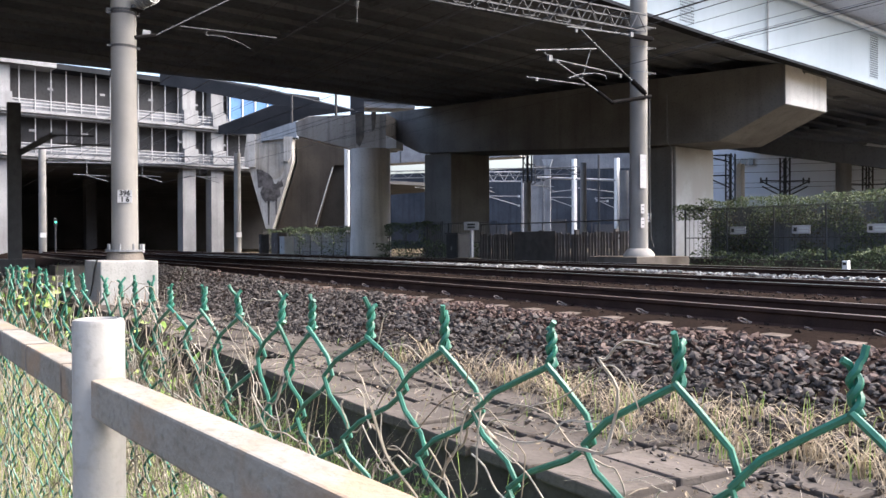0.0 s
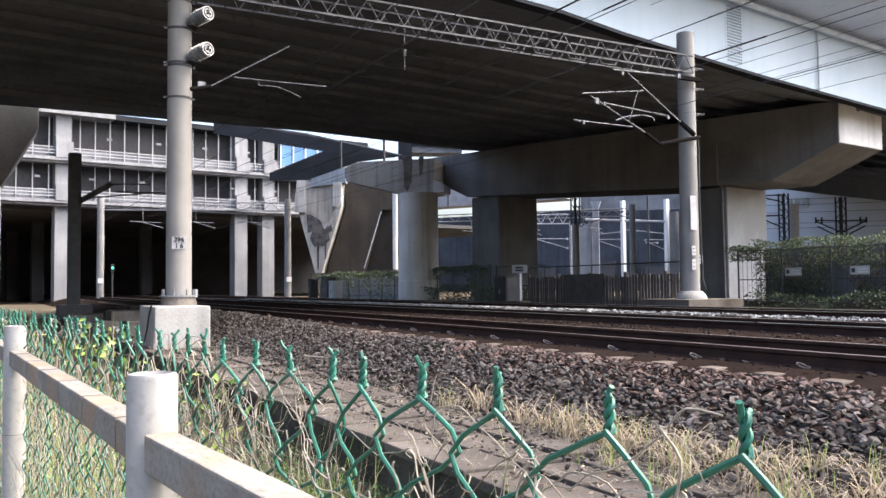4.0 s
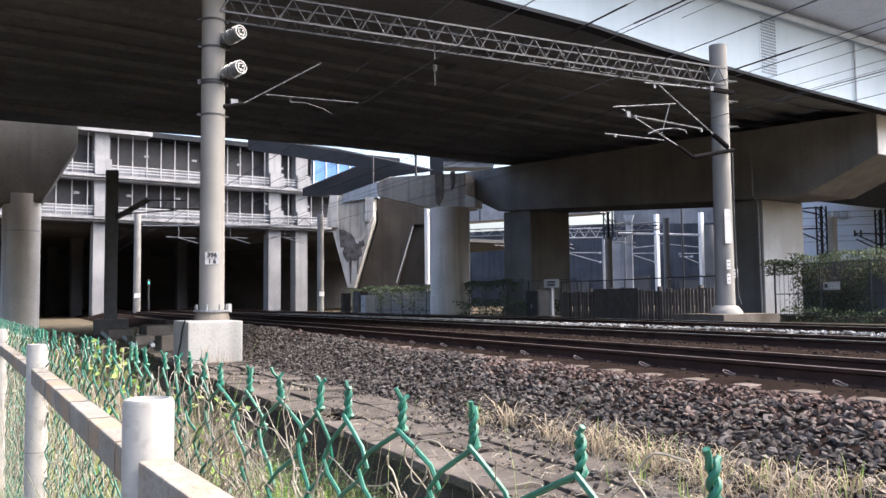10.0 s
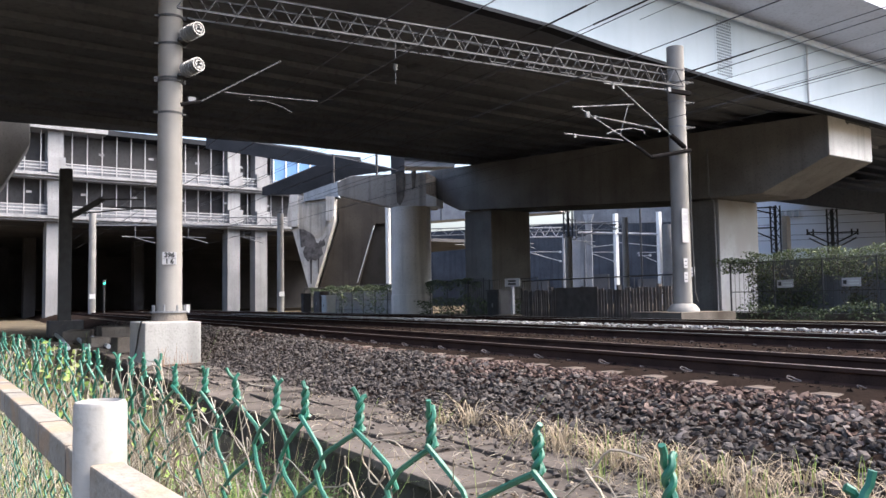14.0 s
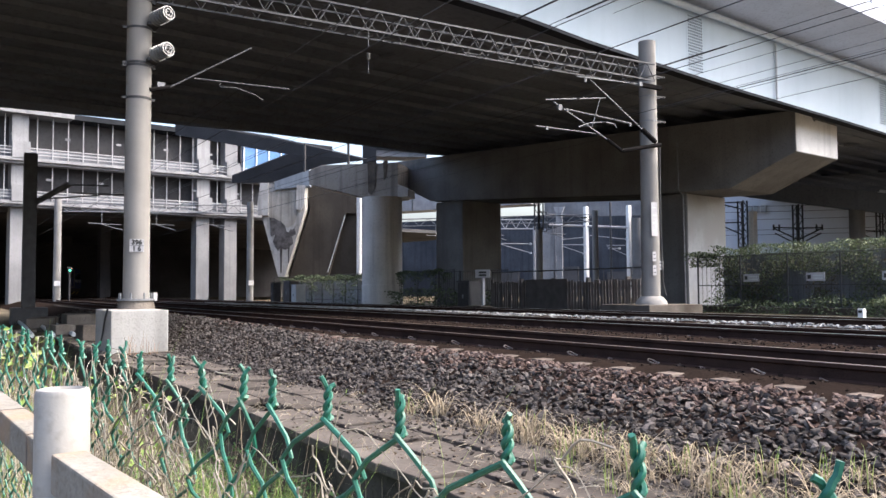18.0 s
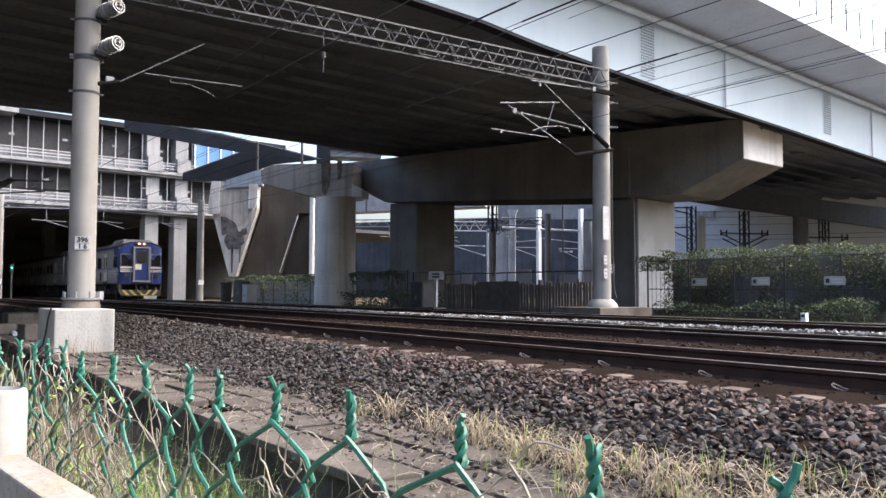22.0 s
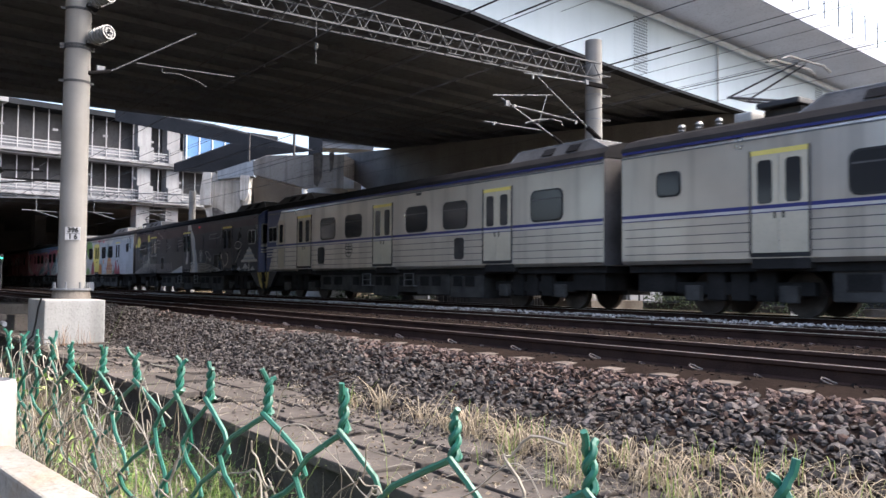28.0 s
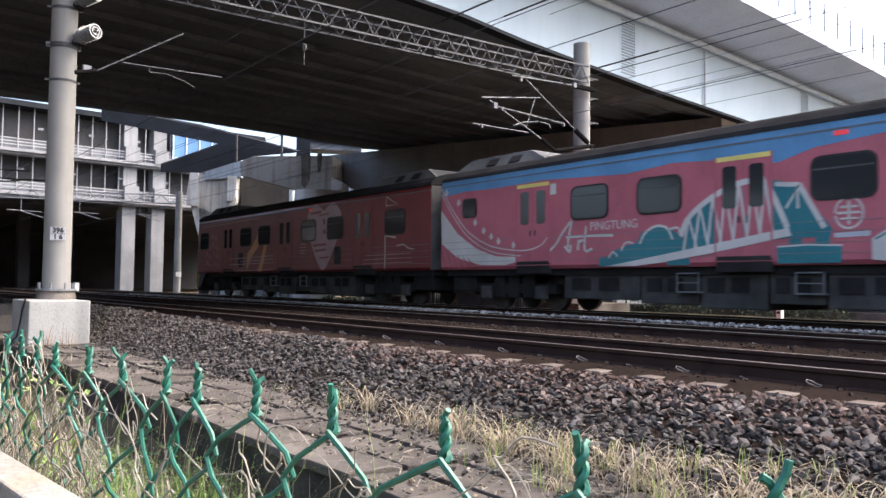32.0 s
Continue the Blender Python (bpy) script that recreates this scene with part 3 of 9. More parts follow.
def upper_deck():
    t = thing("upper_viaduct", "pale blue steel girder bridge above the lower deck, with railings", "viaduct", kind="structure")
    y0, y1 = -10.0, 110.0
    length = SKEW * ((y1 - y0) / 0.9907)
    gx = lambda y, u, z: Vector((-20.3 - 0.137 * y, y, z)) + ACROSS * u
    part("girder_side", Geo().prism([gx(y0, u, z) for u, z in ((0, 9.0), (0, 12.7), (0.4, 12.7), (0.4, 9.0))], length), GIRDER_BLUE, t, "smooth pale blue web of the box girder")
    part("bottom_flange", Geo().prism([gx(y0, u, z) for u, z in ((-0.15, 8.95), (-0.15, 9.05), (1.4, 9.05), (1.4, 8.95))], length), GIRDER_BLUE, t)
    ed = lambda y, u, z: Vector((-16.8 - 0.137 * y, y, z)) + ACROSS * u
    part("slab", Geo().prism([ed(y0, u, z) for u, z in ((0, 13.2), (0, 13.55), (25, 13.9), (25, 12.85), (3.9, 12.72))], length), GREY_SOFFIT, t, "grey soffit of the upper deck")
    part("parapet", Geo().prism([ed(y0, u, z) for u, z in ((-0.05, 13.19), (-0.05, 13.86), (0.2, 13.86), (0.2, 13.19))], length), PARAPET_WHITE, t, "white parapet")
    for k in range(14):
        y = 8.2 + 6.3 * k
        part("parapet_joint", Geo().prism([ed(y, -0.053, z) for z in (13.2, 13.86)] + [ed(y + 0.03, -0.053, z) for z in (13.86, 13.2)], ACROSS * 0.01), FRAME_GREY, t)
    part("pipe", Geo().tube(gx(y0, -0.28, 12.45), gx(y1, -0.28, 12.45), 0.14, n=10), FRAME_GREY, t, "grey service pipe under the deck", smooth=True)
    for k in range(5):
        y = 8.42 + 18.45 * k
        v = part("vent_panel", Geo().prism([gx(y, -0.012, 9.8), gx(y + 1.2, -0.012, 9.8), gx(y + 1.2, -0.012, 12.35), gx(y, -0.012, 12.35)], ACROSS * 0.012), GIRDER_BLUE, t, "perforated grille of the girder")
        for i in range(19):
            z = 9.88 + 0.128 * i
            g = Geo()
            for j in range(8):
                q = y + 0.1 + 0.133 * j + (0.03 if i % 2 else 0)
                g.prism([gx(q, -0.03, z), gx(q + 0.075, -0.03, z), gx(q + 0.075, -0.03, z + 0.07), gx(q, -0.03, z + 0.07)], ACROSS * 0.018)
            # raised dots: the shade inside the holes is put in their colour
            part("hole_row", g, VENT_SHADE, v)
    for k in range(1, 6):
        y = 15.55 + 18.45 * k
        part("downpipe", Geo().tube(gx(y, -0.1, 9.0), gx(y, -0.1, 12.3), 0.05, n=8), FRAME_GREY, t)
    for k in range(40):
        y = 14.01 + 1.785 * k
        p = part("fence_post", Geo().tube(ed(y, 0.08, 13.84), ed(y, 0.08, 15.42), 0.036, n=6), POST_GREY, t)
        part("post_clip", Geo().box(-0.05, 0.05, -0.05, 0.05, 0, 0.05, Matrix.Translation(ed(y, 0.08, 15.05))), POST_GREY, p)


PARAPET_WHITE = surf("white parapet paint", (0.40, 0.43, 0.49), (0.33, 0.36, 0.42), 0.6, 9, 0.8, 0.1, streak=0.25, amount=0.2)
POST_GREY = surf("dull fence post", (0.07, 0.07, 0.075), (0.05, 0.05, 0.052), 2, 30, 0.7, 0.1)
PALE_GREY_CONC = surf("pale grey concrete", (0.37, 0.375, 0.38), (0.29, 0.292, 0.295), 0.7, 5, 0.92, 0.2, streak=0.12, stain=(0.30, 0.295, 0.285), amount=0.25, spec=0.0)
BARE_CONC = surf("bare beige concrete", (0.38, 0.355, 0.32), (0.27, 0.25, 0.22), 0.9, 10, 0.95, 0.2, streak=0.6, spec=0.0)
VENT_SHADE = surf("vent hole shade colour", (0.24, 0.265, 0.29), (0.18, 0.20, 0.22), 3, 20, 0.9, 0, spec=0.0)
GREY_SOFFIT = surf("grey soffit", (0.43, 0.455, 0.50), (0.36, 0.38, 0.42), 0.4, 8, 0.9, 0.2)
bent()
deck()
upper_deck()


def near_pier():
    """The next pier of the deck, on the near side of the line."""
    t = thing("viaduct_pier", "grey concrete hammerhead pier under the viaduct deck", "viaduct pier", kind="structure")
    part("column", Geo().lathe([(0.86, -0.9), (0.86, 6.0)], Matrix.Translation((-45.3, -0.37, 0)), 28), PALE_CONC, t, "round pale column", smooth=True)
    prof = [(-12, 10.1), (-12, 6.5), (-1.6, 5.4), (0.9, 5.6), (2.47, 8.5), (2.47, 10.1)]
    part("cap_beam", Geo().prism([(-44.6, -0.4 + s, z) for s, z in prof], (-2.4, 0, 0)), CONCRETE, t, bevel=0.04)
    part("collar", Geo().lathe([(0.885, 4.15), (0.885, 4.22)], Matrix.Translation((-45.3, -0.37, 0)), 28), FRAME_GREY, t)


near_pier()


def ramp_and_pier():
    t = thing("ramp_pier", "stained brown concrete pier head on a thick round column", "viaduct pier", kind="structure")
    part("column", Geo().lathe([(1.30, -0.9), (1.30, 0.9), (1.27, 0.92), (1.27, 6.45)], Matrix.Translation((-46.6, 24.0, 0)), 40), ROUND_CONC, t, "thick round concrete column", smooth=True)
    back = Vector((-1.9, 1.9, 0))
    h = part("pier_head", Geo().prism([(-49.4, 20.1, 8.26), (-48.8, 20.75, 8.62), (-45.4, 24.5, 8.62), (-45.4, 24.5, 6.47), (-46.8, 22.95, 6.42), (-49.35, 20.15, 7.38)], back), BROWN_CONC, t, bevel=0.05)
    off = Vector((0.03, -0.03, 0))
    part("soot_run", Geo().prism([Vector(q) + off for q in ((-46.74, 23.03, 8.72), (-46.33, 23.47, 8.70), (-46.37, 23.43, 7.19), (-46.55, 23.24, 6.57), (-46.7, 23.07, 6.8))], back * 0.012), RUN_BROWN, h, "dark water run down the pier head")
    part("soot_run", Geo().prism([Vector(q) + off for q in ((-46.04, 23.79, 8.74), (-45.82, 24.03, 8.74), (-45.91, 23.94, 7.68), (-46.0, 23.83, 7.52))], back * 0.012), RUN_BROWN, h, "dark water run down the pier head")
    part("corbel", Geo().prism([(-45.42, 24.48, 7.26), (-44.96, 24.98, 6.92), (-44.96, 24.98, 6.44), (-45.42, 24.48, 6.44)], back * 0.6), PALE_CONC, t, bevel=0.03)
    t = thing("ramp_deck", "concrete ramp deck passing behind the viaduct, coloured dark as shade", "viaduct deck", kind="structure")
    # ramp undersides use concrete darkened in the colour for shade
    part("slab", Geo().prism([(-61.6, 14.6, 13.1), (-59.8, 17.4, 12.5), (-57.9, 20.6, 11.9), (-55.9, 23.8, 11.0), (-54.0, 26.8, 10.1), (-57.2, 21.7, 10.6), (-58.7, 19.2, 11.1), (-59.8, 17.4, 11.5), (-61.6, 14.6, 12.1)][::-1], (-2.0, 0.6, 0.5)), SHADE_CONC, t)
    part("box_girder", Geo().prism([(-56.4, 17.3, 8.1), (-56.4, 17.3, 8.6), (-54.3, 20.6, 10.1), (-51.3, 25.5, 9.7), (-53.1, 22.6, 9.3), (-55.0, 19.6, 8.1)][::-1], (-2.0, 0.6, 0.35)), SHADE_CONC, t, "haunched box girder of the ramp, coloured as shaded")
    part("cross_head", Geo().prism([(-57.9, 28.1, 12.3), (-57.3, 29.0, 12.1), (-57.3, 29.0, 10.5), (-57.9, 28.1, 10.5)][::-1], (-2, 1, 0)), SHADE_CONC, t)
    part("rear_slab", Geo().prism([(-59.4, 29.4, 13.0), (-55.9, 34.4, 12.6), (-55.9, 34.4, 11.6), (-59.4, 29.4, 12.0)][::-1], (-3, 1.4, 0.3)), SHADE_CONC, t)
    part("edge_strip", Geo().prism([(-59.2, 29.9, 12.0), (-57.0, 33.4, 11.8), (-57.0, 33.4, 11.3), (-59.2, 29.9, 11.4)][::-1], (-2, 1, 0)), SLAB_WHITE, t, "pale edge of the ramp")
    for a, b in (((-50.4, 23.4), 9.75), ((-52.0, 20.9), 9.6)):
        part("hanger", Geo().tube((*a, b - 1.0), (*a, b + 0.9), 0.09, n=6), DARK_STEEL, t)
    t = thing("flared_pier", "peeling whitewashed flared concrete pier with a dark leaning leg", "viaduct pier", kind="structure")
    deep = Vector((-2.4, 1.48, 0))
    out = Vector((0.85, -0.525, 0))
    face = lambda ring, d, k: Geo().prism([Vector(q) + out * d for q in ring][::-1], -out * k)
    w = part("flared_wall", Geo().prism([(-69.77, 24.15, 10.0), (-69.83, 24.06, 7.19), (-69.05, 25.31, 1.8), (-68.75, 25.80, 1.8), (-67.83, 27.31, 7.71), (-67.79, 27.37, 9.8)][::-1], deep), CHALK_WASH, t, "whitewashed flared face")
    part("bare_field", face([(-69.47, 24.63, 9.3), (-67.98, 27.06, 9.2), (-68.12, 26.84, 7.7), (-68.2, 26.72, 7.3), (-68.3, 26.55, 6.5), (-68.44, 26.31, 6.28), (-68.6, 26.05, 6.1), (-68.76, 25.79, 6.17), (-69.1, 25.24, 6.8), (-69.41, 24.73, 6.93)], 0.03, 0.04), BARE_CONC, w, "bare beige concrete above the whitewash")
    part("damp_stain", face([(-69.46, 24.65, 7.0), (-69.25, 25.0, 6.95), (-69.05, 25.32, 6.74), (-68.9, 25.56, 6.62), (-68.74, 25.83, 6.24), (-68.68, 25.93, 5.8), (-68.58, 26.08, 5.67), (-68.47, 26.25, 6.0), (-68.4, 26.37, 5.9), (-68.17, 26.75, 6.37), (-68.3, 26.55, 6.05), (-68.24, 26.64, 5.5), (-68.42, 26.35, 5.35), (-68.36, 26.44, 4.7), (-68.51, 26.2, 4.45), (-68.7, 25.9, 4.15), (-68.96, 25.46, 4.3), (-69.05, 25.3, 4.05), (-69.21, 25.07, 4.45), (-69.3, 24.92, 4.9), (-69.18, 25.1, 5.5), (-69.39, 24.77, 5.34), (-69.42, 24.72, 6.2)], 0.06, 0.04), PEELED, w, "dark damp patch where paint has peeled")
    part("damp_run", face([(-68.97, 25.44, 4.4), (-68.86, 25.62, 4.4), (-68.89, 25.58, 2.1), (-68.95, 25.49, 2.1)], 0.05, 0.03), PEELED, w, "thin damp run")
    part("damp_run", face([(-68.61, 26.03, 4.5), (-68.52, 26.18, 4.5), (-68.56, 26.11, 3.0), (-68.6, 26.05, 3.0)], 0.05, 0.03), PEELED, w, "thin damp run")
    part("edge_post", face([(-69.85, 24.02, 10.2), (-69.5, 24.6, 10.2), (-69.5, 24.6, 7.15), (-70.0, 23.8, 7.2), (-69.98, 23.82, 8.3)], 0.35, 0.34), CHALK_WASH, t, "narrow white bearing post")
    part("edge_post", face([(-68.18, 26.72, 9.8), (-67.78, 27.38, 9.8), (-67.83, 27.30, 8.1), (-67.99, 27.04, 7.6), (-68.19, 26.70, 7.7)], 0.35, 0.34), CHALK_WASH, t, "narrow white bearing post")
    part("bearing_beam", face([(-69.2, 25.06, 10.6), (-67.6, 27.66, 11.3), (-67.6, 27.66, 9.75), (-69.2, 25.06, 9.42)], 0.3, 1.2), BLUE_STEEL, t, "pale blue-grey box beam")
    part("leaning_leg", Geo().prism([(-68.9, 27.9, 9.95), (-66.4, 31.95, 9.95), (-66.54, 31.71, 7.44), (-67.04, 30.9, 7.46), (-67.89, 29.51, 1.6), (-69.73, 26.52, 1.6), (-68.73, 28.15, 7.8)][::-1], (-1.6, 1.0, 0)), LEG_BROWN, t, "dark leaning leg")
    # recess shade comes from a darker colour, not from depth
    part("recess_wall", Geo().prism([(-67.6, 30.7, 8.2), (-66.3, 32.8, 8.2), (-66.3, 32.8, 1.4), (-68.6, 29.1, 1.4)][::-1], (-1.2, 0.8, 0)), LEG_SHADE, t, "web beside the leg, its shade in the colour")
    part("brace", Geo().tube((-66.98, 30.77, 7.26), (-67.78, 29.46, 2.2), 0.05, n=6), FRAME_GREY, t)
    solid("downpipe", Geo().tube((-62.9, 30.2, -0.6), (-62.9, 30.2, 9.2), 0.22, n=12), WHITE_PAINT, "thick white pipe standing behind the round column", "pipe", smooth=True)


LEG_BROWN = surf("dark brown concrete", (0.075, 0.066, 0.056), (0.05, 0.044, 0.038), 0.4, 10, 0.95, 0.3, streak=0.3, spec=0.1)
# darker copy of the leg concrete, for the shade in the recess
LEG_SHADE = surf("brown concrete coloured as shaded", (0.04, 0.037, 0.034), (0.028, 0.026, 0.024), 0.5, 10, 0.95, 0.2, spec=0.0)
BROWN_CONC = surf("brown stained concrete", (0.46, 0.425, 0.385), (0.36, 0.33, 0.295), 0.4, 10, 0.92, 0.4, streak=0.5, spec=0.0)
ROUND_CONC = surf("smooth round concrete", (0.67, 0.645, 0.61), (0.54, 0.52, 0.49), 0.5, 12, 0.9, 0.2, streak=0.4, spec=0.0)
RUN_BROWN = surf("water run on concrete", (0.20, 0.175, 0.15), (0.11, 0.098, 0.085), 2.5, 14, 0.95, 0.2, streak=0.6, spec=0.0)
CHALK_WASH = surf("chalky whitewash", (0.45, 0.44, 0.425), (0.32, 0.305, 0.285), 0.9, 9, 0.95, 0.3, streak=0.5, spec=0.0)
PEELED = surf("damp peeled patch", (0.13, 0.122, 0.12), (0.045, 0.042, 0.042), 2.2, 10, 0.95, 0.2, spec=0.0)
BLUE_STEEL = surf("pale blue steel beam", (0.21, 0.24, 0.275), (0.16, 0.18, 0.21), 0.6, 14, 0.7, 0.1, streak=0.4, spec=0.1)
ramp_and_pier()


# ---- the station building beyond the viaduct ----
def station():
    t = thing("station_building", "white concrete station with two open galleries and railings", "station building", kind="structure")
    fx = lambda y, u, z: Vector((-72.7 - 0.137 * y, y, z)) + ACROSS * u
    y0, y1 = -30.0, 34.0
    run = lambda a, b: SKEW * ((b - a) / 0.9907)
    beam = lambda u0, u1, z0, z1, a=y0, b=y1: Geo().prism([fx(a, u, z) for u, z in ((u0, z0), (u0, z1), (u1, z1), (u1, z0))], run(a, b))
    for z in (7.36, 10.84):
        part("gallery_edge", beam(-0.35, 0.5, z, z + 0.5), SLAB_WHITE, t, "bright floor edge of a gallery")
        part("gallery_floor", beam(0.5, 9, z + 0.1, z + 0.4), SLAB_WHITE, t)
        part("gallery_lip", beam(-0.6, -0.35, z + 0.2, z + 0.32), SLAB_WHITE, t)
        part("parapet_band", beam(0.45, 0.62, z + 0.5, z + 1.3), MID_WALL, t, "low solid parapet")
        # near-black wall stands in for the shade inside the gallery
        part("back_wall", beam(1.45, 1.7, z + 0.4, z + 3.95), SHADE_WALL, t, "gallery back wall, its shade put in the colour")
        for i, dz in enumerate((0.75, 1.0, 1.25)):
            part("hand_rail", beam(-0.3, -0.22, z + dz, z + dz + 0.07), RAIL_GREY, t)
        for k in range(54):
            y = y0 + 1.18 * k
            part("mullion", beam(0.3, 0.4, z + 0.5, z + (3.48 if z < 9 else 4.02), y, y + 0.07), RAIL_GREY, t)
        for k in range(9):
            y = -5 + 4.1 * k + (1.4 if z > 9 else 0)
            part("notice", beam(0.2, 0.28, z + 2.28, z + 2.46, y, y + 0.4), SLAB_WHITE, t, "small white notice")
        for k in range(7):
            y = -9.5 + 15.1 * k / 2
            part("gallery_light", beam(2.0, 2.1, z + 2.9, z + 2.98, y, y + 1.3), WHITE_PAINT, t)
    part("roof_edge", beam(-0.5, 9, 14.86, 15.3, y0, 9.2), SLAB_WHITE, t, "white roof edge")
    # the rest of the roof edge is coloured dark, as shade
    part("roof_fascia", beam(-0.2, 9, 14.86, 15.3, 9.2, y1), SHADE_CONC, t, "roof fascia, its shade put in the colour")
    for k, y in enumerate((-24.7, -9.7, 5.3, 20.5, 23.2)):
        part("column", beam(0.1, 1.3, -0.8, 7.36, y - 0.6, y + 0.6), SLAB_WHITE, t, "tall white column")
        part("upper_column", beam(0.05, 1.2, 7.86, 14.86, y - 0.6, y + 0.6), SLAB_WHITE, t)
        part("column_corbel", beam(-0.45, 0.1, 11.3, 12.6, y - 0.65, y + 0.65), SLAB_WHITE, t)
        part("column_corbel", beam(-0.45, 0.1, 7.8, 9.1, y - 0.65, y + 0.65), SLAB_WHITE, t)
    # added dark wall and soffit: close the view, hall shade in their colour
    part("rear_wall", beam(45, 46, -0.8, 15, -60, 58), SHADE_WALL, t, "dark wall added to close the space under the station")
    part("hall_ceiling", beam(1.0, 46, 7.0, 7.36, -60, 56), SHADE_WALL, t, "soffit over the tracks, coloured dark as shade")
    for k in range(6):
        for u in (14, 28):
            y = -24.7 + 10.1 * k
            part("inner_column", beam(u, u + 1, -0.8, 7.0, y, y + 1.0), SHADE_WALL, t)
    part("blue_glazing", beam(0.1, 0.3, 10.9, 14.4, 24.4, 31.5), BLUE_GLASS, t, "blue glazed corner of the hall")
    for k in range(6):
        part("glazing_bar", beam(0.0, 0.1, 10.9, 14.4, 24.4 + 1.3 * k, 24.5 + 1.3 * k), WHITE_PAINT, t)


BLUE_GLASS = surf("blue tinted panel", (0.10, 0.21, 0.40), (0.07, 0.15, 0.30), 0.5, 10, 0.5, 0, spec=0.2)
station()


# ---- behind the viaduct: walls, masts and more columns ----
def background():
    t = thing("rear_building", "grey rendered building behind the railway", "building", kind="structure")
    part("wall", Geo().prism([(-58, 62, -0.6), (-8, 88, -0.6), (-8, 88, 12), (-58, 62, 12)], (-4, 8, 0)), GREY_WALL, t, "plain grey wall")
    along = Vector((50, 26, 0)).normalized()
    for k in range(3):
        p = Vector((-51.4, 65.33, 7.6)) + along * (0.62 * k)
        w = part("window", Geo().prism([p, p + along * 0.56, p + along * 0.56 + Vector((0, 0, 0.82)), p + Vector((0, 0, 0.82))], (0.05, -0.1, 0)), WHITE_PAINT, t, "small white-framed window")
        q = p + along * 0.07 + Vector((0.06, -0.12, 0.08))
        part("pane", Geo().prism([q, q + along * 0.42, q + along * 0.42 + Vector((0, 0, 0.66)), q + Vector((0, 0, 0.66))], (0.01, -0.02, 0)), FRAME_GREY, w, "flat pale window pane")
    c = thing("rear_column", "grey concrete column behind the hedge", "column", kind="structure")
    part("shaft", Geo().lathe([(0.46, -0.6), (0.46, 6.2)], Matrix.Translation((-30.3, 49.0, 0)), 24), CONCRETE, c, smooth=True)
    r = thing("rear_ramp", "grey concrete ramp sloping down behind the hedge", "viaduct deck", kind="structure")
    part("slab", Geo().prism([(-41.0, 48.0, 7.63), (-22.0, 48.0, 3.82), (-22.0, 48.0, 5.0), (-41.0, 48.0, 8.9)], (-1.5, 9.0, 0)), DECK_CONC, r)
    t = thing("rear_viaduct", "white concrete structure with columns beyond the opening", "viaduct", kind="structure")
    part("slab_edge", Geo().prism([(-72, 34, 7.9), (-56.0, 43.14, 7.9), (-56.0, 43.14, 9.6), (-72, 34, 9.6)], (-1, 1.8, 0)), RAIL_GREY, t, "white slab edge")
    for k in range(7):
        f = 0.06 + 0.15 * k
        part("slab_joint", Geo().box(-0.04, 0.04, -0.03, 0.1, 7.9, 9.6, Matrix.Translation((-72 + 16 * f, 34 + 9.14 * f - 0.06, 0))), MID_WALL, t)
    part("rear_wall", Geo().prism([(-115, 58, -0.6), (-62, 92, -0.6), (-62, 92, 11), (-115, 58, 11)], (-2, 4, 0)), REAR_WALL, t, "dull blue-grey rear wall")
    for k, (f, w, top) in enumerate(((0.30, 0.08, 3.6), (0.46, 0.06, 4.2), (0.585, 0.05, 3.4), (0.70, 0.08, 4.4), (0.82, 0.06, 3.8))):
        a, b = Vector((-115, 58, -0.5)).lerp(Vector((-62, 92, -0.5)), f), Vector((-115, 58, -0.5)).lerp(Vector((-62, 92, -0.5)), f + w)
        up = Vector((0, 0, top))
        # dark sheets before the wall stand in for shaded bays
        part("opening", Geo().prism([a, b, b + up, a + up], (0.25, -0.5, 0)), SHADE_WALL, t, "dark sheet standing for a shaded bay")
    # uprights and bracket of the yard beyond, in one upright plane: metres along it, and heights
    row = lambda u, z, d=0.0: (-66.0 + 0.702 * u - 0.712 * d, 59.8 + 0.712 * u + 0.702 * d, z)
    slab = lambda u0, u1, z0, z1, d, k: Geo().prism([row(u0, z0, d), row(u1, z0, d), row(u1, z1, d), row(u0, z1, d)], (-0.712 * k, 0.702 * k, 0))
    part("pale_wall", slab(-6.3, -4.6, -0.6, 7.2, 1.0, 0.4), YARD_GREY, t, "pale blue-grey wall panel")
    part("upper_wall", slab(-6.0, 4.6, 8.6, 11.0, 3.0, 0.4), MID_WALL, t, "upper wall, shade put in its colour")
    part("column", slab(-4.5, -3.85, -0.6, 9.5, 0.6, 0.6), YARD_GREY, t, "grey square column")
    part("column_head", Geo().prism([row(-4.75, 9.5, 0.5), row(-3.6, 9.5, 0.5), row(-3.85, 8.8, 0.5), row(-4.5, 8.8, 0.5)], (-0.5, 0.5, 0)), YARD_GREY, t)
    part("column", Geo().lathe([(0.48, -0.6), (0.48, 8.0)], Matrix.Translation(row(3.95, 0, -0.5)), 24), CONCRETE, t, "grey round column", smooth=True)
    g = thing("yard_truss", "pale lattice beam carrying wires beyond the viaduct", "lattice beam")
    for z in (7.15, 8.15):
        part("chord", Geo().tube(row(-13, z + 0.1), row(-6.9, z - 0.02), 0.07, n=6), RAIL_GREY, g)
    for i in range(10):
        part("diagonal", Geo().tube(row(-13 + 0.6 * i, 7.2 if i % 2 else 8.2), row(-12.4 + 0.6 * i, 8.2 if i % 2 else 7.2), 0.045, n=5), RAIL_GREY, g)
    g = thing("yard_bracket", "black steel bracket frame with two long arms", "bracket", "")
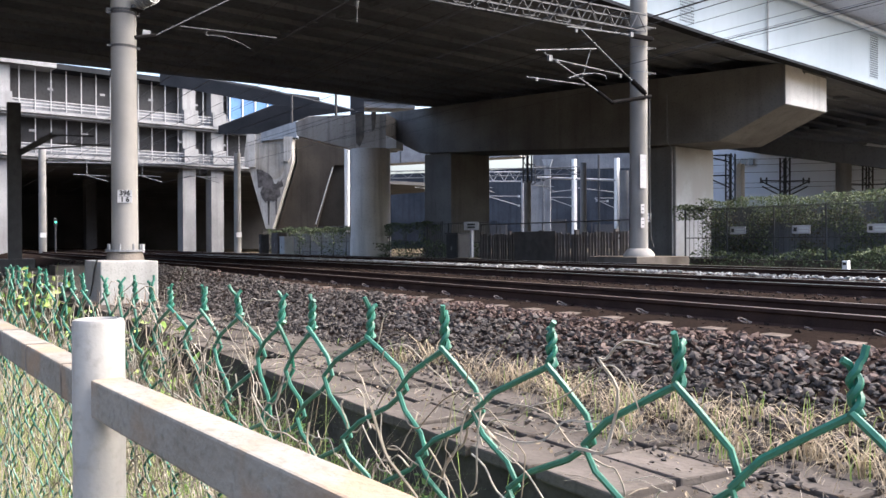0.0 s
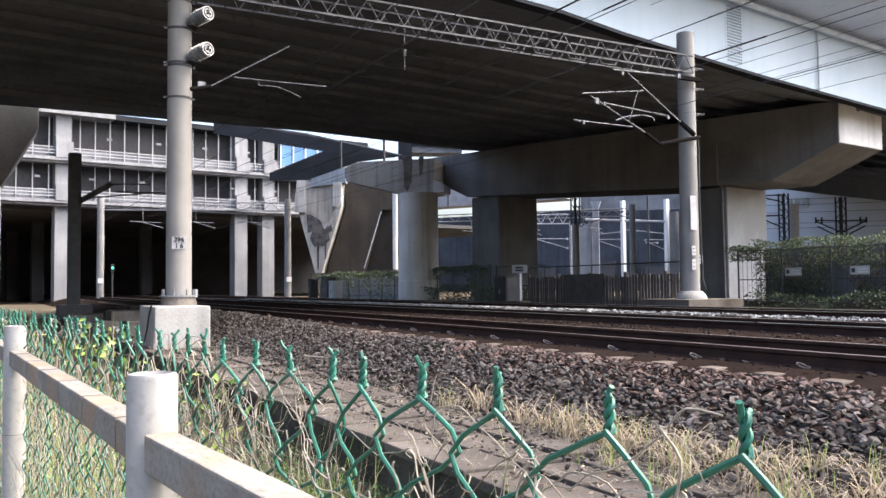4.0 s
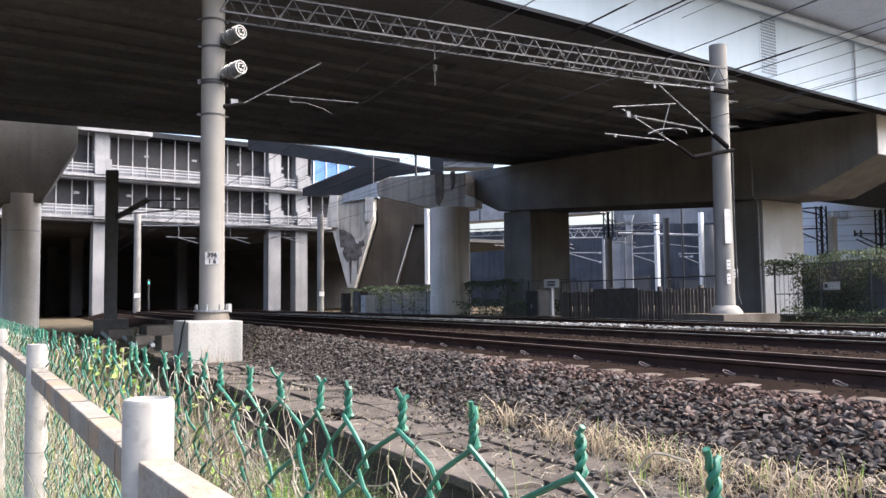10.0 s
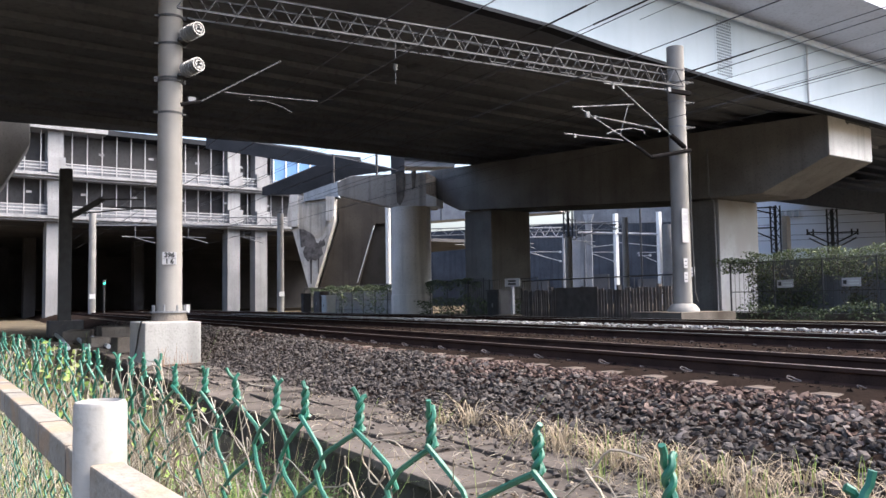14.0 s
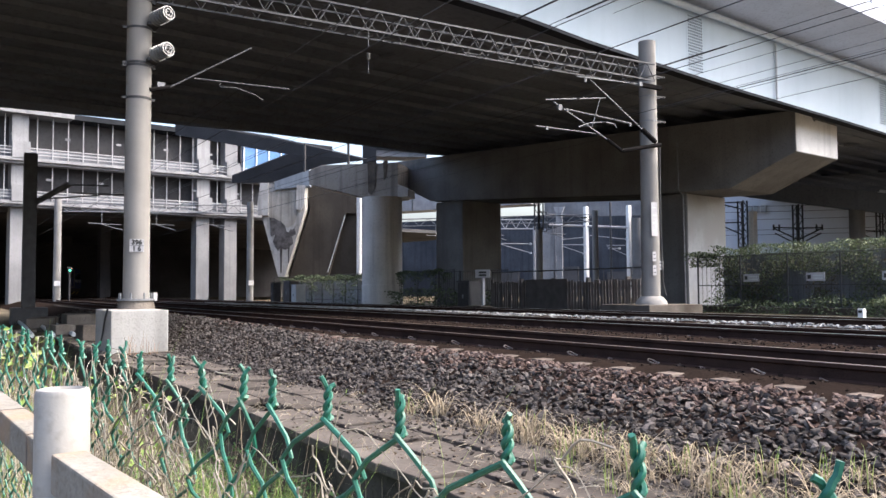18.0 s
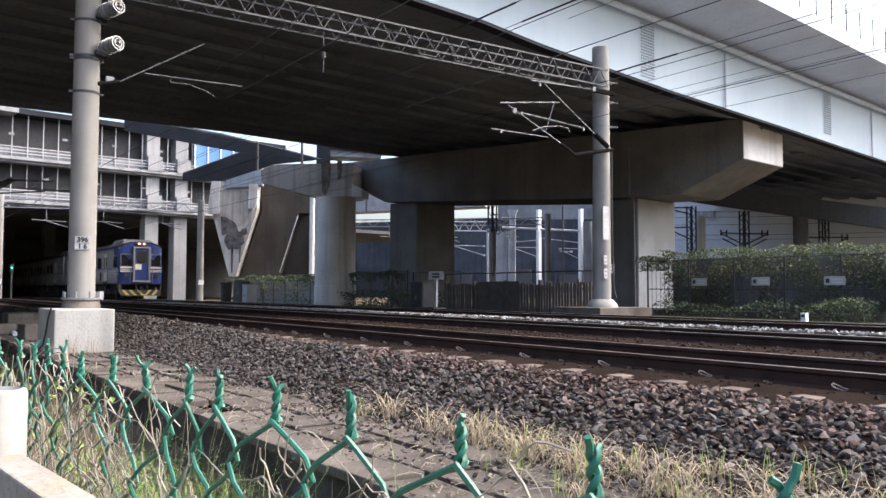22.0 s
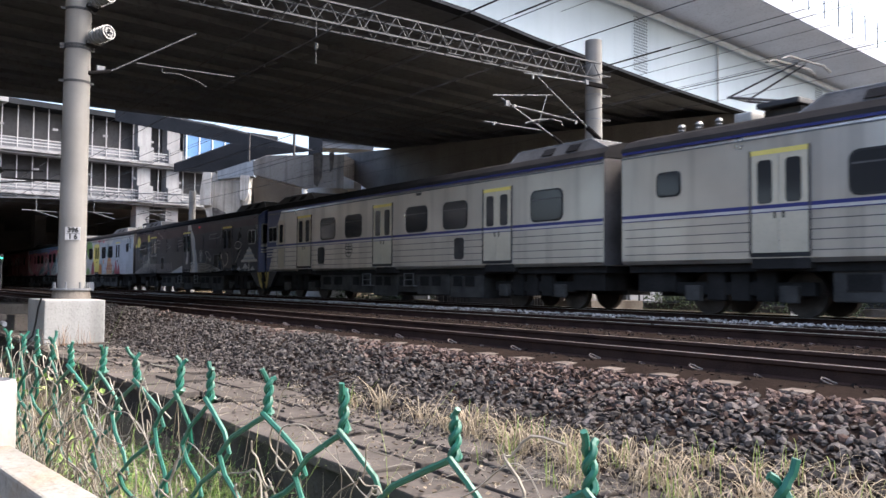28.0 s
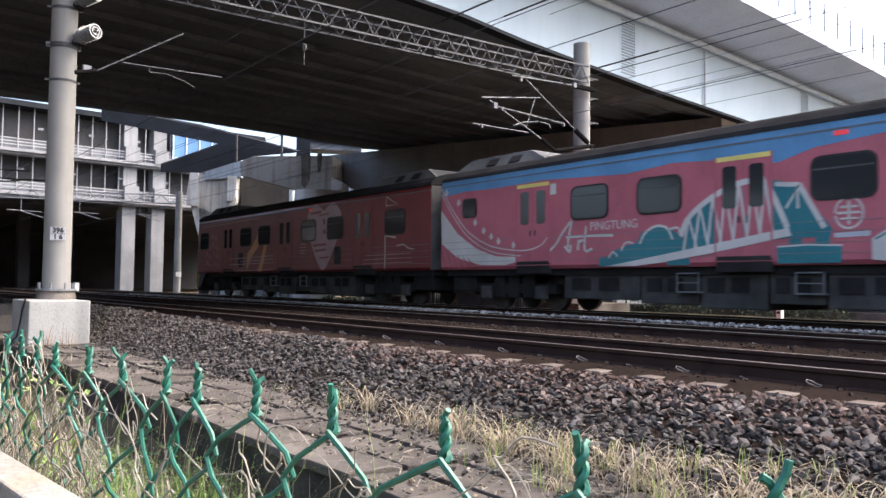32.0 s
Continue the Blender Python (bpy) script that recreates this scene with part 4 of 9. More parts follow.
    for a, b, w in (((-6.4, 8.9), (-5.4, 8.9), 0.07), ((-6.4, 6.8), (-5.4, 6.8), 0.07), ((-5.4, 8.9), (-5.4, 6.8), 0.08), ((-6.4, 8.9), (-5.4, 7.4), 0.05), ((-6.4, 7.0), (-5.4, 8.2), 0.05)):
        part("frame_bar", Geo().tube(row(*a, -0.4), row(*b, -0.4), w, n=6), DARK_STEEL, g)
    part("arm", Geo().tube(row(-5.4, 8.6, -0.4), row(-1.1, 8.2, -0.4), 0.06, n=6), DARK_STEEL, g)
    part("arm", Geo().tube(row(-5.4, 6.95, -0.4), row(-1.1, 8.2, -0.4), 0.05, n=6), DARK_STEEL, g)
    part("arm_insulator", Geo().tube(row(-5.2, 8.58, -0.4), row(-4.4, 8.5, -0.4), 0.12, n=8), DARK_STEEL, g)
    for p in ((-66.9, 58.93), (-63.75, 62.1), (-37.25, 48.0)):
        solid("white_post", Geo().box(p[0] - 0.2, p[0] + 0.2, p[1] - 0.2, p[1] + 0.2, -0.6, 9.4 if p[0] < -50 else 5.9), WHITE_PAINT, "square white steel post behind the viaduct", "post", "white posts")
    # arms hang in one upright plane: metres along it from the first post, and heights
    for u0, z0, u1, z1 in ((-10.6, 5.6, -7.2, 5.5), (-10.6, 5.55, -7.2, 4.5), (-10.6, 6.2, -10.6, 4.9), (-3.8, 5.35, -1.5, 5.3), (-3.8, 5.2, -1.5, 4.35), (0.9, 5.2, 3.1, 5.15), (0.9, 5.1, 3.1, 4.05), (1.0, 4.85, 2.2, 4.85), (-3.8, 5.9, -1.5, 6.1), (-0.9, 6.3, 3.0, 5.8)):
        a, b = row(u0, z0), row(u1, z1)
        s = thing("bracket_arm", "pale steel bracket arm on a post behind the viaduct", "catenary arm", "rear bracket arms")
        part("tube", Geo().tube(a, b, 0.04, n=6), RAIL_GREY, s)
        part("clamp", Geo().box(b[0] - 0.1, b[0] + 0.1, b[1] - 0.1, b[1] + 0.1, b[2] - 0.1, b[2] + 0.1), FRAME_GREY, s)
    solid("pale_pole", Geo().tube((-70.77, 54.97, -0.6), (-70.77, 54.97, 7.4), 0.15, n=10), RAIL_GREY, "slim pale pole behind the viaduct", "post", smooth=True)
    solid("dark_pole", Geo().tube((-65.07, 60.74, -0.6), (-65.07, 60.74, 9.8), 0.12, n=10), DARK_STEEL, "slim dark pole behind the viaduct", "post", smooth=True)
    g = thing("pipe_bridge", "horizontal white pipe on the posts behind the viaduct", "pipe")
    part("pipe", Geo().tube((-69.67, 56.08, 7.52), (-63.73, 62.1, 7.04), 0.13, n=10), RAIL_GREY, g)


YARD_GREY = surf("dusty blue-grey panel", (0.30, 0.315, 0.335), (0.20, 0.21, 0.23), 0.4, 8, 0.9, 0.1, streak=0.3, spec=0.0)
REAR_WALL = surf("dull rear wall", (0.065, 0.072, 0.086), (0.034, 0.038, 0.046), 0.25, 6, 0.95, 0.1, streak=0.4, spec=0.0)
GREY_WALL = surf("grey render", (0.74, 0.77, 0.82), (0.67, 0.70, 0.75), 0.15, 8, 0.9, 0.1, streak=0.06, amount=0.1)
background()


# ---- the portal over the line: two concrete masts and a lattice beam ----
def letters(text, size, mat, m, parent, name="lettering", thick=0.002, bold=0.0):
    """Raised characters in the built-in font, read along +x of m, upright along +y."""
    cu = bpy.data.curves.new(name, "FONT")
    cu.body, cu.size, cu.align_x, cu.align_y = text, size, "CENTER", "CENTER"
    cu.extrude = thick
    cu.offset = bold
    cu.resolution_u = 3
    tmp = new("tmp", cu)
    me = bpy.data.meshes.new_from_object(tmp.evaluated_get(bpy.context.evaluated_depsgraph_get()))
    bpy.data.objects.remove(tmp)
    me.materials.clear()
    me.materials.append(mat)
    ob = new(name, me)
    ob.parent = parent
    ob.matrix_basis = m
    return ob


def insulator_mesh():
    prof = [(0.03, 0.0)]
    for i in range(5):
        z = 0.05 + 0.065 * i
        prof += [(0.05, z), (0.125, z + 0.02), (0.125, z + 0.032), (0.05, z + 0.045)]
    prof += [(0.118, 0.385), (0.118, 0.40), (0.095, 0.40), (0.09, 0.36), (0.075, 0.36), (0.072, 0.405), (0.055, 0.405), (0.05, 0.37), (0.02, 0.37), (0.015, 0.44)]
    return Geo().lathe(prof, None, 18).mesh("insulator", PORCELAIN, smooth=True)


INS = insulator_mesh()
FACE = Matrix(((0, 0, 1, 0), (1, 0, 0, 0), (0, 1, 0, 0), (0, 0, 0, 1)))


def band(t, x, y, z, r):
    b = part("band", Geo().lathe([(r + 0.012, z - 0.024), (r + 0.012, z + 0.024)], Matrix.Translation((x, y, 0)), 24), DARK_STEEL, t, "clamp band")
    part("band_lug", Geo().box(x - 0.05, x + 0.05, y - r - 0.09, y - r + 0.02, z - 0.024, z + 0.024), DARK_STEEL, b)
    part("band_lug", Geo().box(x - 0.05, x + 0.05, y + r - 0.02, y + r + 0.07, z - 0.024, z + 0.024), DARK_STEEL, b)


def mast_one():
    x, y = -17.9, 3.49
    f = thing("mast_footing", "pale concrete footing block with dry weeds at its foot", "footing")
    part("block", Geo().box(-18.35, -16.55, 2.78, 3.84, -1.1, 0.23), FOOT_CONC, f, bevel=0.025)
    part("cable", Geo().path([(-16.9, 2.78, 0.26), (-16.95, 2.74, 0.08), (-17.1, 2.73, -0.2), (-17.2, 2.70, -0.45), (-17.3, 2.58, -0.6)], 0.018, 6), BLACK, f, "black cable")
    t = thing("mast", "tall round concrete mast with insulators on a footing block", "catenary mast", "catenary masts")
    part("grout_cone", Geo().lathe([(0.38, 0.22), (0.36, 0.32), (0.34, 0.4), (0.28, 0.4)], Matrix.Translation((x, y, 0)), 24), OLD_CONC, t, "rough mortar cone", smooth=True)
    part("flange", Geo().lathe([(0.38, 0.40), (0.38, 0.44)], Matrix.Translation((x, y, 0)), 24), STEEL, t, "steel base flange")
    for k in range(8):
        a = k * math.pi / 4 + 0.3
        part("anchor_bolt", Geo().tube((x + 0.34 * math.cos(a), y + 0.34 * math.sin(a), 0.4), (x + 0.34 * math.cos(a), y + 0.34 * math.sin(a), 0.56), 0.022, n=6), STEEL, t)
    part("shaft", Geo().lathe([(0.262, 0.42), (0.24, 9.2)], Matrix.Translation((x, y, 0)), 32), POLE_DARK, t, smooth=True)
    for z in (4.62, 5.3, 5.36, 6.1, 6.7):
        band(t, x, y, z, 0.25)
    turn = pose(x, y, 0, 0, 0, -11)
    p = part("number_plate", Geo().box(0.262, 0.274, -0.14, 0.14, 1.40, 1.66, turn), RAIL_GREY, t, "white kilometre plate with black figures", bevel=0.004)
    for text, z, yy, s in (("396", 1.595, 0.0, 0.135), ("1 6", 1.463, 0.0, 0.13)):
        letters(text, s, BLACK, turn @ Matrix.Translation((0.277, yy, z)) @ FACE, p, "lettering", 0.002, 0.007)
    part("dividing_line", Geo().box(0.2745, 0.2765, -0.13, 0.13, 1.526, 1.534, turn), BLACK, p)
    for z in (5.54, 6.30):
        i = new("insulator", INS)
        i.parent = t
        tagged(i, "ribbed porcelain insulator")
        d = Vector((0.90, 0.42, 0.12)).normalized()
        i.matrix_basis = Matrix.Translation((x + 0.24, y + 0.22, z - 0.03)) @ d.to_track_quat("Z", "Y").to_matrix().to_4x4() @ Matrix.Scale(1.3, 4)
        part("insulator_arm", Geo().box(x - 0.05, x + 0.36, y + 0.1, y + 0.34, z - 0.16, z - 0.10), DARK_STEEL, t)
    return t


def mast_two():
    x, y = -17.75, 18.16
    f = thing("mast_footing", "low dark concrete footing beside the far track", "footing")
    part("block", Geo().box(-18.9, -16.9, 17.2, 19.4, -0.7, 0.12), OLD_CONC, f, bevel=0.02)
    t = thing("mast", "tall round concrete mast with small plates and a cable", "catenary mast", "catenary masts")
    part("grout_cone", Geo().lathe([(0.47, 0.11), (0.45, 0.2), (0.34, 0.34), (0.28, 0.36)], Matrix.Translation((x, y, 0)), 24), POLE_DARK, t, smooth=True)
    part("shaft", Geo().lathe([(0.272, 0.34), (0.252, 8.06)], Matrix.Translation((x, y, 0)), 32), POLE_DARK, t, smooth=True)
    for z in (5.62, 6.37, 6.98):
        strap = part("strap", Geo().lathe([(0.272, z - 0.014), (0.272, z + 0.014)], Matrix.Translation((x, y, 0)), 24), STEEL, t, "thin steel strap")
        for dx in (0.06, 0.2):
            part("strap_arm", Geo().box(x + dx, x + dx + 0.02, y + 0.05, y + 0.5, z - 0.02, z + 0.02), DARK_STEEL, strap)
        part("strap_pin", Geo().box(x + 0.04, x + 0.24, y + 0.44, y + 0.47, z - 0.03, z + 0.03), DARK_STEEL, strap)
    part("cable", Geo().path([(x + 0.24, y + 0.2, 4.9), (x + 0.25, y + 0.19, 4.3), (x + 0.26, y + 0.17, 3.0), (x + 0.25, y + 0.2, 1.7), (x + 0.26, y + 0.23, 0.7), (x + 0.3, y + 0.3, 0.4)], 0.02, 6), BLACK, t, "black cable tied to the mast")
    # plates: a tall one, two small ones and a square sign with a dark mark
    for yy, z0, z1, w, marks in ((-0.10, 2.15, 3.15, 0.25, 4), (-0.12, 1.4, 1.68, 0.15, 2), (-0.12, 0.98, 1.28, 0.15, 2), (0.17, 1.15, 1.42, 0.2, 2)):
        a = math.asin(max(-1, min(1, yy / 0.28)))
        px = x + 0.28 * math.cos(a) + 0.01
        p = part("plate", Geo().box(px - 0.006, px + 0.006, y + yy - w / 2, y + yy + w / 2, z0, z1), RAIL_GREY, t, "white plate with worn marks", bevel=0.003)
        for i in range(marks):
            zz = z0 + (z1 - z0) * (i + 0.7) / (marks + 0.4)
            part("mark", Geo().box(px + 0.006, px + 0.009, y + yy - w * 0.28, y + yy + w * 0.28, zz - 0.012, zz + 0.012), FRAME_GREY if marks > 2 else BLACK, p)
    return t


def lattice_beam():
    t = thing("lattice_beam", "galvanised lattice girder spanning the tracks between two masts", "lattice beam")
    x, y0, y1, zb, zt = -17.6, 3.5, 18.0, 6.75, 7.24
    for dx in (-0.3, 0.3):
        part("lower_chord", Geo().box(x + dx - 0.022, x + dx + 0.022, y0, y1, zb - 0.022, zb + 0.022), SHADE_STEEL, t)
        part("upper_chord", Geo().box(x + dx - 0.022, x + dx + 0.022, y0, y1, zt - 0.022, zt + 0.022), SHADE_STEEL, t)
    n = 46
    st = (y1 - y0) / n
    for i in range(n):
        a, b = y0 + st * i, y0 + st * (i + 1)
        up = i % 2 == 0
        for dx in (-0.3, 0.3):
            part("diagonal", Geo().tube((x + dx, a, zb if up else zt), (x + dx, b, zt if up else zb), 0.014, n=6), SHADE_STEEL, t)
        if i % 2:
            part("tie", Geo().tube((x - 0.3, a, zb), (x + 0.3, a, zb), 0.013, n=6), SHADE_STEEL, t)
            part("tie", Geo().tube((x - 0.3, a, zt), (x + 0.3, a, zt), 0.013, n=6), SHADE_STEEL, t)
    for a in (11.2, 12.3, 13.4, 14.5):
        part("hanger", Geo().path([(x + 0.3, a, zb), (x + 0.3, a + 0.05, zb - 0.14), (x + 0.3, a + 0.55, zb - 0.14), (x + 0.3, a + 0.62, zb - 0.02)], 0.014, 6), SHADE_STEEL, t, "bent rod under the beam")


def hanging_insulator(y):
    t = thing("hanging_insulator", "insulator string hanging from the lattice beam", "insulator")
    part("drop_rod", Geo().tube((-17.3, y, 6.74), (-17.3, y, 6.34), 0.012, n=6), SHADE_STEEL, t)
    i = new("insulator", INS)
    i.parent = t
    i.matrix_basis = Matrix.Translation((-17.3, y, 6.02)) @ Matrix.Scale(0.42, 4)
    part("lower_rod", Geo().tube((-17.3, y, 5.99), (-17.3, y, 5.7), 0.012, n=6), SHADE_STEEL, t)


INSUL_DARK = surf("dark glazed insulator", (0.016, 0.015, 0.015), (0.011, 0.010, 0.010), 4, 40, 0.85, 0.1, spec=0.0)
ARM_STEEL = surf("dull galvanised tube", (0.20, 0.205, 0.215), (0.14, 0.145, 0.15), 3, 40, 0.7, 0.1, metal=0.2)


def cantilever_two():
    t = thing("catenary_arm", "galvanised catenary bracket arm on the far mast", "catenary arm", "catenary arms")
    X = -17.35
    bar = lambda n, a, b, r=0.026, m=ARM_STEEL, lab="": part(n, Geo().tube((X, *a), (X, *b), r, n=8), m, t, lab, smooth=True)
    bar("upper_arm", (15.0, 6.5), (17.4, 6.59), 0.018)
    part("arm_fork", Geo().box(X - 0.05, X + 0.05, 17.38, 17.5, 6.53, 6.66), ARM_STEEL, t)
    part("arm_bracket", Geo().box(X - 0.06, X + 0.06, 17.5, 18.3, 6.51, 6.64), INSUL_DARK, t, "dark bracket clamped to the mast", bevel=0.02)
    bar("main_tube", (15.52, 6.47), (17.5, 5.25), 0.018)
    bar("main_insulator", (17.48, 5.26), (18.03, 4.93), 0.062, INSUL_DARK, "dark ribbed insulator")
    for i in range(6):
        y, z = 17.52 + 0.085 * i, 5.236 - 0.051 * i
        part("insulator_rib", Geo().tube((X, y, z), (X, y + 0.026, z - 0.0156), 0.08, n=12), INSUL_DARK, t)
    bar("stay_tube", (13.9, 5.72), (16.08, 6.02), 0.016)
    bar("lower_tube", (14.18, 5.69), (16.14, 4.83), 0.017)
    bar("lower_insulator", (16.12, 4.84), (16.69, 4.55), 0.045, INSUL_DARK, "dark ribbed insulator")
    bar("foot", (16.69, 4.56), (18.24, 4.87), 0.06, INSUL_DARK, "dark bracket foot")
    bar("registration_tube", (14.6, 5.54), (17.03, 5.39), 0.016)
    bar("steady_tube", (13.59, 4.97), (15.65, 4.96), 0.014)
    bar("strut", (15.88, 6.0), (15.55, 5.13), 0.011)
    part("steady_arm", Geo().path([(X, 15.06, 5.09), (X, 15.46, 5.24), (X, 16.06, 5.33), (X, 16.42, 5.30), (X, 16.47, 5.2)], 0.015, 6), ARM_STEEL, t, smooth=True)
    part("clamp", Geo().box(X - 0.04, X + 0.04, 14.33, 14.45, 5.48, 5.64), ARM_STEEL, t, "small grey clamp")
    for y, z in ((14.62, 5.52), (16.98, 5.36), (13.9, 4.95), (15.3, 6.44)):
        part("clamp", Geo().box(X - 0.03, X + 0.03, y, y + 0.06, z - 0.06, z + 0.04), ARM_STEEL, t)


def cantilever_one():
    t = thing("catenary_arm", "galvanised catenary bracket arm on the near mast", "catenary arm", "catenary arms")
    X = -17.35
    bar = lambda n, a, b, r=0.026, m=SHADE_STEEL, lab="": part(n, Geo().tube((X, *a), (X, *b), r, n=8), m, t, lab, smooth=True)
    bar("main_tube", (4.02, 4.83), (5.74, 5.91), 0.016)
    bar("main_insulator", (3.6, 4.72), (4.0, 4.82), 0.045, INSUL_DARK, "dark insulator")
    bar("registration_tube", (4.5, 5.07), (6.6, 5.1), 0.015)
    part("steady_arm", Geo().path([(X, 5.05, 4.96), (X, 5.4, 4.98), (X, 5.8, 4.88), (X, 6.0, 4.78)], 0.012, 6), SHADE_STEEL, t, smooth=True)
    part("clamp", Geo().box(X - 0.06, X + 0.02, 3.75, 3.9, 4.77, 4.9), STEEL, t, "pale steel clamp on the mast")
    part("hook", Geo().path([(X, 5.05, 5.05), (X, 5.03, 4.97), (X, 5.1, 4.95)], 0.012, 6), SHADE_STEEL, t)


def wires():
    def cable(name, y, z, x0=-120, x1=45, r=0.012, label="", sag=0.0, cat="wire"):
        n = 14
        pts = [(x0 + (x1 - x0) * i / n, y, z - sag * 4 * (i / n) * (1 - i / n)) for i in range(n + 1)]
        return solid(name, Geo().path(pts, r, 5), WIRE, label, cat, "overhead wires")
    for yc in TRACKS:
        cable("contact_wire", yc, 5.0, label="dark copper contact wire over a track", r=0.009)
        cable("messenger_wire", yc, 5.95, label="dark messenger wire over a track", sag=0.12, r=0.009)
    for y, z, x1 in ((13.0, 7.80, -15.6), (14.9, 8.22, -15.2), (19.0, 7.49, -15.5)):
        cable("feeder_wire", y, z, label="black feeder cable passing under the viaduct", r=0.011)
        part("sleeve", Geo().tube((x1 - 2.4, y, z), (x1, y, z), 0.026, n=8), BLACK, bpy.data.objects[feeders(y, z)], "thick black sleeve on the cable")
    for y, z, x0 in ((16.0, 8.32, -16.9), (18.25, 8.33, -16.9), (22, 7.92, -46.9), (22, 7.41, -46.9), (22, 7.15, -46.9), (22, 7.0, -46.9), (22, 6.44, -46.9)):
        cable("earth_wire", y, z, x0=x0, label="thin black wire before the girder", r=0.007)


def feeders(y, z):
    return [o.name for o in bpy.data.objects if o.name.startswith("feeder_wire")][-1]


mast_one()
mast_two()
lattice_beam()
hanging_insulator(8.55)
cantilever_one()
cantilever_two()
wires()


# ---- the fence in front of the line ----
TIPS = [(x, 0.3315 + 0.1061 * x) for x in (0.17, 0.075, -0.02, -0.115, -0.212, -0.304, -0.401, -0.504, -0.601, -0.707, -0.763, -0.855, -0.949, -1.061, -1.14, -1.213, -1.275, -1.347, -1.453, -1.522)]
TIP_RNG = random.Random(3)
while TIPS[-1][0] > -15:
    step = TIP_RNG.uniform(0.065, 0.11)
    TIPS.append((TIPS[-1][0] - step, TIPS[-1][1] - step * (0.1061 if TIPS[-1][0] > -3 else 0.066)))
FENCE_TOP = 0.497


def smooth_line(pts, per=3):
    """A rounded line through the points."""
    out = []
    for i in range(len(pts) - 1):
        p0, p1, p2, p3 = (Vector(pts[max(0, min(len(pts) - 1, j))]) for j in (i - 1, i, i + 1, i + 2))
        for k in range(per):
            t = k / per
            out.append(0.5 * (2 * p1 + (p2 - p0) * t + (2 * p0 - 5 * p1 + 4 * p2 - p3) * t * t + (3 * p1 - p0 - 3 * p2 + p3) * t ** 3))
    return out + [Vector(pts[-1])]


def wire_fence():
    t = thing("chain_link_fence", "green plastic-coated chain-link fence with twisted top ends", "chain-link fence")
    rng = random.Random(8)
    far = Geo()
    node = {}

    def knot(k, i):
        """Where the wires of column k (whole: under a tip, half: between two) cross at row i."""
        if (k, i) not in node:
            a, b = TIPS[int(k)], TIPS[min(len(TIPS) - 1, int(k + 0.5))]
            slack = 0.002 if i == 0 else 0.008
            node[k, i] = Vector(((a[0] + b[0]) / 2 - 0.019 * min(i, 3) + rng.uniform(-slack, slack), (a[1] + b[1]) / 2 + rng.uniform(-0.005, 0.005), FENCE_TOP - 0.046 * i + rng.uniform(-slack, slack) * 0.8))
        return node[k, i]

    for k in range(len(TIPS) - 1):
        near = k < 40
        rows = 21 if k < 60 else 16
        for side in (0.5, -0.5):
            if k + side < 0:
                continue
            pts = []
            for i in range(rows):
                c = knot(k + (side if i % 2 else 0), i)
                hook = 0.0042 if (side > 0) == (i % 2 == 0) else -0.0042
                pts.append((c.x, c.y + hook, c.z))
            line = smooth_line(pts, 3) if near else pts
            if near:
                part("wire", Geo().path(line, 0.0021, 6), GREEN_WIRE, t, smooth=True)
            else:
                far.path(line, 0.0021, 4)
        top = knot(k, 0)
        lean = Vector((rng.uniform(-0.14, 0.14), rng.uniform(-0.14, 0.14), 1))
        turns = rng.uniform(1.25, 1.6)
        length = rng.uniform(0.022, 0.028)
        phase = rng.uniform(0, 6)
        longer = rng.choice((0, 1))
        for ph in (0, 1):
            tw = []
            for i in range(15):
                f = i / 14
                a = phase + ph * math.pi + turns * 2 * math.pi * f
                tw.append(top + lean * (length * f - 0.002) + Vector((math.cos(a), math.sin(a), 0)) * 0.0021)
            a += 0.5
            if ph == longer:
                tw.append(tw[-1] + lean * 0.003 + Vector((math.cos(a), math.sin(a), 0)) * rng.uniform(-0.001, 0.003))
                tw.append(tw[-1] + lean * rng.uniform(0.002, 0.007) + Vector((math.cos(a), math.sin(a), 0)) * rng.uniform(0, 0.003))
            else:
                tw.append(tw[-1] + Vector((math.cos(a) * 0.003, math.sin(a) * 0.003, rng.uniform(0.001, 0.004))))
            if near:
                part("twisted_end", Geo().path(tw, 0.0021, 6, 0.9), GREEN_WIRE, t, smooth=True)
            else:
                far.path(tw[::3], 0.0023, 4)
    part("far_mesh", far, GREEN_WIRE, t, "dense far run of the mesh", kind="stuff")
    return t


TIE = surf("tie wire", (0.20, 0.18, 0.16), (0.12, 0.10, 0.09), 20, 90, 0.7, 0)


